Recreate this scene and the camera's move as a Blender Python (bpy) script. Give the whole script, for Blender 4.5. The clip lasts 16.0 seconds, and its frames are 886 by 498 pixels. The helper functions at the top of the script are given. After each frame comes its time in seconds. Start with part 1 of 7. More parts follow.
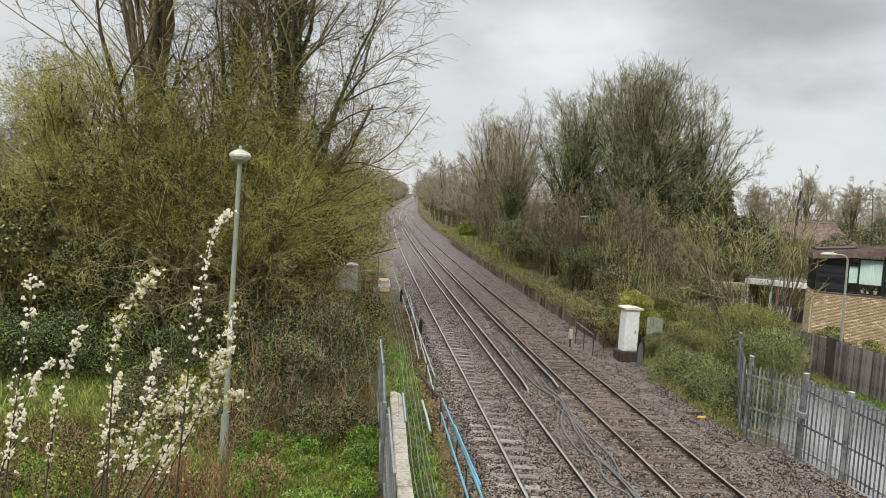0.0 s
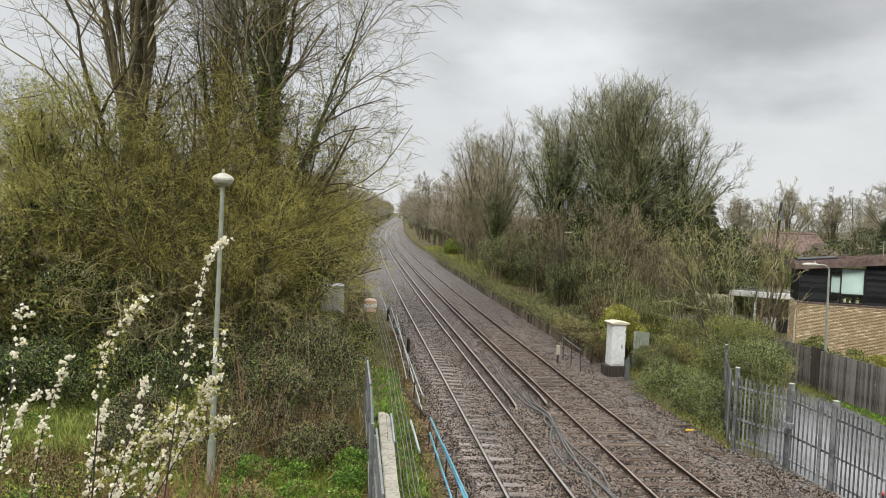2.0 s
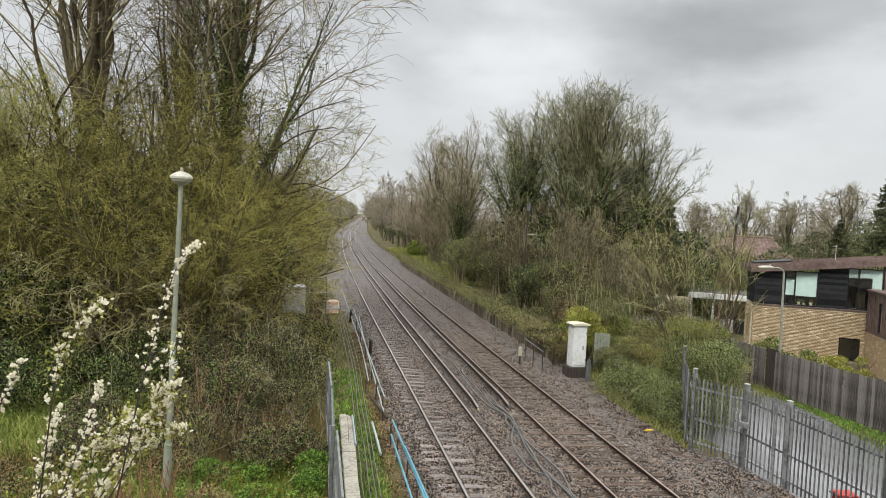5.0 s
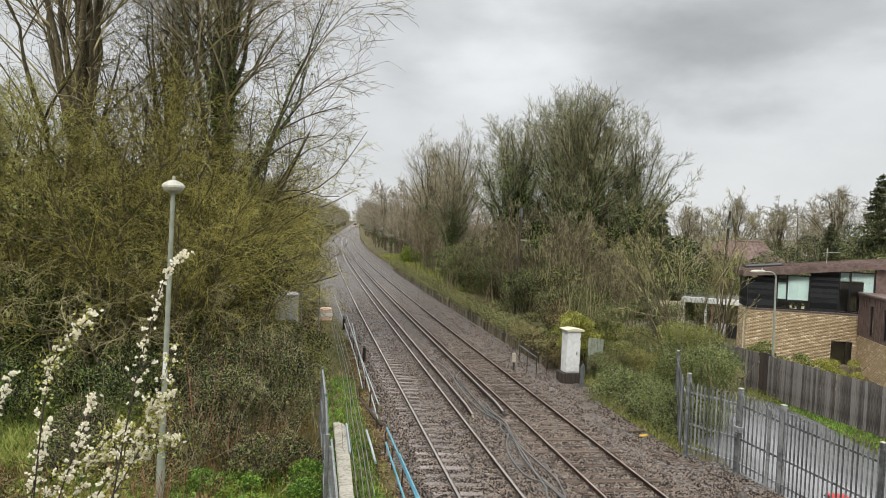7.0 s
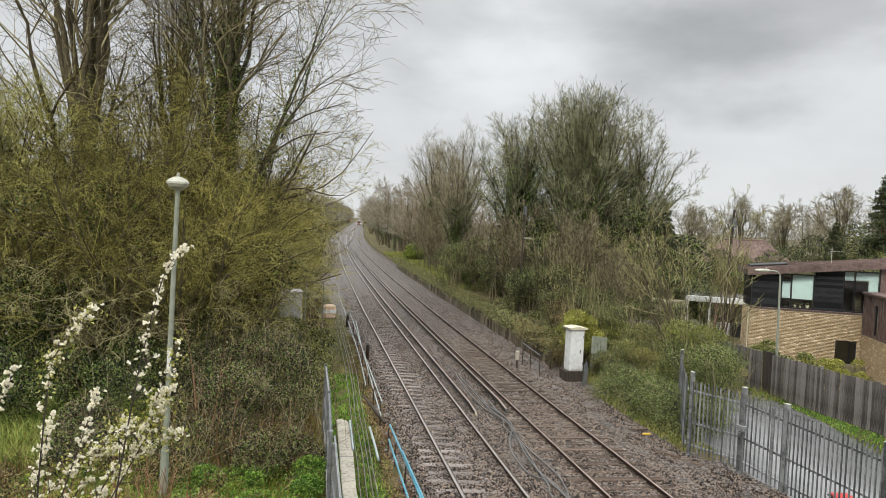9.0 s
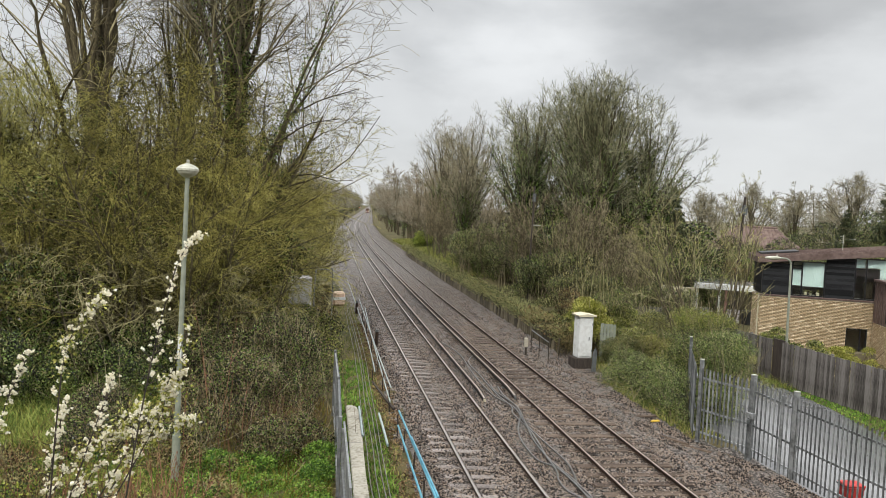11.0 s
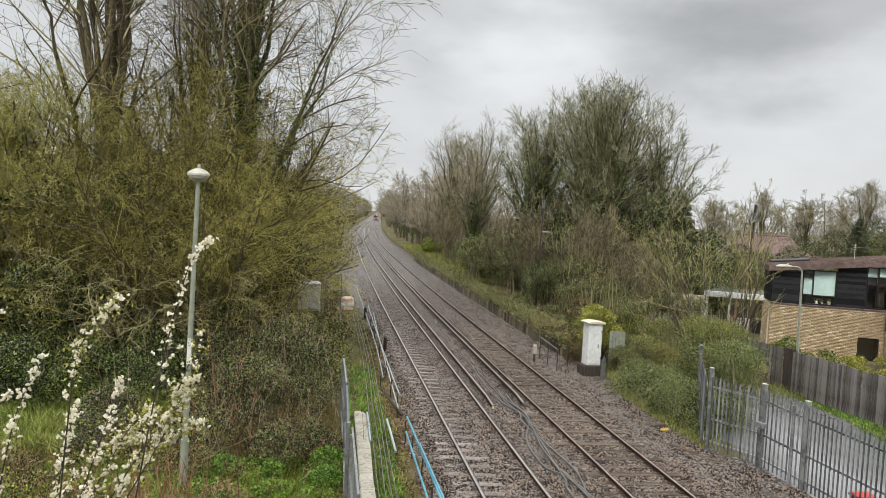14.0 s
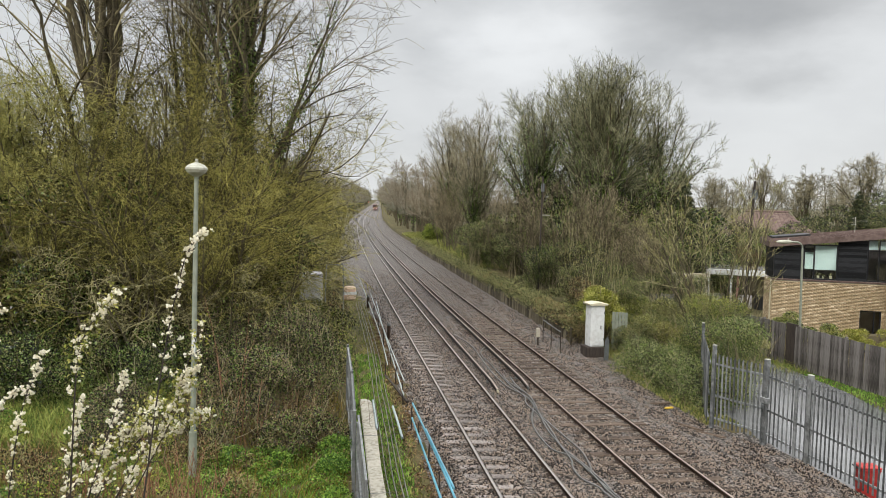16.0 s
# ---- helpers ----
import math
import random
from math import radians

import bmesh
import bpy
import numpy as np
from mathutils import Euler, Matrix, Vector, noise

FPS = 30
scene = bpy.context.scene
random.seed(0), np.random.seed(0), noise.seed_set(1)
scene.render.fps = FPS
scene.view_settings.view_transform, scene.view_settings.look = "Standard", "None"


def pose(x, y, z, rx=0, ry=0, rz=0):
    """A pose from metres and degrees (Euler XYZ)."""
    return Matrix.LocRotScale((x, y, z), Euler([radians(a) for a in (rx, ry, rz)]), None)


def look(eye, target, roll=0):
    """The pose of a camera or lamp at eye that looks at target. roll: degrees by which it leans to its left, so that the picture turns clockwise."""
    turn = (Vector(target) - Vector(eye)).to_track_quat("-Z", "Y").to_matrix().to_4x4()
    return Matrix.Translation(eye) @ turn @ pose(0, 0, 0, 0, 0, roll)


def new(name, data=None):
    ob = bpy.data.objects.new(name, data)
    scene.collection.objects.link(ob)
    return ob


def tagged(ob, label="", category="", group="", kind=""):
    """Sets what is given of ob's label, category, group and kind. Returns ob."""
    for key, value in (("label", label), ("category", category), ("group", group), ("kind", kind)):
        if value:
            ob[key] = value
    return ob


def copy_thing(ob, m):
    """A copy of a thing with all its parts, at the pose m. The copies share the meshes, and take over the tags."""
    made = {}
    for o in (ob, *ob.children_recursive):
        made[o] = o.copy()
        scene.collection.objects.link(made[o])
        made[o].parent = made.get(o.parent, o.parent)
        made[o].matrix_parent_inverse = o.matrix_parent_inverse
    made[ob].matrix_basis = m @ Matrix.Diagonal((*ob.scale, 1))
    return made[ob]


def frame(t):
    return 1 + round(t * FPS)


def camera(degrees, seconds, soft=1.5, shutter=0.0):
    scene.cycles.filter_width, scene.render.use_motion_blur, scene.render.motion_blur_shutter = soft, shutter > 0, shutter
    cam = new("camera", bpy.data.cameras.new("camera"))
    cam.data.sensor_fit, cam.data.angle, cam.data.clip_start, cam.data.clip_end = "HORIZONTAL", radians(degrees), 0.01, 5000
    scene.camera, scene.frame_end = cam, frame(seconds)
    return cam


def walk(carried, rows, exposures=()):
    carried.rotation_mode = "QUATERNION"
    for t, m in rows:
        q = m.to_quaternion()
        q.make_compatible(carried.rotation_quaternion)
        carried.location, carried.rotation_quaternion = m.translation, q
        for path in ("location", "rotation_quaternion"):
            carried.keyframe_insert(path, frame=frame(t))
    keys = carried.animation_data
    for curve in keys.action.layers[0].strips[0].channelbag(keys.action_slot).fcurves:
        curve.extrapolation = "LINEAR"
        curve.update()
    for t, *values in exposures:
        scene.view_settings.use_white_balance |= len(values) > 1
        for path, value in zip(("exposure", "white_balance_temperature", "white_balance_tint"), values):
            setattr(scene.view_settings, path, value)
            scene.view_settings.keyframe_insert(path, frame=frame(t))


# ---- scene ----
LENS = 61.7
cam = camera(LENS, 16.0, soft=0.5)
# seconds, x, y, z, heading to the left of +y, upward pitch, lean: degrees
PATH = [
    (0, -3.647, -0.052, 6.113, -5.868, -3.866, 3.723),
    (0.5, -3.638, -0.070, 6.117, -6.015, -3.266, 3.236),
    (1, -3.633, -0.072, 6.124, -6.336, -2.861, 2.994),
    (1.5, -3.629, -0.108, 6.124, -6.549, -2.458, 2.601),
    (2, -3.615, -0.102, 6.125, -6.849, -2.381, 2.529),
    (2.5, -3.616, -0.076, 6.118, -7.484, -2.724, 2.848),
    (3, -3.615, -0.083, 6.114, -7.930, -2.727, 2.901),
    (3.5, -3.612, -0.065, 6.117, -8.272, -2.618, 3.006),
    (4, -3.602, -0.057, 6.124, -8.811, -2.398, 3.288),
    (4.5, -3.574, -0.075, 6.117, -9.291, -2.241, 3.174),
    (7, -3.596, -0.047, 6.140, -10.183, -1.643, 2.560),
    (7.5, -3.595, -0.065, 6.128, -10.305, -1.478, 2.678),
    (8, -3.592, -0.062, 6.122, -10.476, -1.528, 2.795),
    (8.5, -3.597, -0.055, 6.132, -10.319, -1.732, 2.949),
    (9, -3.598, -0.051, 6.131, -9.905, -1.825, 2.777),
    (9.5, -3.601, -0.068, 6.129, -9.379, -2.095, 2.555),
    (12, -3.601, -0.047, 6.124, -9.272, -3.042, 2.831),
    (12.5, -3.595, -0.053, 6.124, -9.258, -2.852, 2.740),
    (13, -3.615, -0.068, 6.127, -9.028, -2.513, 2.761),
    (13.5, -3.610, -0.043, 6.123, -8.694, -2.320, 2.891),
    (14, -3.615, -0.034, 6.124, -8.575, -2.412, 3.136),
    (14.5, -3.597, -0.031, 6.112, -8.898, -2.954, 2.937),
    (15, -3.598, -0.070, 6.100, -9.308, -3.861, 2.231),
    (15.5, -3.592, -0.078, 6.120, -9.171, -3.813, 1.342),
    (16, -3.593, -0.092, 6.119, -8.516, -3.444, 1.306),
]


def sight(x, y, z, yaw, pitch, lean):
    a, b = radians(yaw), radians(pitch)
    ahead = Vector((-math.sin(a) * math.cos(b), math.cos(a) * math.cos(b), math.sin(b)))
    eye = Vector((x, y, z))
    return look(eye, eye + ahead, lean)


walk(cam, [(r[0], sight(*r[1:])) for r in PATH])

# ---- world and light: an overcast, showery spring day ----
SUN_AZ, SUN_EL = radians(150), radians(42)
world = bpy.data.worlds.new("sky")
scene.world = world
world.use_nodes = True
wn, wl = world.node_tree.nodes, world.node_tree.links
wn.clear()
w_out = wn.new("ShaderNodeOutputWorld")
w_bg = wn.new("ShaderNodeBackground")
w_sky = wn.new("ShaderNodeTexSky")
w_sky.sky_type, w_sky.sun_disc = "NISHITA", False
w_sky.sun_elevation, w_sky.sun_rotation = SUN_EL, SUN_AZ
w_dim = wn.new("ShaderNodeMix")
w_dim.data_type, w_dim.blend_type = "RGBA", "MULTIPLY"
w_dim.inputs["Factor"].default_value = 1.0
w_dim.inputs["B"].default_value = (0.07, 0.07, 0.07, 1)
w_tc = wn.new("ShaderNodeTexCoord")
w_map = wn.new("ShaderNodeMapping")
w_map.inputs["Scale"].default_value = (1.0, 1.0, 2.2)
w_map.inputs["Location"].default_value = (0.35, 0.1, 0.3)
w_noise = wn.new("ShaderNodeTexNoise")
w_noise.inputs["Scale"].default_value, w_noise.inputs["Detail"].default_value = 3.6, 7.0
w_noise.inputs["Roughness"].default_value = 0.5
w_ramp = wn.new("ShaderNodeValToRGB")
e = w_ramp.color_ramp.elements
e[0].position, e[0].color = 0.32, (0.50, 0.513, 0.522, 1)
e[1].position, e[1].color = 0.64, (0.68, 0.694, 0.702, 1)
w_mid = w_ramp.color_ramp.elements.new(0.48)
w_mid.color = (0.625, 0.637, 0.645, 1)
w_mix = wn.new("ShaderNodeMix")
w_mix.data_type = "RGBA"
w_mix.inputs["Factor"].default_value = 0.93
w_bg.inputs["Strength"].default_value = 1.17
# an overcast sky brightens towards the zenith
w_sep = wn.new("ShaderNodeSeparateXYZ")
w_zen = wn.new("ShaderNodeMapRange")
w_zen.interpolation_type = "SMOOTHSTEP"
w_zen.inputs["From Min"].default_value, w_zen.inputs["From Max"].default_value = 0.25, 1.0
w_zen.inputs["To Min"].default_value, w_zen.inputs["To Max"].default_value = 1.0, 3.9
w_up = wn.new("ShaderNodeMix")
w_up.data_type, w_up.blend_type = "RGBA", "MULTIPLY"
w_up.inputs["Factor"].default_value = 1.0


def cloud(centre, inner, outer, gain, source):
    """A broad soft-edged cloud round a direction of the sky: dims or lifts what lies under it."""
    at = wn.new("ShaderNodeVectorMath")
    at.operation = "MULTIPLY"
    at.inputs[1].default_value = (1, 1, 2.4)
    ragged = wn.new("ShaderNodeTexNoise")
    ragged.inputs["Scale"].default_value, ragged.inputs["Detail"].default_value = 5.0, 5.0
    gap = wn.new("ShaderNodeVectorMath")
    gap.operation = "DISTANCE"
    gap.inputs[1].default_value = (centre[0], centre[1], centre[2] * 2.4)
    rough_edge = wn.new("ShaderNodeMath")
    rough_edge.operation = "MULTIPLY_ADD"
    rough_edge.inputs[1].default_value = 0.5
    fall = wn.new("ShaderNodeMapRange")
    fall.interpolation_type = "SMOOTHSTEP"
    fall.inputs["From Min"].default_value, fall.inputs["From Max"].default_value = inner + 0.25, outer + 0.25
    fall.inputs["To Min"].default_value, fall.inputs["To Max"].default_value = gain, 1.0
    tint = wn.new("ShaderNodeMix")
    tint.data_type, tint.blend_type = "RGBA", "MULTIPLY"
    tint.inputs["Factor"].default_value = 1.0
    wl.new(w_tc.outputs["Generated"], at.inputs[0])
    wl.new(w_map.outputs["Vector"], ragged.inputs["Vector"])
    wl.new(at.outputs["Vector"], gap.inputs[0])
    wl.new(ragged.outputs["Fac"], rough_edge.inputs[0])
    wl.new(gap.outputs["Value"], rough_edge.inputs[2])
    wl.new(rough_edge.outputs[0], fall.inputs["Value"])
    wl.new(source, tint.inputs["A"])
    wl.new(fall.outputs["Result"], tint.inputs["B"])
    return tint.outputs["Result"]


wl.new(w_tc.outputs["Generated"], w_map.inputs["Vector"])
wl.new(w_map.outputs["Vector"], w_noise.inputs["Vector"])
wl.new(w_noise.outputs["Fac"], w_ramp.inputs["Fac"])
wl.new(w_sky.outputs["Color"], w_dim.inputs["A"])
wl.new(w_dim.outputs["Result"], w_mix.inputs["A"])
w_cover = cloud((0.50, 0.83, 0.25), 0.10, 0.27, 0.75, w_ramp.outputs["Color"])
w_cover = cloud((0.285, 0.93, 0.225), 0.03, 0.22, 1.17, w_cover)
wl.new(w_cover, w_mix.inputs["B"])
wl.new(w_tc.outputs["Generated"], w_sep.inputs[0])
wl.new(w_sep.outputs["Z"], w_zen.inputs["Value"])
wl.new(w_mix.outputs["Result"], w_up.inputs["A"])
wl.new(w_zen.outputs["Result"], w_up.inputs["B"])
wl.new(w_up.outputs["Result"], w_bg.inputs["Color"])
wl.new(w_bg.outputs["Background"], w_out.inputs["Surface"])
sun_data = bpy.data.lights.new("sun", "SUN")
sun_data.energy, sun_data.angle, sun_data.color = 1.75, radians(18), (1.0, 0.95, 0.87)
sun = new("sun", sun_data)
sun.matrix_basis = look((-60 * math.sin(SUN_AZ), 60 * math.cos(SUN_AZ), 54), (0, 0, 0))


# ---- materials ----
def material(name, colours, rough=0.8, metal=0.0, grain=8.0, coarse=0.6, bump=0.3, bump_scale=None,
             island=0.0, objects=0.0, spec=0.3, stretch=(1, 1, 1), translucent=0.0, depth=0.01):
    """colours: two or three colours mixed by grain; coarse: scale of the large stains; island / objects: random value steps."""
    m = bpy.data.materials.new(name)
    m.use_nodes = True
    n, l = m.node_tree.nodes, m.node_tree.links
    b = n["Principled BSDF"]
    b.inputs["Roughness"].default_value, b.inputs["Metallic"].default_value = rough, metal
    b.inputs["Specular IOR Level"].default_value = spec
    tc, mp = n.new("ShaderNodeTexCoord"), n.new("ShaderNodeMapping")
    mp.inputs["Scale"].default_value = stretch
    l.new(tc.outputs["Object"], mp.inputs["Vector"])
    fine, big = n.new("ShaderNodeTexNoise"), n.new("ShaderNodeTexNoise")
    fine.inputs["Scale"].default_value, fine.inputs["Detail"].default_value = grain, 4
    big.inputs["Scale"].default_value, big.inputs["Detail"].default_value = coarse, 3
    for t in (fine, big):
        l.new(mp.outputs["Vector"], t.inputs["Vector"])
    mix = n.new("ShaderNodeMath")
    mix.operation = "MULTIPLY_ADD"
    mix.inputs[1].default_value = 0.55
    half = n.new("ShaderNodeMath")
    half.operation = "MULTIPLY"
    half.inputs[1].default_value = 0.45
    l.new(big.outputs["Fac"], half.inputs[0])
    l.new(fine.outputs["Fac"], mix.inputs[0])
    l.new(half.outputs[0], mix.inputs[2])
    ramp = n.new("ShaderNodeValToRGB")
    ramp.color_ramp.elements[0].position, ramp.color_ramp.elements[1].position = 0.36, 0.64
    ramp.color_ramp.elements[0].color = (*colours[0], 1)
    ramp.color_ramp.elements[1].color = (*colours[-1], 1)
    if len(colours) == 3:
        ramp.color_ramp.elements.new(0.5).color = (*colours[1], 1)
    value = mix.outputs[0]
    for source, amount in (("Random Per Island", island), ("Random", objects)):
        if amount:
            g = n.new("ShaderNodeNewGeometry" if source[-1] == "d" else "ShaderNodeObjectInfo")
            add = n.new("ShaderNodeMath")
            add.operation = "MULTIPLY_ADD"
            add.inputs[1].default_value = amount
            shift = n.new("ShaderNodeMath")
            shift.operation = "SUBTRACT"
            shift.inputs[1].default_value = amount / 2
            l.new(g.outputs[source], add.inputs[0])
            l.new(value, shift.inputs[0])
            l.new(shift.outputs[0], add.inputs[2])
            value = add.outputs[0]
    l.new(value, ramp.inputs["Fac"])
    l.new(ramp.outputs["Color"], b.inputs["Base Color"])
    if bump:
        bp = n.new("ShaderNodeBump")
        bp.inputs["Strength"].default_value, bp.inputs["Distance"].default_value = bump, depth
        if bump_scale:
            t = n.new("ShaderNodeTexNoise")
            t.inputs["Scale"].default_value, t.inputs["Detail"].default_value = bump_scale, 3
            l.new(mp.outputs["Vector"], t.inputs["Vector"])
            l.new(t.outputs["Fac"], bp.inputs["Height"])
        else:
            l.new(fine.outputs["Fac"], bp.inputs["Height"])
        l.new(bp.outputs["Normal"], b.inputs["Normal"])
    if translucent:
        tr, add = n.new("ShaderNodeBsdfTranslucent"), n.new("ShaderNodeMixShader")
        add.inputs[0].default_value = translucent
        l.new(ramp.outputs["Color"], tr.inputs["Color"])
        l.new(b.outputs[0], add.inputs[1])
        l.new(tr.outputs[0], add.inputs[2])
        l.new(add.outputs[0], n["Material Output"].inputs["Surface"])
    return m


M = {}
M["ballast"] = material("ballast", [(0.05, 0.04, 0.037), (0.15, 0.125, 0.115), (0.30, 0.27, 0.255)], 0.5, grain=16, coarse=0.5, bump=0)
bn, bl = M["ballast"].node_tree.nodes, M["ballast"].node_tree.links
bv, bc, bw, bb = bn.new("ShaderNodeTexVoronoi"), bn.new("ShaderNodeValToRGB"), bn.new("ShaderNodeMix"), bn.new("ShaderNodeBump")
bt = bn.new("ShaderNodeTexCoord")
bv.inputs["Scale"].default_value = 21.0
bl.new(bt.outputs["Object"], bv.inputs["Vector"])
bh = bn.new("ShaderNodeSeparateColor")
bl.new(bv.outputs["Color"], bh.inputs[0])
bc.color_ramp.elements[0].color, bc.color_ramp.elements[1].color = (0.015, 0.012, 0.010, 1), (0.33, 0.285, 0.25, 1)
bc.color_ramp.elements.new(0.55).color = (0.066, 0.053, 0.044, 1)
bl.new(bh.outputs[0], bc.inputs["Fac"])
bl.new(bc.outputs["Color"], bn["Principled BSDF"].inputs["Base Color"])
bb.inputs["Strength"].default_value, bb.inputs["Distance"].default_value = 1.0, 0.05
bb.invert = True
bl.new(bv.outputs["Distance"], bb.inputs["Height"])
bl.new(bb.outputs["Normal"], bn["Principled BSDF"].inputs["Normal"])
M["stone"] = material("ballast_stone", [(0.013, 0.009, 0.0065), (0.088, 0.063, 0.048), (0.28, 0.222, 0.176)], 0.55, grain=14, coarse=2, bump=0.3, island=0.72)
M["soil"] = material("soil_and_grass", [(0.04, 0.04, 0.012), (0.08, 0.068, 0.025), (0.13, 0.1, 0.045)], 0.95, grain=3, coarse=0.15, bump=0.6, depth=0.05)
M["grass"] = material("grass_blades", [(0.05, 0.13, 0.012), (0.135, 0.3, 0.03), (0.28, 0.44, 0.07)], 0.7, grain=2, coarse=0.4, bump=0, island=0.5, translucent=0.25)
M["grass_dull"] = material("dull_grass_blades", [(0.0618, 0.0889, 0.0146), (0.214, 0.2419, 0.0498), (0.3523, 0.3289, 0.1066)], 0.8, grain=2, coarse=0.4, bump=0, island=0.5, translucent=0.2)
M["grass_mid"] = material("rough_grass_blades", [(0.07, 0.11, 0.014), (0.19, 0.25, 0.045), (0.36, 0.40, 0.1)], 0.7, grain=2, coarse=0.5, bump=0, island=0.6, translucent=0.2)
M["drygrass"] = material("dry_grass_blades", [(0.1207, 0.0707, 0.0127), (0.2557, 0.1682, 0.0357), (0.2044, 0.1919, 0.0244)], 0.8, grain=2, coarse=0.4, bump=0, island=0.6, translucent=0.2)
M["tarmac"] = material("tarmac", [(0.16, 0.16, 0.162), (0.25, 0.25, 0.25)], 0.22, grain=30, coarse=0.7, bump=0.12)
M["concrete"] = material("concrete", [(0.22, 0.2, 0.153), (0.42, 0.385, 0.312), (0.52, 0.483, 0.4)], 0.85, grain=12, coarse=1.2, bump=0.3)
M["sleeper_wood"] = material("weathered_sleeper_timber", [(0.03, 0.02, 0.014), (0.075, 0.052, 0.037), (0.14, 0.103, 0.076)], 0.8, grain=9, coarse=1, stretch=(0.5, 6, 1), objects=0.15, bump=0.4)
M["sleeper_conc"] = material("concrete_sleeper", [(0.1, 0.084, 0.075), (0.19, 0.165, 0.149), (0.28, 0.248, 0.226)], 0.8, grain=14, coarse=2, objects=0.2, bump=0.3)
M["rail_rust"] = material("rusty_rail_side", [(0.014, 0.009, 0.006), (0.036, 0.022, 0.015), (0.08, 0.05, 0.034)], 0.52, grain=20, coarse=1, bump=0.3)
M["rail_top"] = material("polished_rail_head", [(0.6, 0.55, 0.51), (0.76, 0.71, 0.67)], 0.3, metal=1.0, grain=20, coarse=1, bump=0)
M["rail_top_worn"] = material("dull_rail_head", [(0.46, 0.38, 0.32), (0.66, 0.57, 0.5)], 0.3, metal=0.95, grain=20, coarse=1, bump=0)
M["conductor_steel"] = material("dark_conductor_steel", [(0.012, 0.010, 0.009), (0.026, 0.021, 0.018), (0.05, 0.042, 0.036)], 0.5, metal=0.2, grain=20, coarse=1, bump=0.2)
M["galv"] = material("galvanised_steel", [(0.09, 0.094, 0.094), (0.18, 0.186, 0.186), (0.34, 0.35, 0.35)], 0.5, metal=0.4, grain=9, coarse=1.5, objects=0.25, bump=0.08)
M["steel_dark"] = material("weathered_steel", [(0.10, 0.11, 0.11), (0.2, 0.21, 0.21)], 0.6, metal=0.4, grain=9, coarse=1.5, bump=0.1)
M["steel_grey"] = material("dull_grey_steel", [(0.13, 0.135, 0.135), (0.20, 0.205, 0.205), (0.28, 0.285, 0.28)], 0.6, metal=0.3, grain=9, coarse=1.5, objects=0.25, bump=0.08)
M["board"] = material("weathered_board", [(0.046, 0.04, 0.036), (0.128, 0.115, 0.106), (0.205, 0.189, 0.177)], 0.85, grain=7, coarse=1.2, stretch=(6, 6, 0.5), objects=0.24, bump=0.4)
M["board_old"] = material("mossy_retaining_board", [(0.042, 0.034, 0.021), (0.095, 0.079, 0.05), (0.16, 0.137, 0.09)], 0.9, grain=7, coarse=1.2, stretch=(6, 6, 0.8), objects=0.4, bump=0.4)
M["bark"] = material("bark", [(0.04, 0.032, 0.019), (0.095, 0.079, 0.047), (0.18, 0.152, 0.09)], 0.9, grain=9, coarse=0.7, stretch=(3, 3, 0.8), bump=0.6)
M["twig_olive"] = material("olive_twigs", [(0.056, 0.05, 0.01), (0.195, 0.172, 0.036), (0.44, 0.395, 0.105)], 0.85, grain=2, coarse=0.35, bump=0, island=0.6, objects=0.35)
M["twig_sallow"] = material("yellow_green_sallow_twigs", [(0.15, 0.148, 0.04), (0.31, 0.3, 0.085), (0.5, 0.47, 0.155)], 0.85, grain=2, coarse=0.35, bump=0, island=0.5)
M["bramble_brown"] = material("brown_bramble_leaves", [(0.008, 0.0055, 0.003), (0.062, 0.046, 0.02), (0.29, 0.225, 0.12)], 0.55, grain=3, coarse=0.6, bump=0, island=0.7, translucent=0.15)
M["twig_moss"] = material("mossy_twigs", [(0.052, 0.052, 0.026), (0.158, 0.157, 0.083), (0.36, 0.35, 0.195)], 0.85, grain=2, coarse=0.35, bump=0, island=0.6)
# distance haze is put into these two twig colours by paling them
M["twig_hazed"] = material("haze_pale_twigs", [(0.17, 0.16, 0.115), (0.27, 0.25, 0.185), (0.37, 0.345, 0.265)], 0.9, grain=0.5, coarse=0.1, bump=0, island=0.5)
M["twig_hazed_brown"] = material("haze_pale_brown_twigs", [(0.18, 0.148, 0.103), (0.275, 0.228, 0.16), (0.37, 0.315, 0.225)], 0.9, grain=0.5, coarse=0.1, bump=0, island=0.5)
M["twig_pale"] = material("pale_mossy_boughs", [(0.15, 0.135, 0.06), (0.27, 0.245, 0.115), (0.4, 0.365, 0.19)], 0.85, grain=2, coarse=0.35, bump=0, island=0.5)
M["twig_grey"] = material("grey_brown_twigs", [(0.065, 0.053, 0.029), (0.165, 0.139, 0.077), (0.36, 0.312, 0.172)], 0.85, grain=2, coarse=0.35, bump=0, island=0.6)
M["twig_brown"] = material("brown_twigs", [(0.06, 0.047, 0.026), (0.17, 0.137, 0.077), (0.33, 0.28, 0.168)], 0.85, grain=2, coarse=0.35, bump=0, island=0.6)
M["fern_dead"] = material("dead_fern_stems", [(0.07, 0.038, 0.015), (0.14, 0.085, 0.036), (0.25, 0.17, 0.085)], 0.85, grain=2, coarse=0.5, bump=0, island=0.5)
M["twig_wood"] = material("grey_woodland_twigs", [(0.075, 0.066, 0.04), (0.21, 0.186, 0.118), (0.42, 0.375, 0.245)], 0.85, grain=2, coarse=0.35, bump=0, island=0.5)
M["stem_red"] = material("red_brown_stems", [(0.14, 0.06, 0.035), (0.24, 0.11, 0.06), (0.32, 0.17, 0.10)], 0.7, grain=2, coarse=0.5, bump=0, island=0.4)
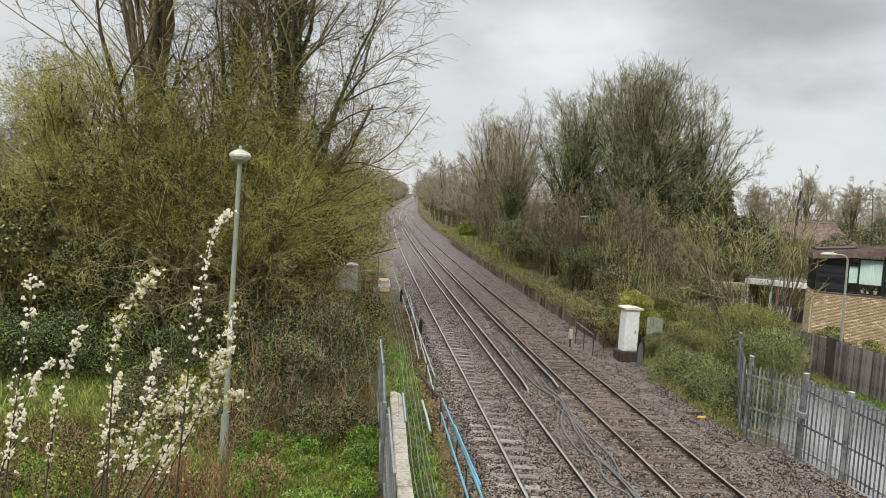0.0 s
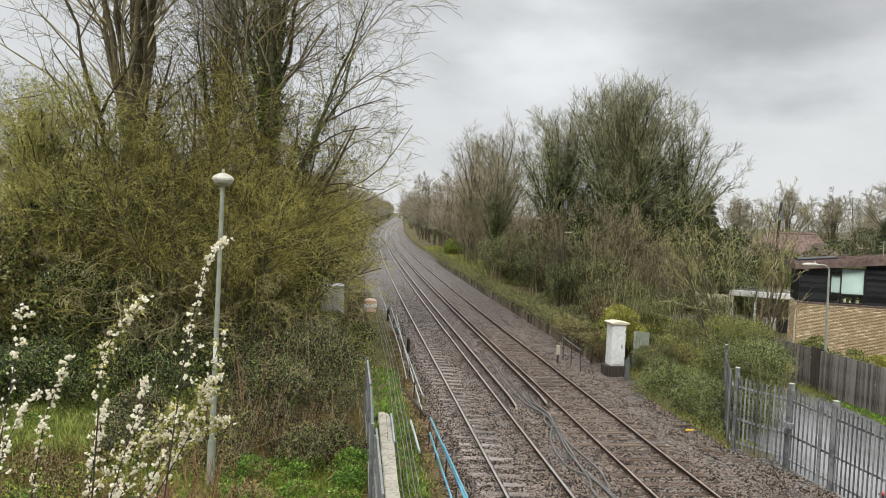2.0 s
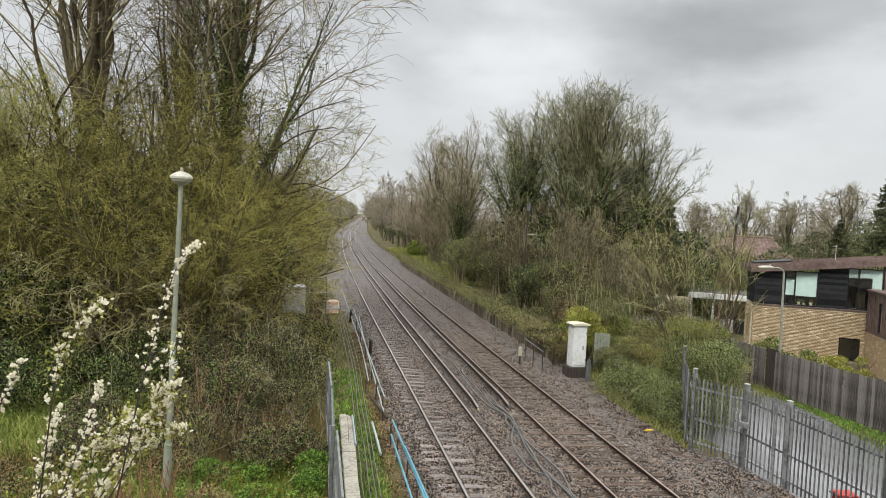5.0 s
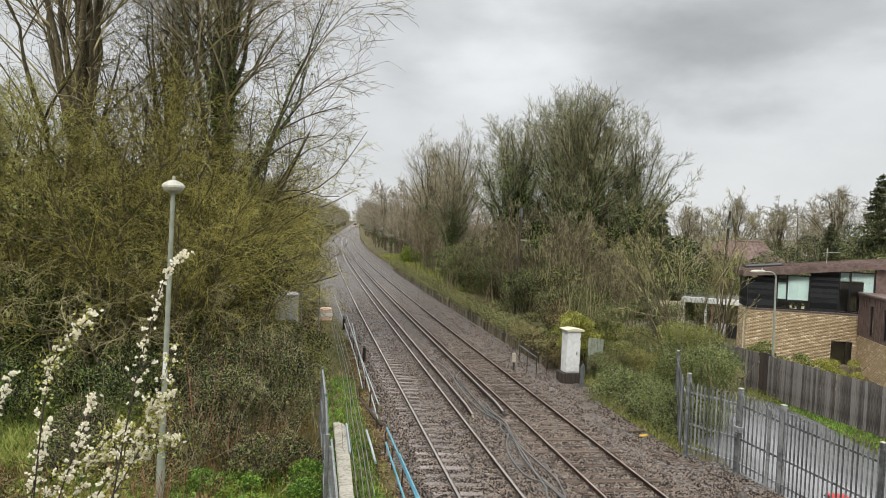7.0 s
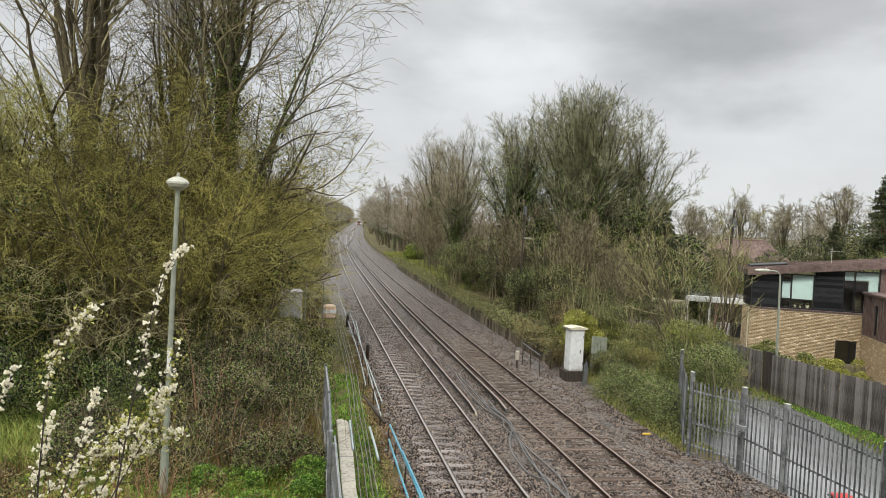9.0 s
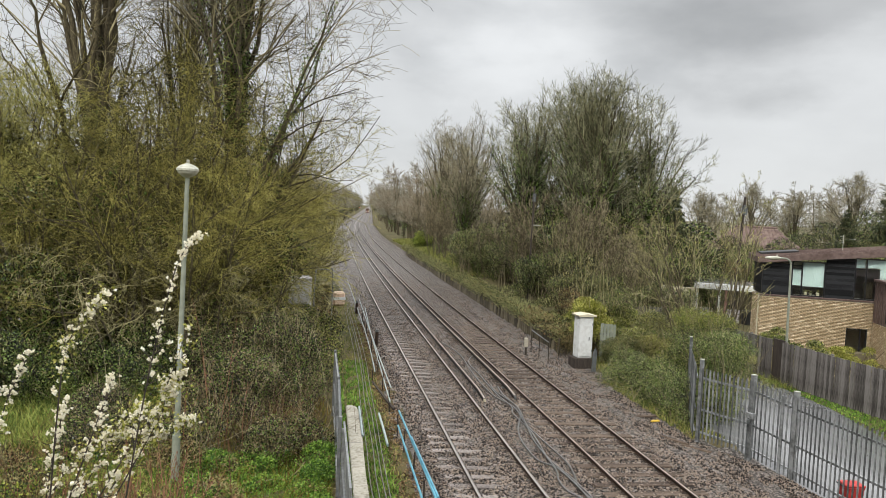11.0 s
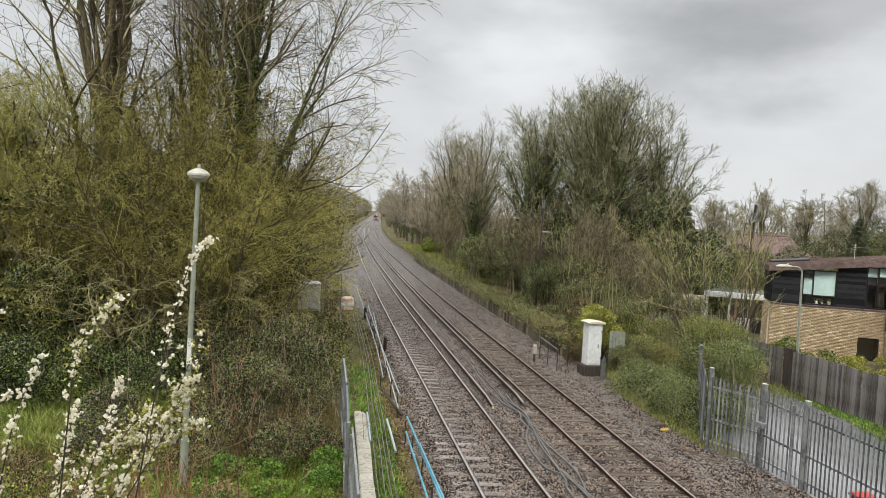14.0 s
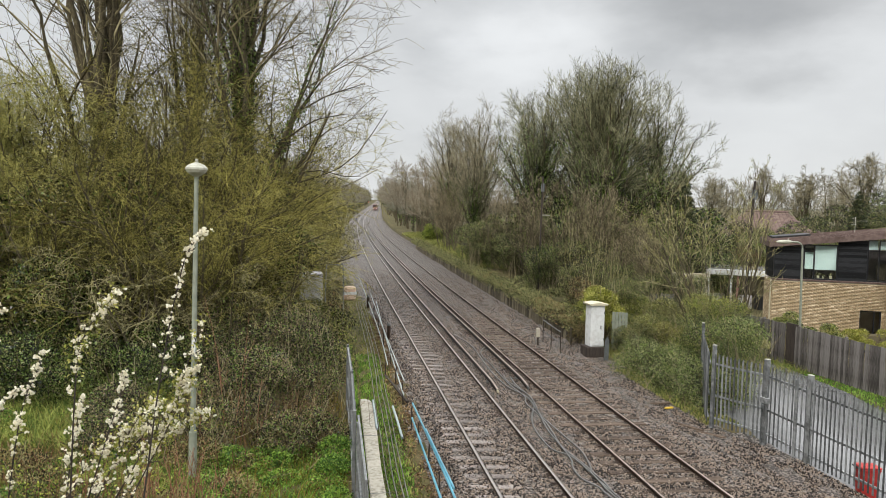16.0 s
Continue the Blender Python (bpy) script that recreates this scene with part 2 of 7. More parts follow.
# lightest leaf tone also paints in sky glints, besides the gloss
M["ivy"] = material("ivy_leaves", [(0.0035, 0.0085, 0.002), (0.032, 0.066, 0.01), (0.19, 0.26, 0.06)], 0.26, grain=3, coarse=0.6, bump=0, island=0.8, objects=0.2, spec=0.5)
M["bramble"] = material("bramble_leaves", [(0.01, 0.011, 0.004), (0.084, 0.086, 0.027), (0.31, 0.28, 0.112)], 0.55, grain=3, coarse=0.6, bump=0, island=0.7, objects=0.3, translucent=0.15, spec=0.3)
M["leaf_fresh"] = material("fresh_green_leaves", [(0.018, 0.034, 0.004), (0.13, 0.205, 0.021), (0.37, 0.42, 0.065)], 0.5, grain=3, coarse=0.6, bump=0, island=0.6, translucent=0.25)
M["leaf_bright"] = material("bright_young_leaves", [(0.045, 0.1, 0.014), (0.12, 0.25, 0.03), (0.25, 0.38, 0.06)], 0.5, grain=3, coarse=0.6, bump=0, island=0.6, translucent=0.25)
M["leaf_yellow"] = material("yellow_green_leaves", [(0.17, 0.185, 0.025), (0.31, 0.32, 0.055), (0.47, 0.45, 0.12)], 0.5, grain=3, coarse=0.6, bump=0, island=0.6, translucent=0.25)
M["leaf_dead"] = material("dead_brown_leaves", [(0.04, 0.021, 0.009), (0.175, 0.095, 0.045), (0.35, 0.225, 0.11)], 0.8, grain=3, coarse=0.6, bump=0, island=0.6, translucent=0.15)
M["hedge_leaf"] = material("hedge_leaves", [(0.03, 0.036, 0.012), (0.155, 0.168, 0.056), (0.36, 0.36, 0.15)], 0.5, grain=3, coarse=0.6, bump=0, island=0.7, translucent=0.2)
M["conifer"] = material("conifer_needles", [(0.016, 0.024, 0.009), (0.05, 0.066, 0.025), (0.11, 0.12, 0.045)], 0.7, grain=3, coarse=0.6, bump=0, island=0.6)
M["petal"] = material("white_petals", [(0.84, 0.79, 0.62), (0.9, 0.86, 0.72), (0.93, 0.9, 0.79)], 0.6, grain=30, coarse=3, bump=0, island=0.3, translucent=0.4)
M["white_paint"] = material("weathered_white_paint", [(0.57, 0.57, 0.55), (0.66, 0.67, 0.66), (0.71, 0.72, 0.71)], 0.5, grain=6, coarse=1.5, bump=0.05)
M["lamp_paint"] = material("grey_green_lamp_paint", [(0.20, 0.22, 0.17), (0.30, 0.32, 0.26)], 0.5, grain=6, coarse=1.0, bump=0.05)
M["lamp_head"] = material("lamp_head_plastic", [(0.33, 0.325, 0.26), (0.54, 0.535, 0.45)], 0.4, grain=6, coarse=2, bump=0.03)
M["brick"] = material("buff_brick", [(0.4, 0.3, 0.18), (0.62, 0.49, 0.325), (0.78, 0.665, 0.485)], 0.85, grain=14, coarse=2, objects=0.7, island=0.5, bump=0.3)
M["mortar"] = material("mortar", [(0.5, 0.44, 0.33), (0.6, 0.53, 0.41)], 0.9, grain=20, coarse=2, bump=0.2)
M["black_clad"] = material("black_timber_cladding", [(0.005, 0.0055, 0.006), (0.012, 0.0125, 0.014), (0.024, 0.025, 0.027)], 0.7, grain=6, coarse=1, stretch=(0.5, 0.5, 6), objects=0.5, bump=0.3, spec=0.2)
M["brown_metal"] = material("brown_metal_roof", [(0.095, 0.064, 0.055), (0.15, 0.105, 0.092), (0.2, 0.148, 0.13)], 0.5, metal=0.2, grain=5, coarse=0.6, bump=0.08)
M["frame_black"] = material("black_window_frame", [(0.012, 0.012, 0.014), (0.025, 0.025, 0.028)], 0.4, grain=6, coarse=1, bump=0.03)
M["blind"] = material("pale_roller_blind", [(0.42, 0.52, 0.51), (0.50, 0.60, 0.59)], 0.8, grain=20, coarse=1, bump=0.05)
M["inside"] = material("dim_room_wall", [(0.10, 0.095, 0.085), (0.15, 0.14, 0.13)], 0.9, grain=3, coarse=1, bump=0.05)
M["tile_red"] = material("red_clay_roof_tile", [(0.1, 0.068, 0.058), (0.15, 0.1, 0.085), (0.2, 0.145, 0.122)], 0.85, grain=5, coarse=0.7, island=0.22, bump=0.2)
M["cream"] = material("cream_render", [(0.50, 0.45, 0.32), (0.62, 0.57, 0.42)], 0.85, grain=10, coarse=0.8, bump=0.1)
M["pole_wood"] = material("tarred_pole_wood", [(0.03, 0.024, 0.02), (0.07, 0.055, 0.045)], 0.85, grain=8, coarse=1, stretch=(5, 5, 0.4), bump=0.4)
M["red_plastic"] = material("red_bin_plastic", [(0.42, 0.03, 0.025), (0.52, 0.05, 0.04)], 0.45, grain=8, coarse=2, bump=0.05)
M["black_plastic"] = material("black_plastic", [(0.012, 0.012, 0.012), (0.03, 0.03, 0.03)], 0.5, grain=10, coarse=2, bump=0.05)
M["cable"] = material("black_cable_sheath", [(0.055, 0.055, 0.053), (0.14, 0.138, 0.131)], 0.28, grain=12, coarse=1, bump=0.05, spec=1.0)
M["cable_grey"] = material("dusty_grey_cable", [(0.096, 0.093, 0.078), (0.21, 0.2025, 0.1725)], 0.55, grain=12, coarse=1, bump=0.05)
M["blue_pipe"] = material("blue_plastic_pipe", [(0.07, 0.22, 0.3), (0.13, 0.35, 0.44)], 0.45, grain=9, coarse=1.5, bump=0.05)
M["pale_pipe"] = material("faded_blue_pipe", [(0.26, 0.31, 0.31), (0.42, 0.48, 0.47)], 0.5, grain=9, coarse=1.5, bump=0.05)
M["yellow_paint"] = material("yellow_paint", [(0.55, 0.36, 0.03), (0.66, 0.45, 0.06)], 0.5, grain=9, coarse=2, bump=0.05)
M["train_white"] = material("train_body_paint", [(0.42, 0.42, 0.43), (0.5, 0.5, 0.51)], 0.4, grain=3, coarse=1, bump=0.02)
M["train_red"] = material("train_red_paint", [(0.24, 0.13, 0.11), (0.3, 0.17, 0.145)], 0.4, grain=3, coarse=1, bump=0.02)
M["orange_tape"] = material("faded_orange_barrier", [(0.6, 0.4, 0.28), (0.75, 0.58, 0.46)], 0.6, grain=6, coarse=2, bump=0.1)
M["grey_panel"] = material("pale_grey_panel", [(0.45, 0.43, 0.45), (0.62, 0.6, 0.62)], 0.6, grain=4, coarse=1.5, bump=0.1)

glass = bpy.data.materials.new("window_glass")
glass.use_nodes = True
gb = glass.node_tree.nodes["Principled BSDF"]
gb.inputs["Transmission Weight"].default_value, gb.inputs["Roughness"].default_value = 1.0, 0.0
gb.inputs["IOR"].default_value, gb.inputs["Base Color"].default_value = 1.45, (0.86, 0.92, 0.90, 1)
M["glass"] = glass


def glow(name, colour, strength):
    m = bpy.data.materials.new(name)
    m.use_nodes = True
    b = m.node_tree.nodes["Principled BSDF"]
    b.inputs["Base Color"].default_value = (*colour, 1)
    b.inputs["Emission Color"].default_value, b.inputs["Emission Strength"].default_value = (*colour, 1), strength
    return m


M["headlight"] = glow("lit_headlight", (1.0, 0.93, 0.8), 9.0)
M["signal_red"] = glow("red_marker_light", (1.0, 0.25, 0.12), 2.5)


# ---- builders ----
def part(name, data, material_, parent=None, label="", smooth=False):
    """Links a bmesh or a mesh as one object."""
    if isinstance(data, bmesh.types.BMesh):
        me = bpy.data.meshes.new(name)
        bmesh.ops.recalc_face_normals(data, faces=data.faces)
        data.to_mesh(me)
        data.free()
    else:
        me = data
    if material_ is not None and not me.materials:
        me.materials.append(material_)
    if smooth:
        me.polygons.foreach_set("use_smooth", [True] * len(me.polygons))
    ob = new(name, me)
    if parent is not None:
        ob.parent = parent
    return tagged(ob, label)


def thing(name, m, label, category, group="", kind=""):
    ob = tagged(new(name), label, category, group, kind)
    ob.empty_display_size = 0.2
    ob.matrix_basis = m
    return ob


def box(bm, x0, x1, y0, y1, z0, z1, bevel=0.0, turn=None):
    made = bmesh.ops.create_cube(bm, size=1.0, matrix=Matrix.Translation(((x0 + x1) / 2, (y0 + y1) / 2, (z0 + z1) / 2))
                                 @ Matrix.Diagonal((x1 - x0, y1 - y0, z1 - z0, 1)))
    if bevel:
        edges = {e for v in made["verts"] for e in v.link_edges}
        made = bmesh.ops.bevel(bm, geom=list(edges), offset=bevel, segments=1, affect="EDGES")
    if turn is not None:
        bmesh.ops.transform(bm, matrix=turn, verts=list({v for v in made["verts"]}))
    return bm


def boxed(*args, **kw):
    return box(bmesh.new(), *args, **kw)


def rod(bm, a, b, r0, r1=None, sides=10):
    a, b = Vector(a), Vector(b)
    m = Matrix.Translation((a + b) / 2) @ (b - a).to_track_quat("Z", "Y").to_matrix().to_4x4()
    bmesh.ops.create_cone(bm, cap_ends=True, segments=sides, radius1=r0, radius2=r0 if r1 is None else r1, depth=(b - a).length, matrix=m)
    return bm


def prism(bm, outline, axis_from, axis_to, axis="y"):
    """An outline (pairs) swept from one value to another along an axis."""
    put = {"y": lambda a, b, t: (a, t, b), "x": lambda a, b, t: (t, a, b), "z": lambda a, b, t: (a, b, t)}[axis]
    v0 = [bm.verts.new(put(a, b, axis_from)) for a, b in outline]
    v1 = [bm.verts.new(put(a, b, axis_to)) for a, b in outline]
    n = len(outline)
    bm.faces.new(v0)
    bm.faces.new(v1[::-1])
    for i in range(n):
        bm.faces.new((v0[i], v1[i], v1[(i + 1) % n], v0[(i + 1) % n]))
    return bm


def raw(name, verts, faces, material_=None):
    """A mesh from arrays; faces all of one corner count."""
    verts, faces = np.asarray(verts, np.float32).reshape(-1, 3), np.asarray(faces, np.int32)
    me = bpy.data.meshes.new(name)
    k = faces.shape[1]
    me.vertices.add(len(verts))
    me.vertices.foreach_set("co", verts.ravel())
    me.loops.add(faces.size)
    me.loops.foreach_set("vertex_index", faces.ravel())
    me.polygons.add(len(faces))
    me.polygons.foreach_set("loop_start", np.arange(0, faces.size, k, dtype=np.int32))
    me.update(calc_edges=True)
    if material_ is not None:
        me.materials.append(material_)
    return me


def unit(v):
    return v / np.maximum(np.linalg.norm(v, axis=-1, keepdims=True), 1e-9)


def sleeve(paths, radii, sides):
    """Tubes along many paths (N, K, 3) with radii (N, K): vertices and quads."""
    n, k, _ = paths.shape
    d = unit(np.gradient(paths, axis=1))
    ref = np.where(np.abs(d[..., 2:3]) > 0.9, np.array([1.0, 0, 0]), np.array([0, 0, 1.0]))
    u = unit(np.cross(d, ref))
    w = np.cross(d, u)
    a = np.linspace(0, 2 * np.pi, sides, endpoint=False)
    ring = paths[:, :, None] + radii[:, :, None, None] * (np.cos(a)[:, None] * u[:, :, None] + np.sin(a)[:, None] * w[:, :, None])
    idx = np.arange(n * k * sides).reshape(n, k, sides)
    nxt = np.roll(idx, -1, axis=2)
    quads = np.stack([idx[:, :-1], nxt[:, :-1], nxt[:, 1:], idx[:, 1:]], -1).reshape(-1, 4)
    return ring.reshape(-1, 3), quads


def joined(chunks):
    vs, fs, at = [], [], 0
    for v, q in chunks:
        vs.append(v)
        fs.append(q + at)
        at += len(v)
    return np.concatenate(vs), np.concatenate(fs)


def shoots(rng, start, way, length, r0, r1, steps, wob, lift):
    """Branches that grow from start along way, wander and lift: paths and radii."""
    n = len(start)
    pts, d, p = [start], unit(way), start
    for i in range(steps):
        p = p + d * (length / steps)[:, None]
        pts.append(p)
        d = unit(d + rng.normal(0, wob, (n, 3)) + np.array([0, 0, lift]))
    t = np.linspace(0, 1, steps + 1)
    return np.stack(pts, 1), r0[:, None] * (1 - t) + r1[:, None] * t


def offshoots(rng, paths, radii, length, count, t0, t1, angle, ratio, spread=0.25):
    """Where the next order of branches starts on the last one."""
    n, k, _ = paths.shape
    who = np.repeat(np.arange(n), count)
    t = rng.uniform(t0, t1, len(who))
    f = t * (k - 1)
    i = np.minimum(f.astype(int), k - 2)
    w = (f - i)[:, None]
    start = paths[who, i] * (1 - w) + paths[who, i + 1] * w
    d = unit(paths[who, i + 1] - paths[who, i])
    side = unit(np.cross(d, rng.normal(size=d.shape)))
    a = np.radians(angle) * (1 + rng.normal(0, spread, len(who)))
    way = d * np.cos(a)[:, None] + side * np.sin(a)[:, None]
    new_len = length[who] * ratio * (1.15 - 0.6 * t) * rng.uniform(0.7, 1.25, len(who))
    rad = (radii[who, i] * (1 - w[:, 0]) + radii[who, i + 1] * w[:, 0])
    return start, way, new_len, rad


def tree_meshes(seed, height, girth, stems, orders, fine=0.008, lean=0.06, trunk_steps=8, cut=2, taper=0.25, spread=0.5):
    """Trunk-and-limb mesh and twig mesh of a leafless tree. orders: (count, from, to, angle, ratio, wander, lift, steps, sides)."""
    rng = np.random.default_rng(seed)
    n = stems
    start = np.concatenate([rng.normal(0, spread if n > 1 else 0.01, (n, 2)), np.full((n, 1), -0.3)], 1)
    way = np.concatenate([rng.normal(0, lean, (n, 2)) + start[:, :2] * (0.09 if n > 1 else 0), np.ones((n, 1))], 1)
    length = height * rng.uniform(0.72, 1.0, n)
    length[0] = height
    r0 = girth * rng.uniform(0.65, 1.0, n)
    paths, radii = shoots(rng, start, way, length, r0, r0 * taper, trunk_steps, 0.05, 0.03)
    solid, twigs = [sleeve(paths, radii, 8)], []
    levels = [(paths, radii)]
    for order, (count, t0, t1, angle, ratio, wob, lift, steps, sides) in enumerate(orders):
        s, w, ln, rad = offshoots(rng, paths, radii, length, count, t0, t1, angle, ratio)
        last = order == len(orders) - 1
        ra = np.maximum(rad * 0.55, fine)
        paths, radii = shoots(rng, s, w, ln, ra, np.maximum(ra * 0.35, fine * 0.7), steps, wob, lift)
        length = ln
        (solid if order < cut else twigs).append(sleeve(paths, radii, sides))
        levels.append((paths, radii))
    return joined(solid), joined(twigs), levels


def dome_meshes(seed, height, width, girth, limbs=34, fine=0.0085, sag=0.12, low=-8, mid=0.56, fork=(0.14, 0.42),
                orders=((9, 0.25, 42, 2.4, 0.12, 4), (7, 0.2, 46, 1.3, 0.16, 3), (4, 0.2, 44, 0.8, 0.18, 2)), lift=0.05, share=(0.28, 0.45), early=0.8):
    """Trunk and twigs of a leafless tree whose limbs all reach out to one rounded crown."""
    rng = np.random.default_rng(seed)
    up = rng.random(limbs) ** 0.8
    az = np.arange(limbs) * 2.399 + rng.normal(0, 0.25, limbs)
    el = np.radians(low + (88 - low) * up)
    mid, rz = height * mid, height * (0.96 - mid)
    grow = rng.uniform(0.86, 1.02, limbs)
    goal = np.stack([width * np.cos(el) * np.cos(az), width * np.cos(el) * np.sin(az), mid + rz * np.sin(el)], 1)
    goal[:, :2] *= grow[:, None]
    goal[:, 2] = mid + (goal[:, 2] - mid) * grow
    trunk_z = height * (fork[0] + fork[1] * up * rng.uniform(0.7, 1.0, limbs))
    start = np.stack([0 * trunk_z, 0 * trunk_z, trunk_z], 1) + rng.normal(0, 0.05, (limbs, 3))
    knee = start * 0.45 + goal * 0.55
    knee[:, 2] += height * sag * (0.9 - up) * 0.5
    knee[:, :2] *= early
    t = np.linspace(0, 1, 9)[None, :, None]
    paths = start[:, None] * (1 - t) ** 2 + 2 * knee[:, None] * t * (1 - t) + goal[:, None] * t ** 2
    paths[:, 1:-1] += rng.normal(0, 0.10, (limbs, 7, 3))
    length = np.linalg.norm(goal - start, axis=1)
    r0 = girth * rng.uniform(*share, limbs)
    radii = r0[:, None] * (1 - t[0, :, 0]) + 0.018 * t[0, :, 0]
    spine = np.array([[[0, 0, -0.3], [0.05, 0, height * 0.15], [-0.04, 0.05, height * 0.35], [0.02, 0, height * 0.58]]])
    solid = [sleeve(spine, girth * np.array([[1.25, 1.0, 0.7, 0.25]]), 9), sleeve(paths, radii, 5)]
    twigs, levels = [], [(spine, None), (paths, radii)]
    for count, t0, angle, size, wob, steps in orders:
        s, w, ln, rad = offshoots(rng, paths, radii, length, count, t0, 1.0, angle, 1.0)
        ln = size * rng.uniform(0.6, 1.2, len(ln)) * height / 17
        w = unit(w) + np.array([0, 0, 0.1])
        ra = np.maximum(rad * 0.5, fine)
        paths, radii = shoots(rng, s, w, ln, ra, np.maximum(ra * 0.4, fine * 0.75), steps, wob, lift)
        length = ln
        twigs.append(sleeve(paths, radii, 3))
        levels.append((paths, radii))
    return joined(solid), joined(twigs), levels


def leaf_cards(rng, centre, size, up=0.3, fold=0.35, narrow=0.6):
    """Small folded leaves at the given points: vertices and quads (two per leaf)."""
    n = len(centre)
    nrm = unit(rng.normal(size=(n, 3)) + np.array([0, 0, up]))
    a = unit(np.cross(nrm, rng.normal(size=(n, 3))))
    b = np.cross(nrm, a)
    s = (size * rng.uniform(0.6, 1.3, n))[:, None]
    tip, base = centre + a * s, centre - a * s
    l = centre + (b * narrow + nrm * fold) * s
    r = centre + (-b * narrow + nrm * fold) * s
    v = np.stack([base, r, tip, l], 1).reshape(-1, 3)
    q = np.arange(4 * n).reshape(n, 4)
    return v, q


def clump_points(rng, blobs, n, shell=0.35):
    """Points in the outer shell of lumps (x, y, z, rx, ry, rz)."""
    blobs = np.asarray(blobs, float)
    area = (blobs[:, 3] * blobs[:, 4] + blobs[:, 4] * blobs[:, 5] + blobs[:, 3] * blobs[:, 5])
    who = rng.choice(len(blobs), n, p=area / area.sum())
    d = unit(rng.normal(size=(n, 3)))
    d[:, 2] = np.abs(d[:, 2]) * np.where(rng.random(n) < 0.8, 1, -1)
    rad = 1 - shell * rng.random(n) ** 1.5 + rng.normal(0, 0.07, n)
    return blobs[who, :3] + d * rad[:, None] * blobs[who, 3:]


def lumps(rng, n, x, y, z, size, flat=0.8):
    """Random lumps in a box: ranges for x, y, z; size range."""
    s = rng.uniform(*size, n)
    return np.stack([rng.uniform(*x, n), rng.uniform(*y, n), rng.uniform(*z, n), s, s, s * flat], 1)


def blades(rng, centre, height, width=0.012, lean=0.35):
    """Grass blades: bent strips of two quads."""
    n = len(centre)
    h = (height * rng.uniform(0.5, 1.3, n))[:, None]
    out = np.concatenate([rng.normal(0, lean, (n, 2)), np.ones((n, 1))], 1)
    side = unit(np.concatenate([rng.normal(size=(n, 2)), np.zeros((n, 1))], 1)) * width
    mid = centre + out * h * 0.55
    tip = mid + (out * np.array([2.2, 2.2, 0.7])) * h * 0.45
    v = np.stack([centre - side, centre + side, mid + side * 0.7, mid - side * 0.7, tip + side * 0.15, tip - side * 0.15], 1)
    i = 6 * np.arange(n)[:, None]
    q = np.concatenate([i + np.array([[0, 1, 2, 3]]), i + np.array([[3, 2, 4, 5]])])
    return v.reshape(-1, 3), q


# ---- lie of the land ----
RAIL_X = (0.0, 1.505, 3.457, 4.962)


def bend(y):
    """Sideways shift of the line, which curves gently and then runs straight."""
    y = np.asarray(y, float)
    a = np.clip(y - 40, 0, 260)
    return a * a / 8200 + np.maximum(y - 300, 0) * 0.0634


def rise(y):
    return np.maximum(np.asarray(y, float) - 150, 0) * 0.0062 * np.clip((np.asarray(y, float) - 150) / 80, 0, 1)


def drive_drop(y):
    return 0.6 * np.clip((24 - np.asarray(y, float)) / 8, 0, 1)


def ground_z(u, y):
    """Height of the ground at u metres beside the line."""
    near = np.interp(u, [-400, -40, -14, -5, -3.05, -2.8, -1.6, -1.15, -0.75, -0.12, 0.12, 0.9, 3.2, 5.7, 6.2, 6.9, 7.6, 16, 40, 400],
                     [1.0, 0.2, -0.1, -0.25, -0.25, -0.1, -0.12, -0.19, -0.1, -0.105, -0.14, -0.125, -0.12, -0.13, -0.2, -0.34, -0.4, -0.45, -0.4, 0.5])
    far = np.interp(u, [-400, -40, -14, -5, -3.05, -2.8, -1.6, -1.15, -0.75, -0.12, 0.12, 0.9, 3.2, 5.7, 6.2, 7.0, 7.85, 7.95, 10.5, 13, 16, 40, 400],
                    [1.0, 0.2, -0.1, -0.25, -0.25, -0.1, -0.12, -0.19, -0.1, -0.105, -0.14, -0.125, -0.12, -0.13, -0.2, -0.3, -0.3, 0.45, 0.7, 0.3, -0.35, -0.35, 0.5])
    k = np.clip((np.asarray(y, float) - 33.2) / 0.8, 0, 1)
    z = near * (1 - k) + far * k + rise(y)
    # the drive falls towards the bridge
    z = z - drive_drop(y) * np.clip((u - 8.7) / 0.4, 0, 1) * np.clip((15.3 - u) / 0.6, 0, 1)
    # embankment of the bridge approach
    bank = np.clip((8.5 - np.asarray(y, float)) / 7.0, 0, 1) * 4.2
    beside = np.clip((-3.4 - u) / 0.8, 0, 1)
    return z + bank * beside


def ground_at(x, y):
    return float(ground_z(np.asarray(x - bend(y)), np.asarray(y)))


us = np.concatenate([[-1800, -1100, -700, -450, -300, -200, -140, -100, -75, -58, -46, -37, -30, -25], np.arange(-21, -4, 0.8),
                     np.arange(-4.2, 9.3, 0.22), np.arange(9.6, 24, 0.9), [26, 29, 33, 38, 45, 55, 70, 95, 130, 180, 260, 400, 650, 1100, 1800]])
ys = np.concatenate([[-400, -150, -60, -25, -10, -4, 0, 2, 4, 6, 8, 10, 11.5, 13], np.arange(14, 60, 0.45), np.arange(60, 150, 2.5),
                     np.arange(150, 420, 12), np.arange(420, 1300, 45), [1500, 1900, 2500, 3200]])
U, Y = np.meshgrid(us, ys, indexing="ij")
gv = np.stack([U + bend(Y), Y, ground_z(U, Y)], -1)
g_rng = np.random.default_rng(5)
gv[..., 2] += np.where((np.abs(U - 2.5) < 3.6), 0.012, 0.035) * g_rng.normal(size=U.shape) * (np.abs(U) < 60) * (Y > 8)
gi = np.arange(U.size).reshape(U.shape)
gq = np.stack([gi[:-1, :-1], gi[1:, :-1], gi[1:, 1:], gi[:-1, 1:]], -1).reshape(-1, 4)
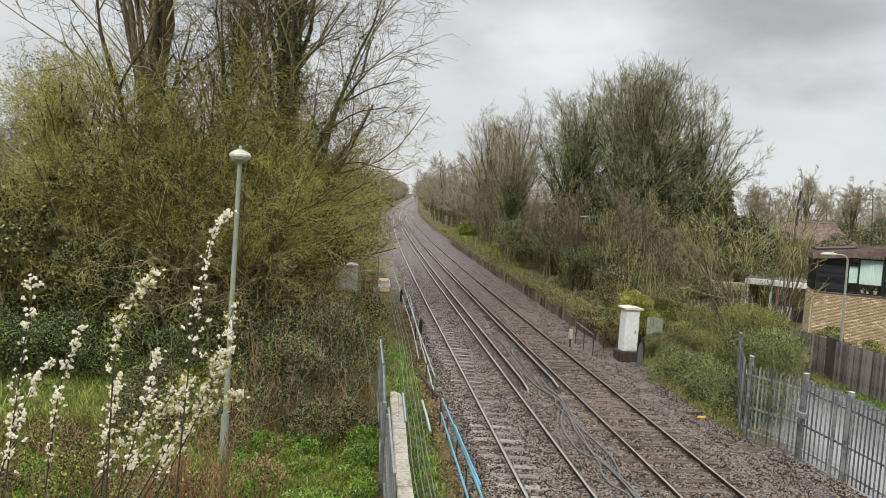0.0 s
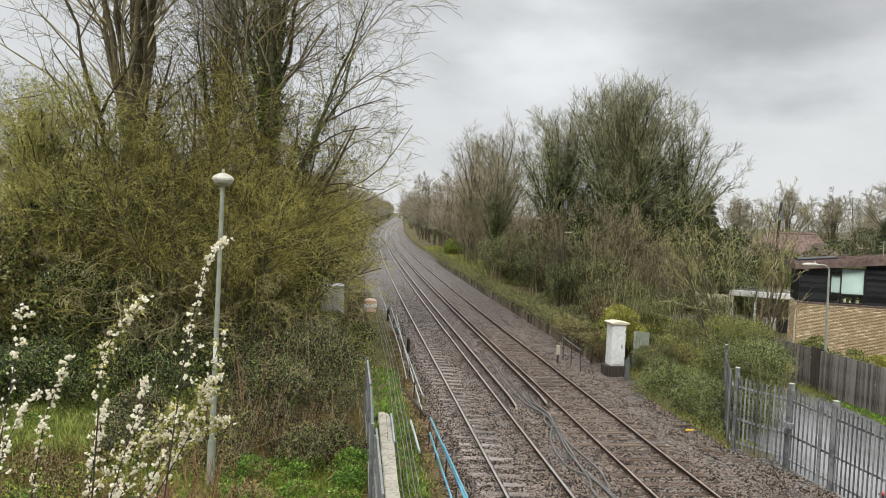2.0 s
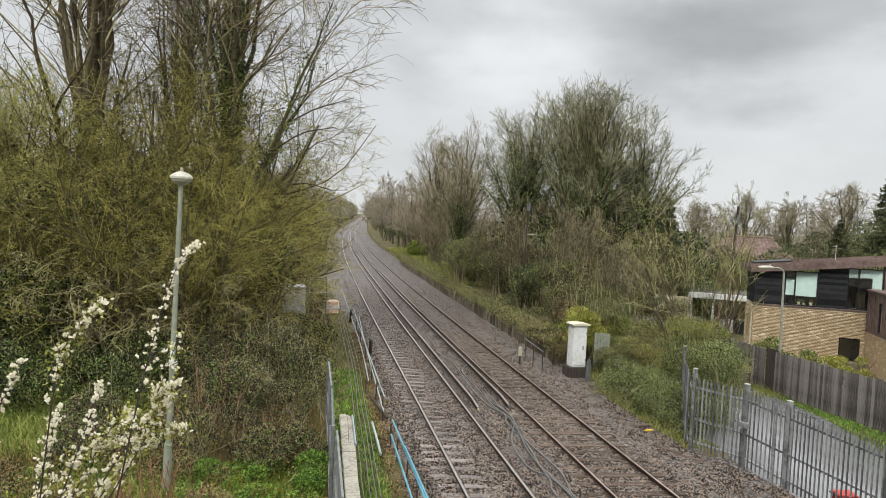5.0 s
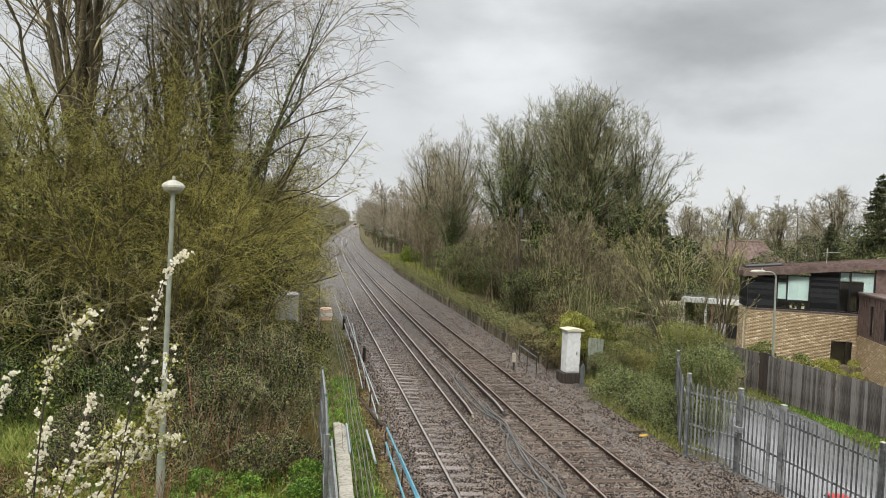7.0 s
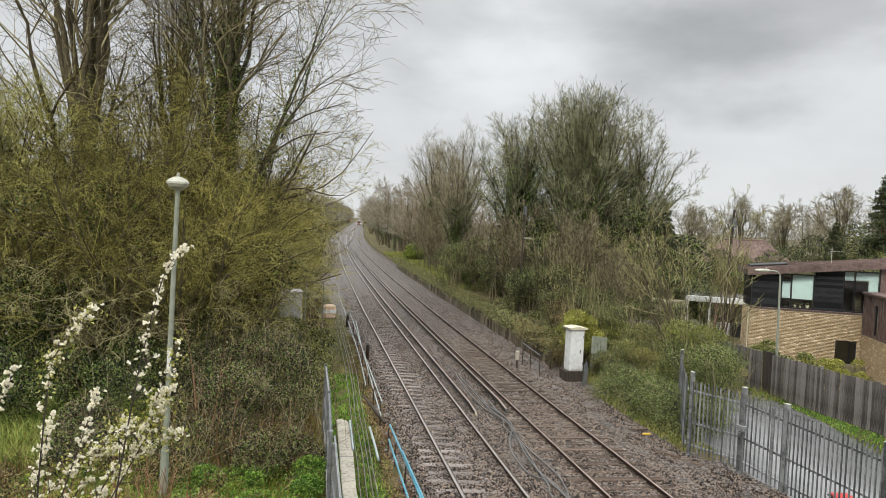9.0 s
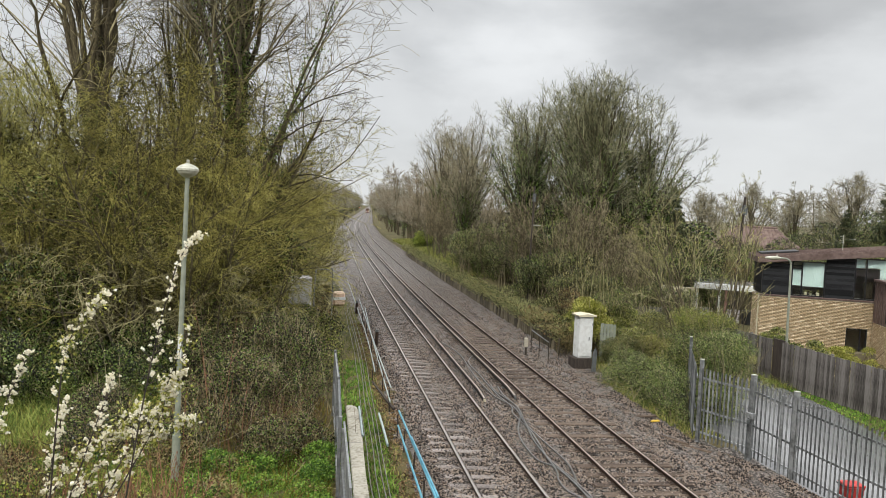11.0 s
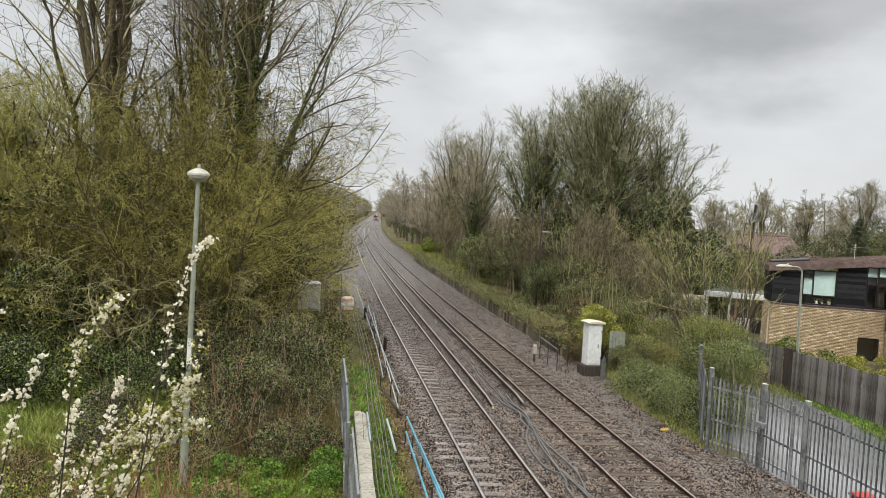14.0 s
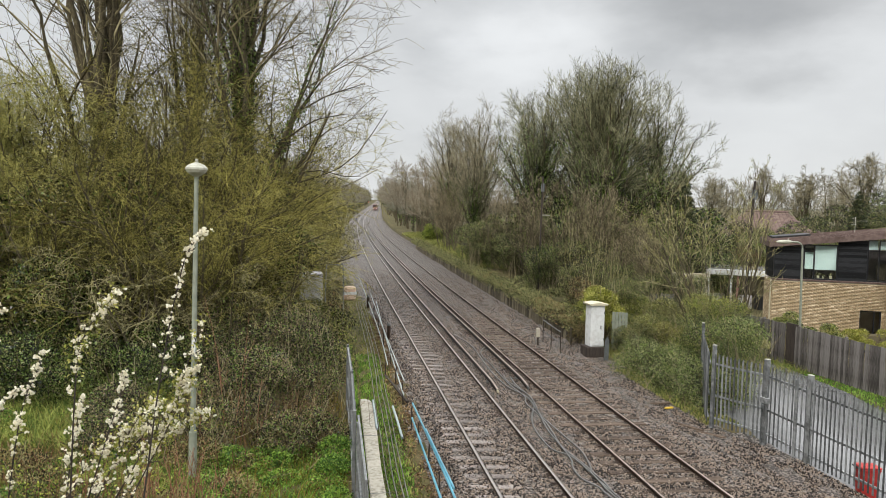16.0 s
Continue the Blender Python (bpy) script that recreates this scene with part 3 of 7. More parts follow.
ground_mesh = raw("ground", gv, gq, M["soil"])
ground_mesh.materials.append(M["ballast"])
cu = ((us[:-1] + us[1:]) / 2)[:, None] + np.zeros(len(ys) - 1)
cy = ((ys[:-1] + ys[1:]) / 2)[None] + np.zeros((len(us) - 1, 1))
edge_r = np.interp(cy, [0, 19, 21, 24, 30, 33, 45, 110], [9.2, 9.0, 7.8, 7.9, 8.35, 8.3, 7.95, 7.95]) + g_rng.normal(0, 0.12, cy.shape) * (cy < 33)
edge_l = np.interp(cy, [0, 18, 24, 40, 80], [-1.35, -1.3, -1.15, -1.4, -3.0]) + g_rng.normal(0, 0.12, cy.shape)
ground_mesh.polygons.foreach_set("material_index", ((cu > edge_l) & (cu < edge_r)).astype(np.int32).ravel())
ground_mesh.polygons.foreach_set("use_smooth", [True] * len(ground_mesh.polygons))
ground = tagged(new("ground", ground_mesh), "grassy soil with a grey ballast railway bed", "ground", kind="structure")

# loose ballast stones
rng = np.random.default_rng(11)
N_ST = 172000
su, sy = rng.uniform(-1.45, 9.0, N_ST), 13.5 + 62 * rng.random(N_ST) ** 1.65
keep = (su < np.interp(sy, [13, 17, 19, 20.4, 24, 30, 33, 45], [9.2, 8.8, 8.2, 7.7, 7.8, 8.1, 7.7, 7.5])) & (su > np.interp(sy, [0, 18, 24, 40], [-1.35, -1.3, -1.15, -1.3]))
keep &= rng.random(N_ST) < np.clip((74 - sy) / 40, 0, 1)
su, sy = su[keep], sy[keep]
sc = np.stack([su + bend(sy), sy, ground_z(su, sy) + rng.uniform(-0.014, 0.02, len(su))], -1)
octa = np.array([[1, 0, 0], [0, 1, 0], [-1, 0, 0], [0, -1, 0], [0, 0, 1], [0, 0, -1]], float)
oct_f = np.array([[0, 1, 4], [1, 2, 4], [2, 3, 4], [3, 0, 4], [1, 0, 5], [2, 1, 5], [3, 2, 5], [0, 3, 5]])
turns = unit(rng.normal(size=(len(sc), 2, 3)))
ax = turns[:, 0]
ay = unit(np.cross(ax, turns[:, 1]))
az = np.cross(ax, ay)
size = rng.uniform(0.022, 0.046, (len(sc), 1, 1)) * rng.uniform(0.6, 1.2, (len(sc), 6, 1))
sv = sc[:, None] + size * (octa[None, :, :1] * ax[:, None] + octa[None, :, 1:2] * ay[:, None] * 0.8 + octa[None, :, 2:] * az[:, None] * 0.7)
sf = (oct_f[None] + 6 * np.arange(len(sc))[:, None, None]).reshape(-1, 3)
tagged(new("ballast", raw("ballast", sv, sf, M["stone"])), "loose angular grey and brown ballast stones", "ballast", kind="stuff")


# ---- the two tracks ----
def line_frame(y):
    """Shift, height and heading of the line at y."""
    h = float((bend(y + 0.5) - bend(y - 0.5)))
    return float(bend(y)), float(rise(y)), -math.degrees(math.atan(h))


RAIL_SHAPE = [(-0.07, -0.158), (0.07, -0.158), (0.07, -0.146), (0.012, -0.128), (0.012, -0.045), (0.036, -0.03), (0.036, -0.008), (0.024, 0.0), (-0.024, 0.0), (-0.036, -0.008), (-0.036, -0.03),
              (-0.012, -0.045), (-0.012, -0.128), (-0.07, -0.146)]


def swept(outline, x, z, stations):
    """An outline swept along the line at x beside it."""
    pts = np.array(outline)
    rows = [np.stack([pts[:, 0] + x + bend(y), np.full(len(pts), y), pts[:, 1] + z + rise(y)], -1) for y in stations]
    k, n = len(pts), len(rows)
    idx = np.arange(n * k).reshape(n, k)
    nxt = np.roll(idx, -1, axis=1)
    return np.concatenate(rows), np.stack([idx[:-1], nxt[:-1], nxt[1:], idx[1:]], -1).reshape(-1, 4)


STATIONS = np.concatenate([np.arange(3, 60, 3), np.arange(60, 320, 6), np.arange(320, 1500, 60)])
SLEEPER_GAP = 0.62


def rail(parent, x, worn, name="rail", z=0.0, stations=STATIONS, shape=RAIL_SHAPE):
    v, q = swept(shape, x, z, stations)
    me = raw(name, v, q, M["rail_rust"])
    me.materials.append(M["rail_top_worn"] if worn else M["rail_top"])
    k = len(shape)
    me.polygons.foreach_set("material_index", [1 if (i % k) in ((7,) if worn else (6, 7, 8)) else 0 for i in range(len(q))])
    return part(name, me, None, parent, "worn steel rail with a polished top")


def sleeper_mesh(material_, w):
    bm = boxed(-1.28, 1.28, -w / 2, w / 2, -0.17, 0.0, bevel=0.015)
    me = bpy.data.meshes.new("sleeper")
    bm.to_mesh(me)
    bm.free()
    me.materials.append(material_)
    return me


CHAIR = bpy.data.meshes.new("rail_chair")
bm = bmesh.new()
box(bm, -0.14, 0.14, -0.07, 0.07, -0.006, 0.02, bevel=0.006)
for o in (-0.095, 0.095):
    rod(bm, (o, 0, 0.0), (o, 0, 0.05), 0.02, 0.014, 6)
bm.to_mesh(CHAIR)
bm.free()
CHAIR.materials.append(M["rail_rust"])


def track(name, x0, sleeper_material, w, z, label, worn, tip, sink):
    tr = thing(name, Matrix(), label, "railway track", group="pair of railway tracks")
    rail(tr, x0, worn)
    rail(tr, x0 + 1.505, worn)
    me = sleeper_mesh(sleeper_material, w)
    r = np.random.default_rng(int(x0 * 10) + 3)
    y = 13.2
    for i in range(150):
        o, zz, h = line_frame(y)
        s = part("sleeper", me, None, tr)
        s.matrix_basis = pose(x0 + 0.752 + o + r.normal(0, 0.012), y, z + zz + r.normal(0, 0.006) - sink * float(np.clip((y - 35) / 14, 0, 1)), 0, tip, h + r.normal(0, 0.5))
        if i < 70:
            for s_ in (0.0, 1.505):
                c = part("rail_chair", CHAIR, None, tr)
                c.matrix_basis = pose(x0 + s_ + o, y, z + zz + 0.001, 0, 0, h)
        y += SLEEPER_GAP + r.normal(0, 0.012)
    return tr


track("up_track", RAIL_X[0], M["sleeper_conc"], 0.24, -0.126, "railway track on pale sleepers half sunk in ballast", False, 2.0, 0.05)
track("down_track", RAIL_X[2], M["sleeper_wood"], 0.25, -0.098, "railway track on brown weathered timber sleepers", True, 0.0, 0.062)

# conductor rails
COND = [(-0.05, -0.06), (0.05, -0.06), (0.05, 0.03), (0.035, 0.045), (-0.035, 0.045), (-0.05, 0.03)]
for x, y0 in ((1.915, 23.7), (3.06, 24.1)):
    cr = thing("conductor_rail", Matrix(), "dark steel conductor rail on grey insulators beside a running rail", "conductor rail", group="conductor rails")
    st = np.concatenate([[y0, y0 + 1.0], STATIONS[STATIONS > y0 + 2]])
    v, q = swept(COND, x, 0.06, st)
    v[:len(COND), 2] -= 0.07
    me = raw("conductor", v, q, M["conductor_steel"])
    me.materials.append(M["rail_top_worn"])
    me.polygons.foreach_set("material_index", [1 if i % 6 == 3 else 0 for i in range(len(q))])
    part("rail", me, None, cr, "steel rail with a bright worn top")
    part("end_cap", boxed(x - 0.035, x + 0.035, y0 - 0.05, y0 + 0.02, -0.09, 0.01, bevel=0.01), M["cream"] if x < 2 else M["steel_dark"], cr, "painted ramp end")
    pot = bpy.data.meshes.new("insulator")
    bm = bmesh.new()
    rod(bm, (0, 0, -0.14), (0, 0, 0.0), 0.05, 0.04, 8)
    bm.to_mesh(pot)
    bm.free()
    pot.materials.append(M["steel_dark"])
    y = y0 + 1.6
    while y < 110:
        o, zz, h = line_frame(y)
        i = part("insulator", pot, None, cr)
        i.location = (x + o, y, zz)
        y += 2.6


# ---- trees, shrubs, grass ----
def tree_thing(name, m, label, solid, twigs, twig_mat, ivy=None, group="", category="tree", extra=()):
    t = thing(name, m, label, category, group)
    part("trunk", raw("trunk", *solid, M["bark"]), None, t, smooth=True)
    part("crown", raw("crown", *twigs, twig_mat), None, t, "bare twiggy crown")
    if ivy is not None:
        part("ivy", raw("ivy", *ivy, M["ivy"]), None, t, "glossy dark ivy")
    for pname, data, mat_, lab in extra:
        part(pname, raw(pname, *data, mat_), None, t, lab)
    return t


def ivy_on(rng, levels, n, top, reach, size=0.07, orders=(0, 1), grow=None):
    """Ivy leaves round the stems below a height."""
    pts = []
    for k in orders:
        if k < len(levels):
            p = levels[k][0]
            a, b = p[:, :-1].reshape(-1, 3), p[:, 1:].reshape(-1, 3)
            ok = a[:, 2] < top
            a, b = a[ok], b[ok]
            if len(a):
                w = np.linalg.norm(b - a, axis=1) * np.clip(1.15 - a[:, 2] / top, 0.1, 1)
                i = rng.choice(len(a), n // len(orders), p=w / w.sum())
                t = rng.random((len(i), 1))
                pts.append(a[i] * (1 - t) + b[i] * t)
    p = np.concatenate(pts)
    p = p + unit(rng.normal(size=p.shape)) * reach * rng.random((len(p), 1)) ** 0.6
    return leaf_cards(rng, p, size)


def buds(rng, levels, n, size=0.02):
    """Opening buds and catkins on the last twigs."""
    p = levels[-1][0]
    i = rng.integers(0, len(p), n)
    j = rng.integers(1, p.shape[1], n)
    return leaf_cards(rng, p[i, j] + rng.normal(0, 0.02, (n, 3)), np.full(n, size))


# two large trees whose limbs fan out from low forks
FAN = ((8, 0.2, 36, 3.4, 0.10, 5), (6, 0.15, 44, 1.7, 0.16, 4), (5, 0.2, 44, 0.8, 0.22, 3))
r = np.random.default_rng(3)
sol, twg, lev = dome_meshes(21, 21.5, 4.9, 0.34, limbs=13, fine=0.0085, sag=0.1, low=8, mid=0.5, fork=(0.2, 0.3), orders=FAN, lift=0.0, share=(0.4, 0.65), early=1.25)
ash_a = tree_thing("ash_tree", pose(-12.7, 31.5, -0.1, 0, 0, 0), "tall bare tree with dark forked trunk and fanning branches", sol, twg, M["twig_grey"],
                   ivy_on(r, lev, 9000, 9, 0.4, 0.05), group="trees beside the railway")
sol, twg, lev = dome_meshes(34, 21.0, 5.2, 0.32, limbs=17, fine=0.0085, sag=0.1, low=-4, mid=0.5, fork=(0.16, 0.36), orders=FAN, lift=-0.03, share=(0.35, 0.6), early=1.25)
ash_b = tree_thing("ash_tree", pose(-7.2, 31.0, -0.1, 0, 0, 60), "tall bare tree with ivy-clad stems and arching outer twigs", sol, twg, M["twig_grey"],
                   ivy_on(r, lev, 30000, 15, 0.5, 0.05), group="trees beside the railway")
ash_d = copy_thing(ash_b, pose(-10.0, 35.5, -0.1, 0, 0, 215))
ash_d.scale = (0.7, 0.7, 0.85)
ash_c = copy_thing(ash_a, pose(-18.6, 36.5, -0.1, 0, 0, 110))
ash_c.scale = (0.5, 0.5, 0.5)
swaying = [ash_a, ash_b, ash_d]

# bushy willows with olive twigs
SALLOW = [(12, 0.12, 1.0, 42, 0.52, 0.13, 0.02, 5, 5), (9, 0.1, 1.0, 44, 0.5, 0.14, -0.05, 5, 3), (8, 0.1, 1.0, 38, 0.6, 0.14, -0.11, 4, 3)]
sol, twg, lev = tree_meshes(51, 10.0, 0.11, 8, SALLOW, fine=0.0055, lean=0.22, cut=1, spread=0.6)
sallow = tree_thing("willow_shrub", pose(-12.4, 28.2, -0.15), "dense bushy willow with olive-green drooping twigs", sol, twg, M["twig_olive"],
                    extra=[("catkin_haze", buds(r, lev, 14000, 0.026), M["bramble"], "small olive buds and catkins")], group="willow shrubs", category="shrub")
for x, y, a, s in ((-9.2, 27.0, 70, 0.9), (-8.0, 28.8, 150, 0.85), (-16.0, 27.0, 220, 0.6), (-20.5, 33, 300, 0.8), (-7.4, 35.5, 20, 0.8), (-9.8, 30.8, 330, 1.2), (-7.4, 30.6, 40, 1.0), (-8.3, 33.4, 190, 1.25), (-5.6, 43, 100, 0.7),
                   (-5.6, 49, 250, 0.75), (-7.5, 58, 170, 0.9)):
    c = copy_thing(sallow, pose(x, y, -0.15, 0, 0, a))
    c.scale = (s, s, s)
    if y < 35:
        swaying.append(c)

# rounded sallow in young leaf at the edge of the scrub
sol, twg, lev = dome_meshes(95, 10.3, 3.1, 0.12, limbs=44, fine=0.006, low=-30, mid=0.6, fork=(0.08, 0.4), orders=((9, 0.2, 40, 2.2, 0.12, 4), (7, 0.2, 42, 1.2, 0.14, 3), (4, 0.2, 42, 0.8, 0.15, 2)), lift=-0.02)
round_sallow = tree_thing("willow_shrub", pose(-14.6, 28.8, -0.15), "rounded willow with a haze of yellow-green buds", sol, twg, M["twig_sallow"],
                          extra=[("bud_haze", buds(r, lev, 42000, 0.034), M["twig_sallow"], "small yellow-green buds")], group="willow shrubs", category="shrub")
swaying.append(round_sallow)

# old leaning sallows with pale hanging boughs
HANG = [(7, 0.3, 1.0, 70, 0.55, 0.22, -0.16, 7, 5), (6, 0.2, 1.0, 55, 0.42, 0.28, -0.2, 5, 4), (4, 0.2, 1.0, 50, 0.45, 0.3, -0.15, 3, 3)]
sol, twg, lev = tree_meshes(57, 5.8, 0.06, 4, HANG, fine=0.009, lean=0.35, cut=0, spread=0.4)
hang = tree_thing("leaning_willow", pose(-10.2, 24.6, -0.15), "old leaning willow with pale mossy hanging boughs", sol, twg, M["twig_pale"], group="leaning willows", category="shrub")
for x, y, a, s in ((-7.6, 26.6, 130, 0.9), (-9.4, 25.3, 40, 1.0), (-6.2, 28.0, 300, 0.95)):
    copy_thing(hang, pose(x, y, -0.15, 0, 0, a)).scale = (s, s, s)

# the tall wood on the far bank
wood = []
for seed, h, wd, g, lab, ivn, ivt in ((61, 17.6, 6.6, 0.40, "broad bare tree with a domed crown of fine upswept twigs", 26000, 13),
                                      (62, 15.4, 4.9, 0.32, "tall bare tree with ivy-clad stems", 18000, 12),
                                      (63, 15.6, 3.9, 0.28, "slender bare tree with an open crown", 7000, 8)):
    dense = h > 15.5 and wd > 4
    sol, twg, lev = dome_meshes(seed, h, wd, g, limbs=50 if h > 16 else (30 if dense else 20), fine=0.010, share=(0.3, 0.5), lift=0.05,
                                orders=((10, 0.22, 32, 2.1, 0.08, 4), (7, 0.2, 35, 1.1, 0.11, 3), (4, 0.2, 36, 0.6, 0.14, 2)) if dense
                                else ((8, 0.22, 34, 2.0, 0.09, 4), (6, 0.2, 38, 1.1, 0.12, 3), (3, 0.2, 38, 0.6, 0.15, 2)))
    wood.append(((sol, twg, ivy_on(r, lev, int(ivn * 1.5), ivt, 0.7, 0.075)), lab))
spots = ((17.2, 55, 0, 0, 0.92), (12.8, 58, 1, 30, 0.93), (11.8, 78, 2, 60, 1.0), (11.4, 94, 2, 200, 1.05), (21.8, 56, 1, 120, 0.93), (14.6, 67, 1, 240, 1.0), (19.0, 64, 0, 90, 0.88), (24.3, 60, 2, 300, 0.68), (9.9, 70, 2, 20, 0.8))
first = {}
for x, y, k, a, s in spots:
    (sol, twg, ivy), lab = wood[k]
    if k in first:
        copy_thing(first[k], pose(x, y, ground_at(x, y) - 0.05, 0, 0, a)).scale = (s, s, 1.05 * s)
    else:
        first[k] = tree_thing("woodland_tree", pose(x, y, ground_at(x, y) - 0.05, 0, 0, a), lab, sol, twg, M["twig_moss"] if k < 2 else M["twig_wood"], ivy, group="bare trees of the wood")
        first[k].scale = (s, s, 1.05 * s)

# lighter trees for the distance; their twig colours hold painted haze
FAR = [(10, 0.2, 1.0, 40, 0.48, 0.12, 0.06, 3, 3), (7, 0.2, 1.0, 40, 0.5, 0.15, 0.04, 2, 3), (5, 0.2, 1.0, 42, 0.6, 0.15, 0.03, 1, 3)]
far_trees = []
for i, (seed, tm, lab) in enumerate(((71, "twig_hazed_brown", "distant bare brown tree in the lineside wood"), (72, "twig_hazed", "distant bare grey tree in the lineside wood"), (73, "twig_hazed", "distant bare tree with mossy twigs"))):
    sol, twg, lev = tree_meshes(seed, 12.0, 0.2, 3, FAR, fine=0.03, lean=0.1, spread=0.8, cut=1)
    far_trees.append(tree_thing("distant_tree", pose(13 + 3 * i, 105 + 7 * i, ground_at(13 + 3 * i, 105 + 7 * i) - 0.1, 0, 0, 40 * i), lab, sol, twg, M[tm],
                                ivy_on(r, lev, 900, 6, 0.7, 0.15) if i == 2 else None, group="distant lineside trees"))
rt = np.random.default_rng(8)
y = 112.0
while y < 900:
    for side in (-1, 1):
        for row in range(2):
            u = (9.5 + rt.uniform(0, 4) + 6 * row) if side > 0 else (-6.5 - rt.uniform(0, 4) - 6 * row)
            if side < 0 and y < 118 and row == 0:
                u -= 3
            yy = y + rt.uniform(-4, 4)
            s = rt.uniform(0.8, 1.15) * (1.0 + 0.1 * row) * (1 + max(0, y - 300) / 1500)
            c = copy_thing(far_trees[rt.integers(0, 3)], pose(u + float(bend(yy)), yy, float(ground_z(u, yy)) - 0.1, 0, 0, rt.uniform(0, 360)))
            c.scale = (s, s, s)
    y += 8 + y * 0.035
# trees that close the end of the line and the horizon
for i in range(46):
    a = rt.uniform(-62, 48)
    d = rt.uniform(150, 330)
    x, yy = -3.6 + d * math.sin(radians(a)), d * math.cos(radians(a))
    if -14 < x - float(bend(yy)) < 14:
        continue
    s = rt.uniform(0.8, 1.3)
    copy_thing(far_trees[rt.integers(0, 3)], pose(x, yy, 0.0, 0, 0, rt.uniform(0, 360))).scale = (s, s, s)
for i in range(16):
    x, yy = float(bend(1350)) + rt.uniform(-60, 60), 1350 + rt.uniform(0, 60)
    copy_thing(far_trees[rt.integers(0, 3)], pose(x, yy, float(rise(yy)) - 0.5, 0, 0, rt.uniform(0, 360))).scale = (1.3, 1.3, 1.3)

# brown coppice in front of the wood
COP = [(9, 0.15, 1.0, 22, 0.45, 0.08, 0.06, 4, 4), (6, 0.2, 1.0, 28, 0.5, 0.12, 0.05, 3, 3), (4, 0.2, 1.0, 30, 0.5, 0.15, 0.03, 2, 3)]
sol, twg, lev = tree_meshes(81, 7.0, 0.05, 10, COP, fine=0.011, lean=0.12, cut=1, spread=0.7)
coppice = tree_thing("coppice_shrub", pose(12.6, 47, 0.3), "thicket of thin upright brown stems", sol, twg, M["twig_brown"], group="coppice shrubs", category="shrub")
for x, y, a, s in ((11.6, 52, 120, 0.95), (16.8, 47, 200, 0.85), (13.6, 46.0, 60, 0.9), (11.0, 60, 250, 0.85), (10.6, 75, 300, 0.95), (10.6, 83, 90, 1.0), (11, 90, 140, 1.1),
                   (11.5, 98, 10, 1.1), (13.5, 41.5, 15, 0.65)):
    copy_thing(coppice, pose(x, y, ground_at(x, y) - 0.05, 0, 0, a)).scale = (s, s, s)
sol, twg, lev = tree_meshes(84, 7.8, 0.055, 9, [(6, 0.2, 1.0, 26, 0.45, 0.08, 0.04, 4, 4), (4, 0.25, 1.0, 30, 0.5, 0.12, 0.03, 3, 3), (3, 0.3, 1.0, 30, 0.5, 0.15, 0.02, 2, 3)], fine=0.010, lean=0.24, cut=1, spread=0.35)
tree_thing("bare_shrub", pose(13.7, 30.6, -0.4), "open shrub of pale bare stems with a few opening buds", sol, twg, M["twig_pale"],
           extra=[("bud_haze", buds(r, lev, 1500, 0.03), M["leaf_yellow"], "yellow-green opening buds")], category="shrub")


def bush(name, m, label, seed, blobs, n, size, leaf_mat, stem_mat="twig_brown", stems=60, category="bush", group="", second=None, shell=0.4):
    rr = np.random.default_rng(seed)
    n, size = int(n * 1.6), size * 0.76
    t = thing(name, m, label, category, group)
    blobs = np.asarray(blobs, float)
    pick = rr.integers(0, len(blobs), stems)
    base = blobs[pick, :3] * np.array([1, 1, 0]) + rr.normal(0, 0.25, (stems, 3)) * np.array([1, 1, 0])
    up = unit(rr.normal(size=(stems, 3)) * np.array([1, 1, 0.6]) + np.array([0, 0, 0.8]))
    goal = blobs[pick, :3] + up * blobs[pick, 3:] * 1.08
    way = goal - base
    p, rad = shoots(rr, base, way, np.linalg.norm(way, axis=1) * 1.12, np.full(stems, 0.016), np.full(stems, 0.006), 5, 0.12, 0.02)
    part("stem_tangle", raw("stems", *sleeve(p, rad, 4), M[stem_mat]), None, t, "thin bare stems")["kind"] = "stuff"
    pts = clump_points(rr, blobs, n, shell)
    pts[:, 2] = np.maximum(pts[:, 2], 0.02)
    if second:
        k = int(n * second[1])
        part("dead_leaves", raw("leaves", *leaf_cards(rr, pts[:k], np.full(k, size)), M[second[0]]), None, t, "withered or paler leaves")
        pts = pts[k:]
    part("leaves", raw("leaves", *leaf_cards(rr, pts, np.full(len(pts), size)), M[leaf_mat]), None, t)
    return t


rb = np.random.default_rng(17)
bush("bramble_thicket", pose(-6.0, 24.3, -0.25), "dense dark bramble and ivy thicket against a steel fence", 1,
     np.concatenate([lumps(rb, 22, (-2.2, 2.3), (-2.2, 3.0), (0.3, 1.7), (0.6, 1.15)), lumps(rb, 8, (-2, 2), (-0.5, 3), (1.5, 2.3), (0.5, 0.9))]), 56000, 0.038, "bramble_brown", second=("ivy", 0.45), stems=420)
bush("bramble_thicket", pose(-4.4, 30.0, -0.2), "bramble thicket spilling towards the railway cess", 45, lumps(rb, 18, (-1.6, 1.2), (-5.0, 5.0), (0.3, 1.4), (0.6, 1.0)), 18000, 0.055, "bramble", second=("leaf_fresh", 0.25))
bush("ivy_thicket", pose(-12.6, 25.9, -0.2), "dark glossy ivy and bramble thicket under trees", 2,
     np.concatenate([lumps(rb, 30, (-7, 4.2), (-2.0, 3.0), (0.3, 1.8), (0.7, 1.3)), lumps(rb, 22, (-6.5, 4.5), (-0.8, 2.5), (1.8, 3.6), (0.6, 1.15))]), 52000, 0.048, "ivy", second=("bramble", 0.35))
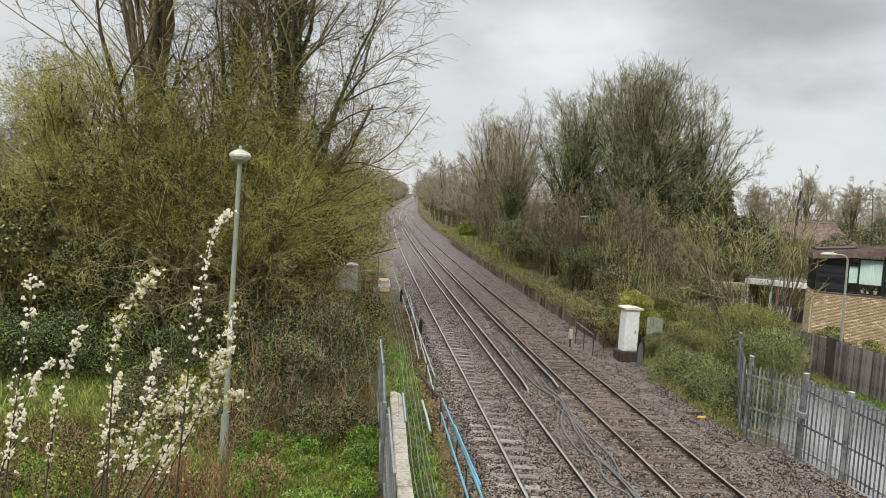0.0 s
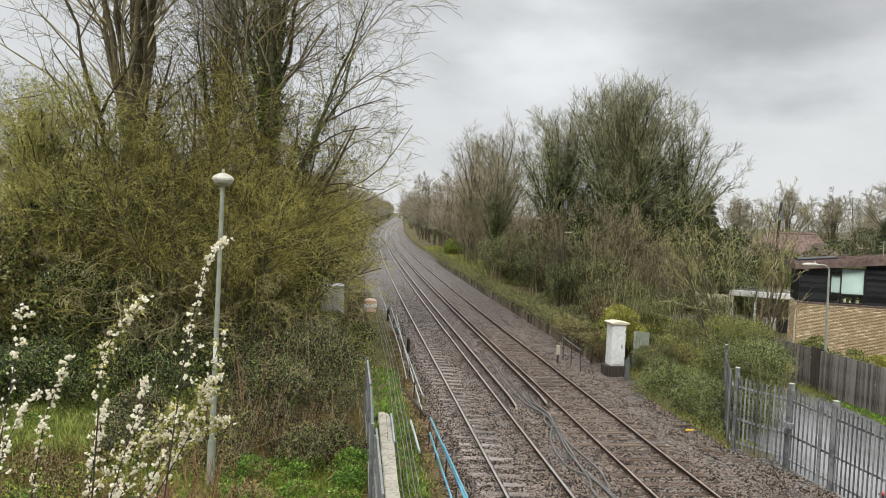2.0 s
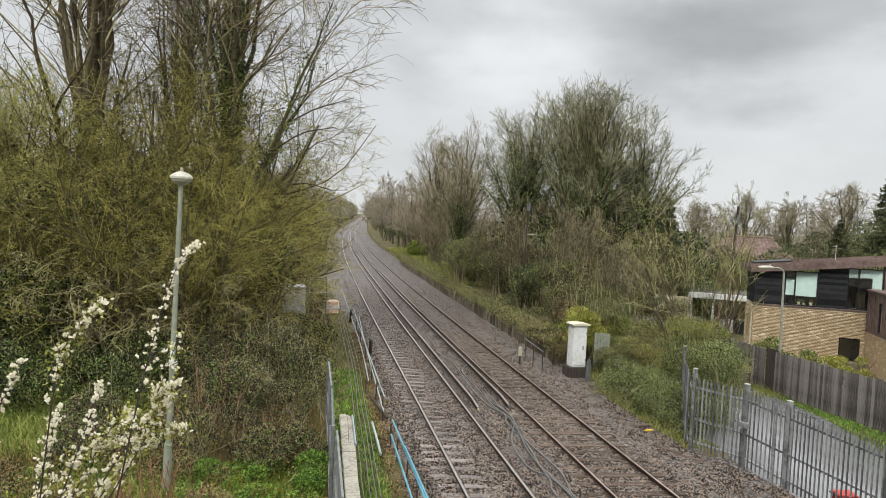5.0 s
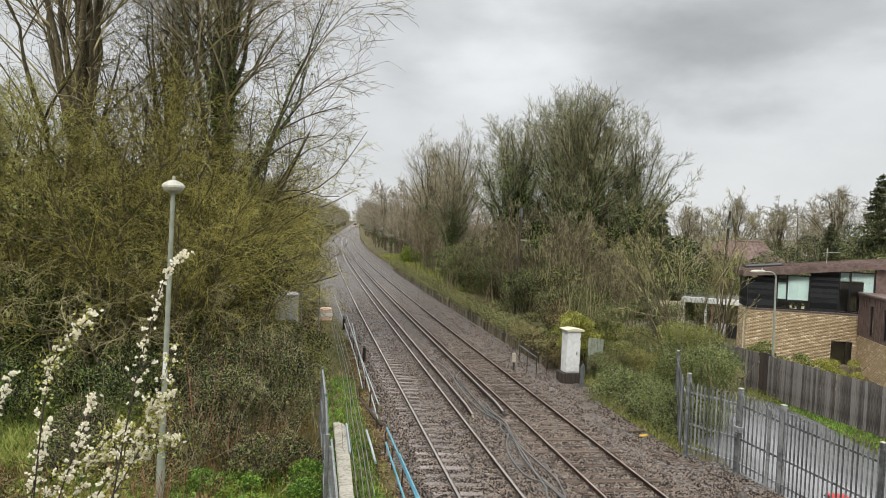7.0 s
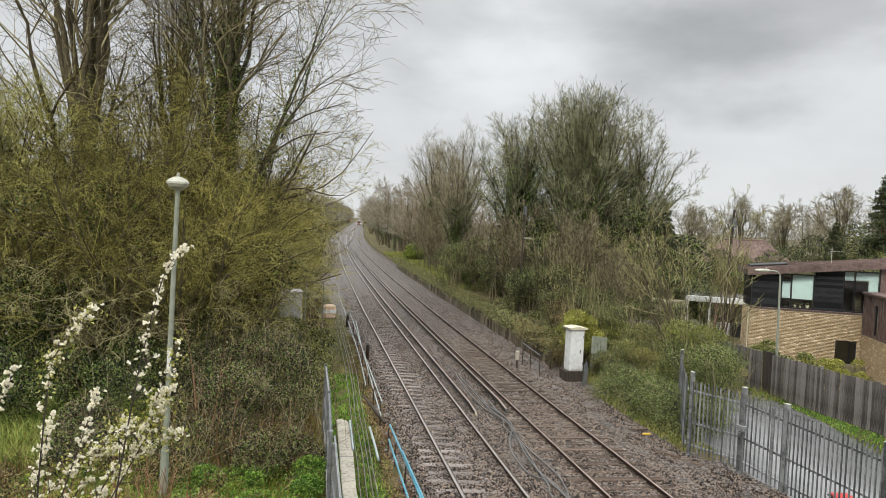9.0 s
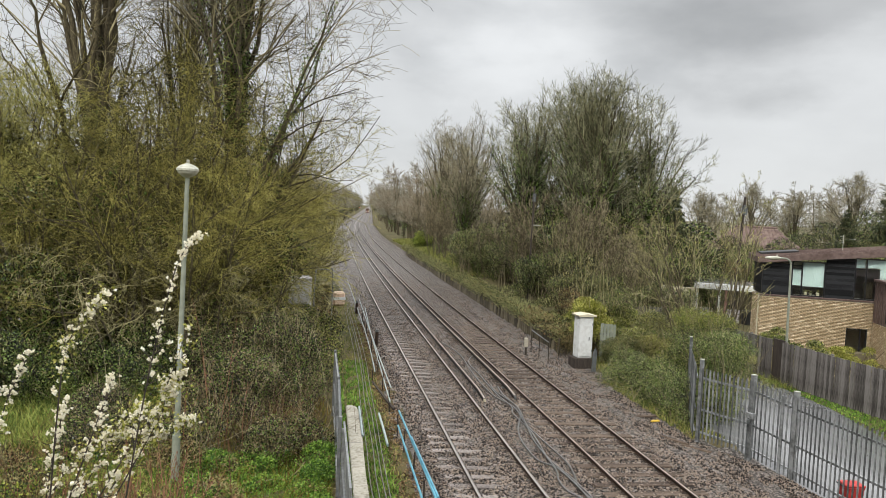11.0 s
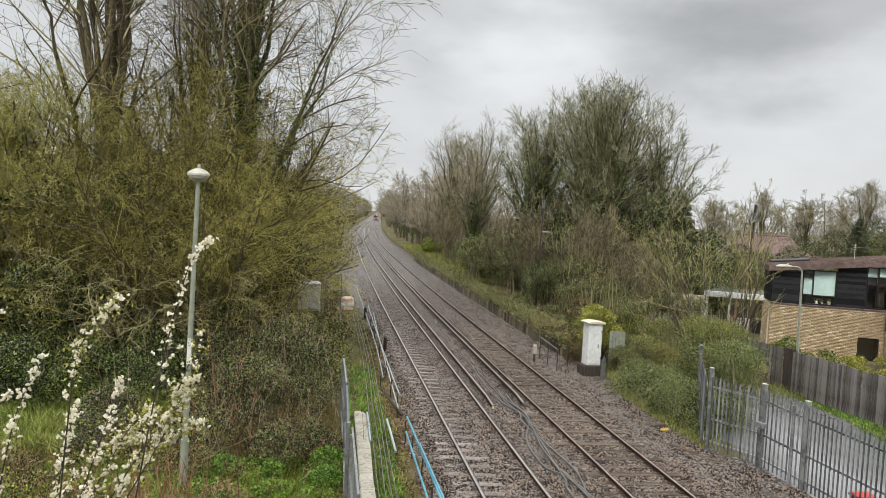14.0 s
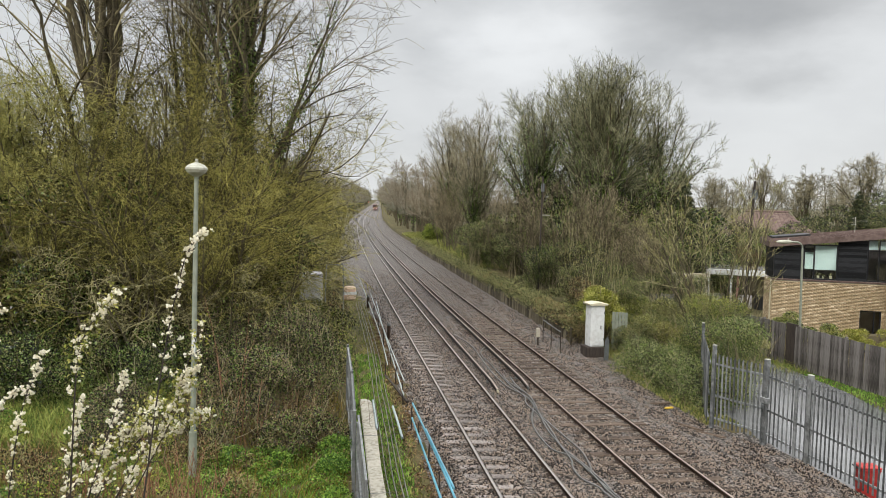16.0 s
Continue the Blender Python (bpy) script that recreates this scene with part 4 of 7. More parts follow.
bush("ivy_thicket", pose(-11.5, 23.4, -0.2), "dark glossy ivy thicket at the foot of willows", 50,
     lumps(rb, 30, (-6.5, 3.6), (-1.6, 1.6), (0.2, 1.6), (0.6, 1.15)), 44000, 0.042, "ivy", second=("bramble", 0.3))
bush("bramble_patch", pose(-7.2, 19.2, -0.25), "low tangle of bramble, fern and dead stems", 3,
     lumps(rb, 24, (-2.4, 3.6), (-1.8, 2.6), (0.0, 0.9), (0.35, 0.8), 1.1), 36000, 0.034, "bramble_brown", second=("ivy", 0.45), stems=420)
bush("leafy_patch", pose(-6.4, 15.6, -0.25), "bright green nettles and young leaves in rough grass", 4,
     lumps(rb, 30, (-6.5, 3.0), (-1.8, 2.6), (0.0, 0.3), (0.35, 0.7), 0.5), 28000, 0.036, "leaf_bright", second=("leaf_dead", 0.18))
bush("leafy_patch", pose(-13.4, 20.6, -0.25), "bright green nettles and young leaves below a dark thicket", 44, lumps(rb, 34, (-6.5, 5.0), (-4.5, 3.6), (0.0, 0.25), (0.35, 0.75), 0.5), 30000, 0.042, "leaf_bright", second=("leaf_dead", 0.22))
bush("ivy_bush", pose(9.6, 26.0, -0.4), "mounded green ivy and bramble bush behind a steel fence", 5,
     np.concatenate([lumps(rb, 16, (-1.4, 1.0), (-3.4, 2.2), (0.2, 0.9), (0.7, 1.1)), lumps(rb, 12, (-1.7, -0.6), (-4.6, 2.6), (0.0, 0.35), (0.35, 0.6)), lumps(rb, 10, (0.2, 1.6), (-3.0, 0.5), (1.2, 2.3), (0.6, 1.0)), lumps(rb, 12, (-1.4, 0.4), (0.0, 3.2), (0.2, 0.9), (0.45, 0.8))]), 56000, 0.032, "hedge_leaf", second=("ivy", 0.5), stems=160)
bush("leafy_shrub", pose(11.6, 26.6, -0.4), "tall leafy green and brown shrub behind a steel gate", 46, np.concatenate([lumps(rb, 10, (-1.5, 0.7), (-1.2, 1.5), (0.6, 1.8), (0.6, 0.9)), lumps(rb, 8, (-1.2, 0.6), (-0.8, 1.2), (1.9, 2.7), (0.45, 0.8))]), 34000, 0.03, "bramble", second=("leaf_fresh", 0.5), stems=220)
bush("yellow_shrub", pose(8.9, 32.6, -0.2), "yellow-green shrub in young leaf", 6, lumps(rb, 14, (-0.7, 1.0), (-0.5, 0.6), (0.9, 2.4), (0.35, 0.6)), 9000, 0.05, "leaf_yellow")
bush("round_bush", pose(11.4, 108, 0.6), "rounded evergreen bush on the railway bank", 7, lumps(rb, 9, (-1.3, 1.3), (-1.0, 1.0), (0.7, 2.2), (0.8, 1.3)), 9000, 0.09, "leaf_fresh")
bush("evergreen_shrub", pose(11.8, 44.0, 0.5), "olive-green evergreen shrub at the edge of the wood", 8, lumps(rb, 14, (-1.6, 1.8), (-1.5, 1.5), (0.6, 2.6), (0.7, 1.2)), 12000, 0.07, "bramble")
und = [bush("ivy_undergrowth", pose(14.5, 50, -0.1), "dark ivy-covered undergrowth beneath the trees", 9, lumps(rb, 20, (-2.5, 2.5), (-2, 2), (0.5, 3.6), (0.8, 1.4)), 15000, 0.075, "ivy", group="undergrowth", second=("bramble", 0.3))]
for x, y, a, s in ((12.2, 66, 20, 0.9), (16, 58, 45, 1.6), (20.5, 56, 200, 1.7)):
    copy_thing(und[0], pose(x, y, ground_at(x, y) - 0.1, 0, 0, a)).scale = (s, s, s)
scrub = bush("leafy_scrub", pose(12.5, 57, 0.3), "dark green and olive leafy scrub", 19, np.concatenate([lumps(rb, 20, (-2.5, 2.5), (-2, 2), (0.5, 3.0), (0.7, 1.3)), lumps(rb, 9, (-1.5, 1.5), (-1.5, 1.5), (2.8, 4.0), (0.4, 0.8))]), 24000, 0.055, "bramble", group="undergrowth", second=("ivy", 0.4), stems=110)
for x, y, a, s in ((18.5, 50.5, 90, 1.15), (22, 48, 300, 1.0), (16.6, 42.5, 140, 0.7), (11.0, 35.8, 60, 0.5), (11.6, 41.0, 200, 0.6), (12.6, 43.0, 120, 0.7), (11.4, 48.0, 40, 0.8), (9.9, 31.6, 30, 0.34), (11.2, 32.4, 170, 0.42), (14.4, 35.5, 210, 0.4), (14.6, 46.5, 250, 1.1), (10.8, 67, 20, 1.0), (14.0, 52.0, 80, 1.5), (17.5, 55.0, 160, 1.8), (11.4, 61.5, 310, 1.1), (21.0, 53.5, 10, 1.4)):
    copy_thing(scrub, pose(x, y, ground_at(x, y) - 0.1, 0, 0, a)).scale = (s, s, s)
bush("shrubbery", pose(12.2, 35.2, -0.3), "mixed leafy scrub in pale spring green", 12, lumps(rb, 12, (-2.8, -0.4), (-1.6, 1.8), (0.3, 1.7), (0.5, 0.95)), 18000, 0.04, "leaf_fresh", second=("leaf_yellow", 0.35), stems=160, group="lineside scrub")
bush("shrubbery", pose(10.9, 38.8, 0.2), "brown and olive lineside scrub beside a hedge", 13, lumps(rb, 14, (-1.2, 2.6), (-2.5, 2.5), (0.2, 1.5), (0.5, 0.9)), 17000, 0.045, "leaf_dead", second=("bramble", 0.6), stems=120, group="lineside scrub")
bush("shrubbery", pose(12.3, 33.2, -0.4), "pale olive scrub with many bare stems", 15, lumps(rb, 16, (-2.0, 1.6), (-1.0, 1.2), (0.4, 2.1), (0.45, 0.8)), 14000, 0.04, "hedge_leaf", stem_mat="twig_pale", second=("leaf_yellow", 0.3), stems=320, group="lineside scrub")
bush("shrubbery", pose(13.0, 29.4, -0.4), "olive-green leafy scrub before a board fence", 14, lumps(rb, 14, (-1.8, 1.5), (-2.0, 2.2), (0.3, 1.7), (0.5, 0.9)), 22000, 0.035, "bramble", second=("leaf_yellow", 0.4), stems=260, group="lineside scrub")
for x, y, a, s in ((-10.5, 30.0, 40, 1.2), (-14.8, 32.8, 170, 0.8), (-8.6, 32.5, 270, 0.9), (-18.5, 31, 60, 0.7), (-19, 27, 250, 1.0), (-13.0, 28.8, 20, 1.5), (-9.0, 29.8, 200, 1.45), (-16.6, 31, 100, 0.7), (-6.0, 39.5, 100, 0.55), (-5.4, 47, 10, 0.5)):
    copy_thing(scrub, pose(x, y, -0.1, 0, 0, a)).scale = (s, s, s)
for x, y, a, s in ((-9, 36, 0, 0.9), (-15, 38, 120, 1.1), (-7.5, 46, 60, 0.7), (-7.5, 53, 200, 0.8), (-8.5, 66, 20, 0.9), (-9, 80, 90, 0.9), (-9.5, 95, 200, 0.9), (-22, 34, 30, 1.2), (-9.4, 33.2, 75, 1.75), (-10.4, 36.4, 310, 1.2), (-11.8, 33.6, 140, 1.8)):
    copy_thing(und[0], pose(x, y, -0.1, 0, 0, a)).scale = (s, s, s)
bush("bramble_thicket", pose(-4.2, 40.0, -0.2), "low olive bramble along the cess", 48, lumps(rb, 22, (-1.5, 1.0), (-4.5, 16.0), (0.1, 0.5), (0.4, 0.75)), 14000, 0.055, "bramble", second=("leaf_dead", 0.3), stems=90)

# hedge on the retaining boards
rh = np.random.default_rng(23)
hy = 33.6 + 78 * rh.random(62000) ** 1.4
hu = 7.58 + np.abs(rh.normal(0, 0.75, len(hy)))
hz = 0.22 + rh.random(len(hy)) * (0.62 + 0.35 * np.sin(hy * 0.9) ** 2) * np.clip(1.3 - np.abs(hu - 8.3) * 0.8, 0.25, 1)
hp = np.stack([hu + bend(hy), hy, hz], -1)
bush("bramble_clump", pose(8.45, 33.3, -0.3), "brown and green bramble clump at the end of old boards", 49, lumps(rb, 9, (-0.5, 0.7), (-0.5, 0.6), (0.2, 0.7), (0.3, 0.5)), 7000, 0.032, "leaf_dead", second=("bramble", 0.6), stems=40)
bush("low_scrub", pose(9.9, 40.5, 0.45), "low olive scrub on the bank behind a hedge", 53, lumps(rb, 26, (-1.0, 1.6), (-6.0, 12.0), (0.0, 0.35), (0.4, 0.7), 0.7), 15000, 0.05, "hedge_leaf", second=("bramble", 0.4), stems=90)
hedge = thing("ivy_hedge", Matrix(), "low ivy hedge trailing over old boards along the track", "hedge")
dead = (hy < 41) & (rh.random(len(hy)) < 0.22) | (rh.random(len(hy)) < 0.08)
part("leaves", raw("hedge_leaves", *leaf_cards(rh, hp[~dead], np.full((~dead).sum(), 0.043)), M["hedge_leaf"]), None, hedge)
part("pale_leaves", raw("hedge_leaves", *leaf_cards(rh, hp[dead], np.full(dead.sum(), 0.043)), M["leaf_dead"]), None, hedge, "withered brown leaves")

# grass
rg = np.random.default_rng(29)


def turf(name, label, n, x, y, height, mat_, lift=0.0, width=0.012):
    px, py = rg.uniform(*x, n), rg.uniform(*y, n)
    base = np.stack([px, py, ground_z(px - bend(py), py) + lift], -1)
    return tagged(new(name, raw(name, *blades(rg, base, height, width), M[mat_])), label, "grass", kind="stuff")


turf("cess_grass", "bright grass and moss along the cable route", 4600, (-2.6, -1.7), (14, 30), 0.12, "grass", -0.01)
turf("fence_grass", "thin grass beside a concrete path", 2500, (-2.95, -2.72), (12, 32), 0.14, "grass", -0.01)
turf("lawn", "fresh green rough lawn", 16000, (-11.5, -3.2), (13, 18), 0.16, "grass")
bush("nettle_bed", pose(-4.7, 16.2, -0.25), "bed of bright green young nettles beside a steel fence", 51, lumps(rb, 26, (-2.4, 1.3), (-2.2, 2.4), (0.0, 0.3), (0.22, 0.45)), 16000, 0.04, "leaf_bright", stems=60)
bush("bramble_clump", pose(-8.0, 15.6, -0.25), "brown and green bramble and dead stems in rough grass", 52, lumps(rb, 30, (-5.0, 2.6), (-2.0, 2.0), (0.0, 0.5), (0.3, 0.65), 0.8), 22000, 0.034, "bramble", second=("leaf_dead", 0.35), stems=260)
turf("tussock_grass", "pale green tussocks of rough grass before a thicket", 11000, (-15.5, -8.6), (18.5, 26), 0.5, "grass_mid", width=0.014)
turf("tussock_grass", "pale green tussocks of rough grass beside brambles", 7000, (-9.5, -6.4), (15, 19.5), 0.4, "grass_mid", width=0.012)
turf("dry_grass", "dead straw-coloured grass among the scrub", 9000, (-15, -3.2), (14, 24), 0.4, "drygrass", width=0.008)
turf("verge_grass", "mown green grass strip before a board fence", 13000, (14.7, 16.6), (12, 36), 0.09, "grass")
turf("bank_grass", "pale grass on the railway bank", 16000, (9.0, 14), (62, 135), 0.45, "grass_dull", width=0.04)
turf("rough_grass", "rough grass among lineside scrub", 12000, (8.4, 16), (27, 40), 0.3, "grass_dull", width=0.012)
turf("field_grass", "rough green grass below the thicket", 24000, (-20, -8), (14, 25), 0.28, "grass_dull", width=0.012)
turf("verge_weeds", "grass and weeds at the foot of a bush", 2500, (7.7, 8.9), (20.6, 28), 0.16, "grass_dull")

lx, ly = rg.uniform(-1.8, -1.05, 5200), rg.uniform(14, 40, 5200)
litter = np.stack([lx, ly, ground_z(lx, ly) + 0.02], -1)
tagged(new("leaf_litter", raw("leaf_litter", *leaf_cards(rg, litter, np.full(5200, 0.042), up=2.5), M["fern_dead"])), "brown dead leaves scattered along the cess", "leaf litter", kind="stuff")

turf("cess_weeds", "dull grass and weeds along the cable route", 5200, (-2.95, -1.45), (13, 48), 0.12, "grass_dull", -0.01)


vx, vy = rg.uniform(14.9, 16.2, 130), rg.uniform(13, 30, 130)
tagged(new("verge_flowers", raw("verge_flowers", *leaf_cards(rg, np.stack([vx, vy, ground_z(vx, vy) + 0.11], -1), np.full(130, 0.03), up=2.5), M["leaf_yellow"])), "small yellow flowers in mown grass", "flowers", kind="stuff")


# ---- train ----
def train_row(t):
    y = 425 + 27.0 * (16.0 - t)
    o, z, h = line_frame(y)
    return t, pose(4.21 + o, y, z, 0, 0, h)


train = thing("train", train_row(0)[1], "distant approaching multiple-unit train with lit headlights", "train")
for i in range(4):
    y0 = i * 20.2
    bm = prism(bmesh.new(), [(-1.35, 0.9), (1.35, 0.9), (1.42, 1.9), (1.36, 2.9), (1.05, 3.5), (0.4, 3.75), (-0.4, 3.75), (-1.05, 3.5), (-1.36, 2.9), (-1.42, 1.9)], y0, y0 + 19.8)
    car = part("carriage", bm, M["train_white"], train, "pale grey carriage body")
    for s in (-1, 1):
        for k in range(7):
            part("window", boxed(s * 1.40 - 0.03, s * 1.40 + 0.03, y0 + 1.5 + k * 2.5, y0 + 3.4 + k * 2.5, 2.0, 2.8), M["frame_black"], car)
    part("underframe", boxed(-1.2, 1.2, y0 + 0.6, y0 + 19, 0.35, 0.95, bevel=0.05), M["black_plastic"], train)
    for yy in (2.2, 4.6, 15.2, 17.6):
        for s in (-0.75, 0.75):
            part("wheel", rod(bmesh.new(), (s - 0.07, y0 + yy, 0.42), (s + 0.07, y0 + yy, 0.42), 0.42, sides=14), M["steel_dark"], train)
part("front", prism(bmesh.new(), [(-1.33, 0.5), (1.33, 0.5), (1.38, 1.9), (1.3, 2.9), (1.0, 3.45), (-1.0, 3.45), (-1.3, 2.9), (-1.38, 1.9)], -0.35, 0.02), M["train_red"], train, "red cab front")
part("windscreen", boxed(-1.1, 1.1, -0.39, -0.34, 2.15, 3.0, bevel=0.02), M["frame_black"], train, "dark windscreen")
for s in (-0.95, 0.95):
    part("headlight", rod(bmesh.new(), (s, -0.45, 1.35), (s, -0.34, 1.35), 0.16, sides=12), M["headlight"], train, "lit white headlight")
part("headlight", rod(bmesh.new(), (0, -0.45, 3.22), (0, -0.34, 3.22), 0.12, sides=12), M["headlight"], train, "lit white headlight")


# ---- steel fence and gates by the track ----
PALE = bpy.data.meshes.new("pale")
bm = bmesh.new()
prism(bm, [(-0.028, -0.008), (-0.010, 0.008), (0.010, 0.008), (0.028, -0.008), (0.028, -0.004), (0.010, 0.012), (-0.010, 0.012), (-0.028, -0.004)], 0.0, 2.15, "z")
for v in bm.verts:
    if v.co.z > 2:
        v.co.z -= 1.6 * abs(v.co.x)
bm.to_mesh(PALE)
bm.free()
PALE.materials.append(M["galv"])
PALE_DARK = PALE.copy()
PALE_DARK.materials[0] = M["steel_grey"]


def panel(name, a, b, za, zb, label, posts=(True, True), post_w=0.1, height=2.35, step=0.155, gate=False, cap_mat="lamp_head", steel="galv", pale_top=0.0, group="steel palisade fence"):
    """A palisade panel or gate leaf from a to b (x, y); the ground lies at za and zb."""
    a, b = Vector(a), Vector(b)
    run = b - a
    length, turn = run.length, math.degrees(math.atan2(run.y, run.x))
    t = thing(name, pose(a.x, a.y, za, 0, 0, turn), label, "gate" if gate else "fence", group)
    slope = (zb - za) / length
    for k, on in enumerate(posts):
        if on:
            x = k * length
            bm = boxed(x - post_w / 2, x + post_w / 2, -post_w / 2, post_w / 2, slope * x - 0.25, slope * x + height + 0.08, bevel=0.008)
            p = part("post", bm, M[steel], t, "square galvanised post")
            part("post_cap", boxed(x - post_w / 2 - 0.006, x + post_w / 2 + 0.006, -post_w / 2 - 0.006, post_w / 2 + 0.006, slope * x + height + 0.081, slope * x + height + 0.1, bevel=0.006), M[cap_mat], p, "pale cap")
    for z in ((0.32, 1.0, 1.95) if gate else (0.32, 1.0, 1.95)):
        bm = boxed(0, length, -0.022, 0.022, z - 0.028, z + 0.028, bevel=0.005)
        for v in bm.verts:
            v.co.z += slope * v.co.x
        part("rail", bm, M[steel], t)
    n = int((length - 0.1) / step)
    for i in range(n):
        x = (i + 0.5) * length / n
        p = part("pale", PALE if steel == "galv" else PALE_DARK, None, t)
        p.matrix_basis = pose(x, -0.034, slope * x + 0.12 + pale_top)
    return t


GP = [(7.755, 20.4), (8.46, 18.8), (8.75, 17.3), (9.12, 14.3), (9.5, 11.4)]
left_leaf = panel("palisade_gate", GP[0], GP[1], -0.4, -0.4, "closed galvanised palisade gate leaf beside the track", gate=True, posts=(True, False), height=2.42, step=0.125)
right_leaf = panel("palisade_gate", GP[1], GP[2], -0.4, -0.5, "closed galvanised palisade gate leaf with a lock", gate=True, posts=(True, True), height=2.32, post_w=0.12, step=0.135)
lock = part("lock_box", boxed(-0.13, 0.13, -0.10, 0.06, 1.18, 1.34, bevel=0.01), M["galv"], right_leaf, "steel lock box")
part("padlock", boxed(-0.05, 0.05, -0.13, -0.10, 1.02, 1.16, bevel=0.01), M["steel_dark"], lock, "dark padlock")
part("drop_bolt", rod(bmesh.new(), (-0.06, -0.08, 0.0), (-0.06, -0.08, 1.1), 0.014), M["steel_dark"], right_leaf, "dark drop bolt")
part("stile", boxed(1.05, 1.13, -0.05, 0.03, -0.05, 2.1, bevel=0.01), M["galv"], right_leaf)
panel("palisade_fence", GP[2], GP[3], -0.5, -0.6, "galvanised palisade fence panel beside the track", posts=(False, True), height=2.32, step=0.128)
panel("palisade_fence", GP[3], GP[4], -0.6, -0.6, "galvanised palisade fence panel beside the track", posts=(False, True), height=2.32, step=0.128)
panel("palisade_fence", (9.45, 24.3), (7.70, 20.52), -0.4, -0.4, "galvanised palisade fence running into bushes", posts=(True, False), height=2.45)

# ---- driveway, board fence and bin ----
dy = np.concatenate([np.arange(6, 25, 1.0), [28, 34]])
dl = np.interp(dy, [6, 17.3, 20.4, 24.5, 34], [8.95, 8.95, 8.0, 9.6, 9.3])
dr_ = np.interp(dy, [6, 21, 28, 34], [15.0, 14.75, 15.2, 15.0])
top = -0.355 - drive_drop(dy)
dv = np.stack([np.stack([x, dy, z], -1) for x, z in ((dl, top - 0.2), (dl, top), ((dl + dr_) / 2, top + 0.03), (dr_, top), (dr_, top - 0.2))], 1)
di = np.arange(dv.shape[0] * 5).reshape(-1, 5)
dq = np.stack([di[:-1, :-1], di[1:, :-1], di[1:, 1:], di[:-1, 1:]], -1).reshape(-1, 4)[:, ::-1]
drive = tagged(part("driveway", raw("driveway", dv.reshape(-1, 3), dq, M["tarmac"]), None), "wet grey tarmac driveway", "driveway", kind="structure")

bin_ = thing("wheelie_bin", pose(9.5, 16.05, -0.95, 0, 0, 80), "red plastic wheelie bin with a closed lid", "bin")
bm = bmesh.new()
prism(bm, [(-0.22, -0.27), (0.22, -0.27), (0.22, 0.24), (-0.22, 0.24)], 0.06, 0.95, "z")
for v in bm.verts:
    k = 1.0 + 0.2 * (v.co.z - 0.06) / 0.9
    v.co.x, v.co.y = v.co.x * k, v.co.y * k
body = part("body", bm, M["red_plastic"], bin_)
part("rim", boxed(-0.29, 0.29, -0.35, 0.31, 0.93, 0.98, bevel=0.015), M["red_plastic"], body)
part("lid", boxed(-0.30, 0.30, -0.37, 0.34, 0.985, 1.05, bevel=0.025), M["red_plastic"], bin_, "faded red lid")
bin_.scale = (0.7, 0.7, 0.86)
part("handle", rod(bmesh.new(), (-0.22, 0.40, 1.0), (0.22, 0.40, 1.0), 0.02), M["black_plastic"], bin_, "black handle bar")
for s in (-0.27, 0.27):
    part("wheel", rod(bmesh.new(), (s - 0.03, 0.24, 0.1), (s + 0.03, 0.24, 0.1), 0.1, sides=14), M["black_plastic"], bin_, "black rubber wheel")

BOARD = bpy.data.meshes.new("board")
bm = boxed(-0.068, 0.068, -0.011, 0.011, 0, 1.75, bevel=0.004)
bm.to_mesh(BOARD)
bm.free()
BOARD.materials.append(M["board"])


def board_fence(a, b, za, zb, label):
    a, b = Vector(a), Vector(b)
    run = b - a
    t = thing("board_fence", pose(a.x, a.y, za, 0, 0, math.degrees(math.atan2(run.y, run.x))), label, "fence", "weathered board fence")
    slope = (zb - za) / run.length
    rr = np.random.default_rng(int(a.y * 10))
    n = int(run.length / 0.125)
    for i in range(n):
        x = (i + 0.5) * run.length / n
        p = part("board", BOARD, None, t)
        p.matrix_basis = pose(x, -0.02 - 0.014 * (i % 2) + rr.normal(0, 0.003), slope * x + rr.normal(0, 0.012), rr.normal(0, 0.4), rr.normal(0, 0.5), rr.normal(0, 1.2))
    for z in (0.3, 1.45):
        bm = boxed(0, run.length, 0.0, 0.07, z - 0.04, z + 0.04)
        for v in bm.verts:
            v.co.z += slope * v.co.x
        part("rail", bm, M["board"], t)
    for k in range(int(run.length / 2.7) + 1):
        x = min(k * 2.7, run.length)
        part("post", boxed(x - 0.05, x + 0.05, 0.07, 0.17, slope * x - 0.3, slope * x + 1.78, bevel=0.006), M["board"], t)
    return t


board_fence((15.3, 36.0), (15.72, 28.95), -0.4, -0.4, "weathered grey close-board timber fence")
board_fence((15.74, 28.3), (16.25, 21.0), -0.4, -0.42, "weathered grey close-board timber fence above a grass strip")
board_fence((16.25, 21.0), (16.7, 12.0), -0.42, -0.45, "weathered grey close-board timber fence")
bm = boxed(-0.03, 0.03, -0.36, 0.36, 0, 1.8, bevel=0.01)
dark = tagged(part("gap_board", bm, M["pole_wood"]), "dark timber panel filling the gap between fence runs", "fence post")
dark.matrix_basis = pose(15.80, 28.62, -0.4, 0, 0, 4)

# retaining boards below the hedge
wall = thing("retaining_wall", Matrix(), "low mossy retaining wall of old upright boards", "retaining wall", kind="structure")
me = bpy.data.meshes.new("board")
bm = boxed(-0.03, 0.03, -0.2, 0.2, -0.45, 0.43, bevel=0.014)
bm.to_mesh(me)
bm.free()
me.materials.append(M["board_old"])
rw = np.random.default_rng(31)
y = 33.6
for i in range(168):
    o, z, h = line_frame(y)
    b = part("board", me, None, wall)
    b.matrix_basis = pose(7.68 + o + rw.normal(0, 0.012), y, rw.normal(0, 0.03), 0, rw.normal(0, 2), h + rw.normal(0, 2))
    y += 0.425


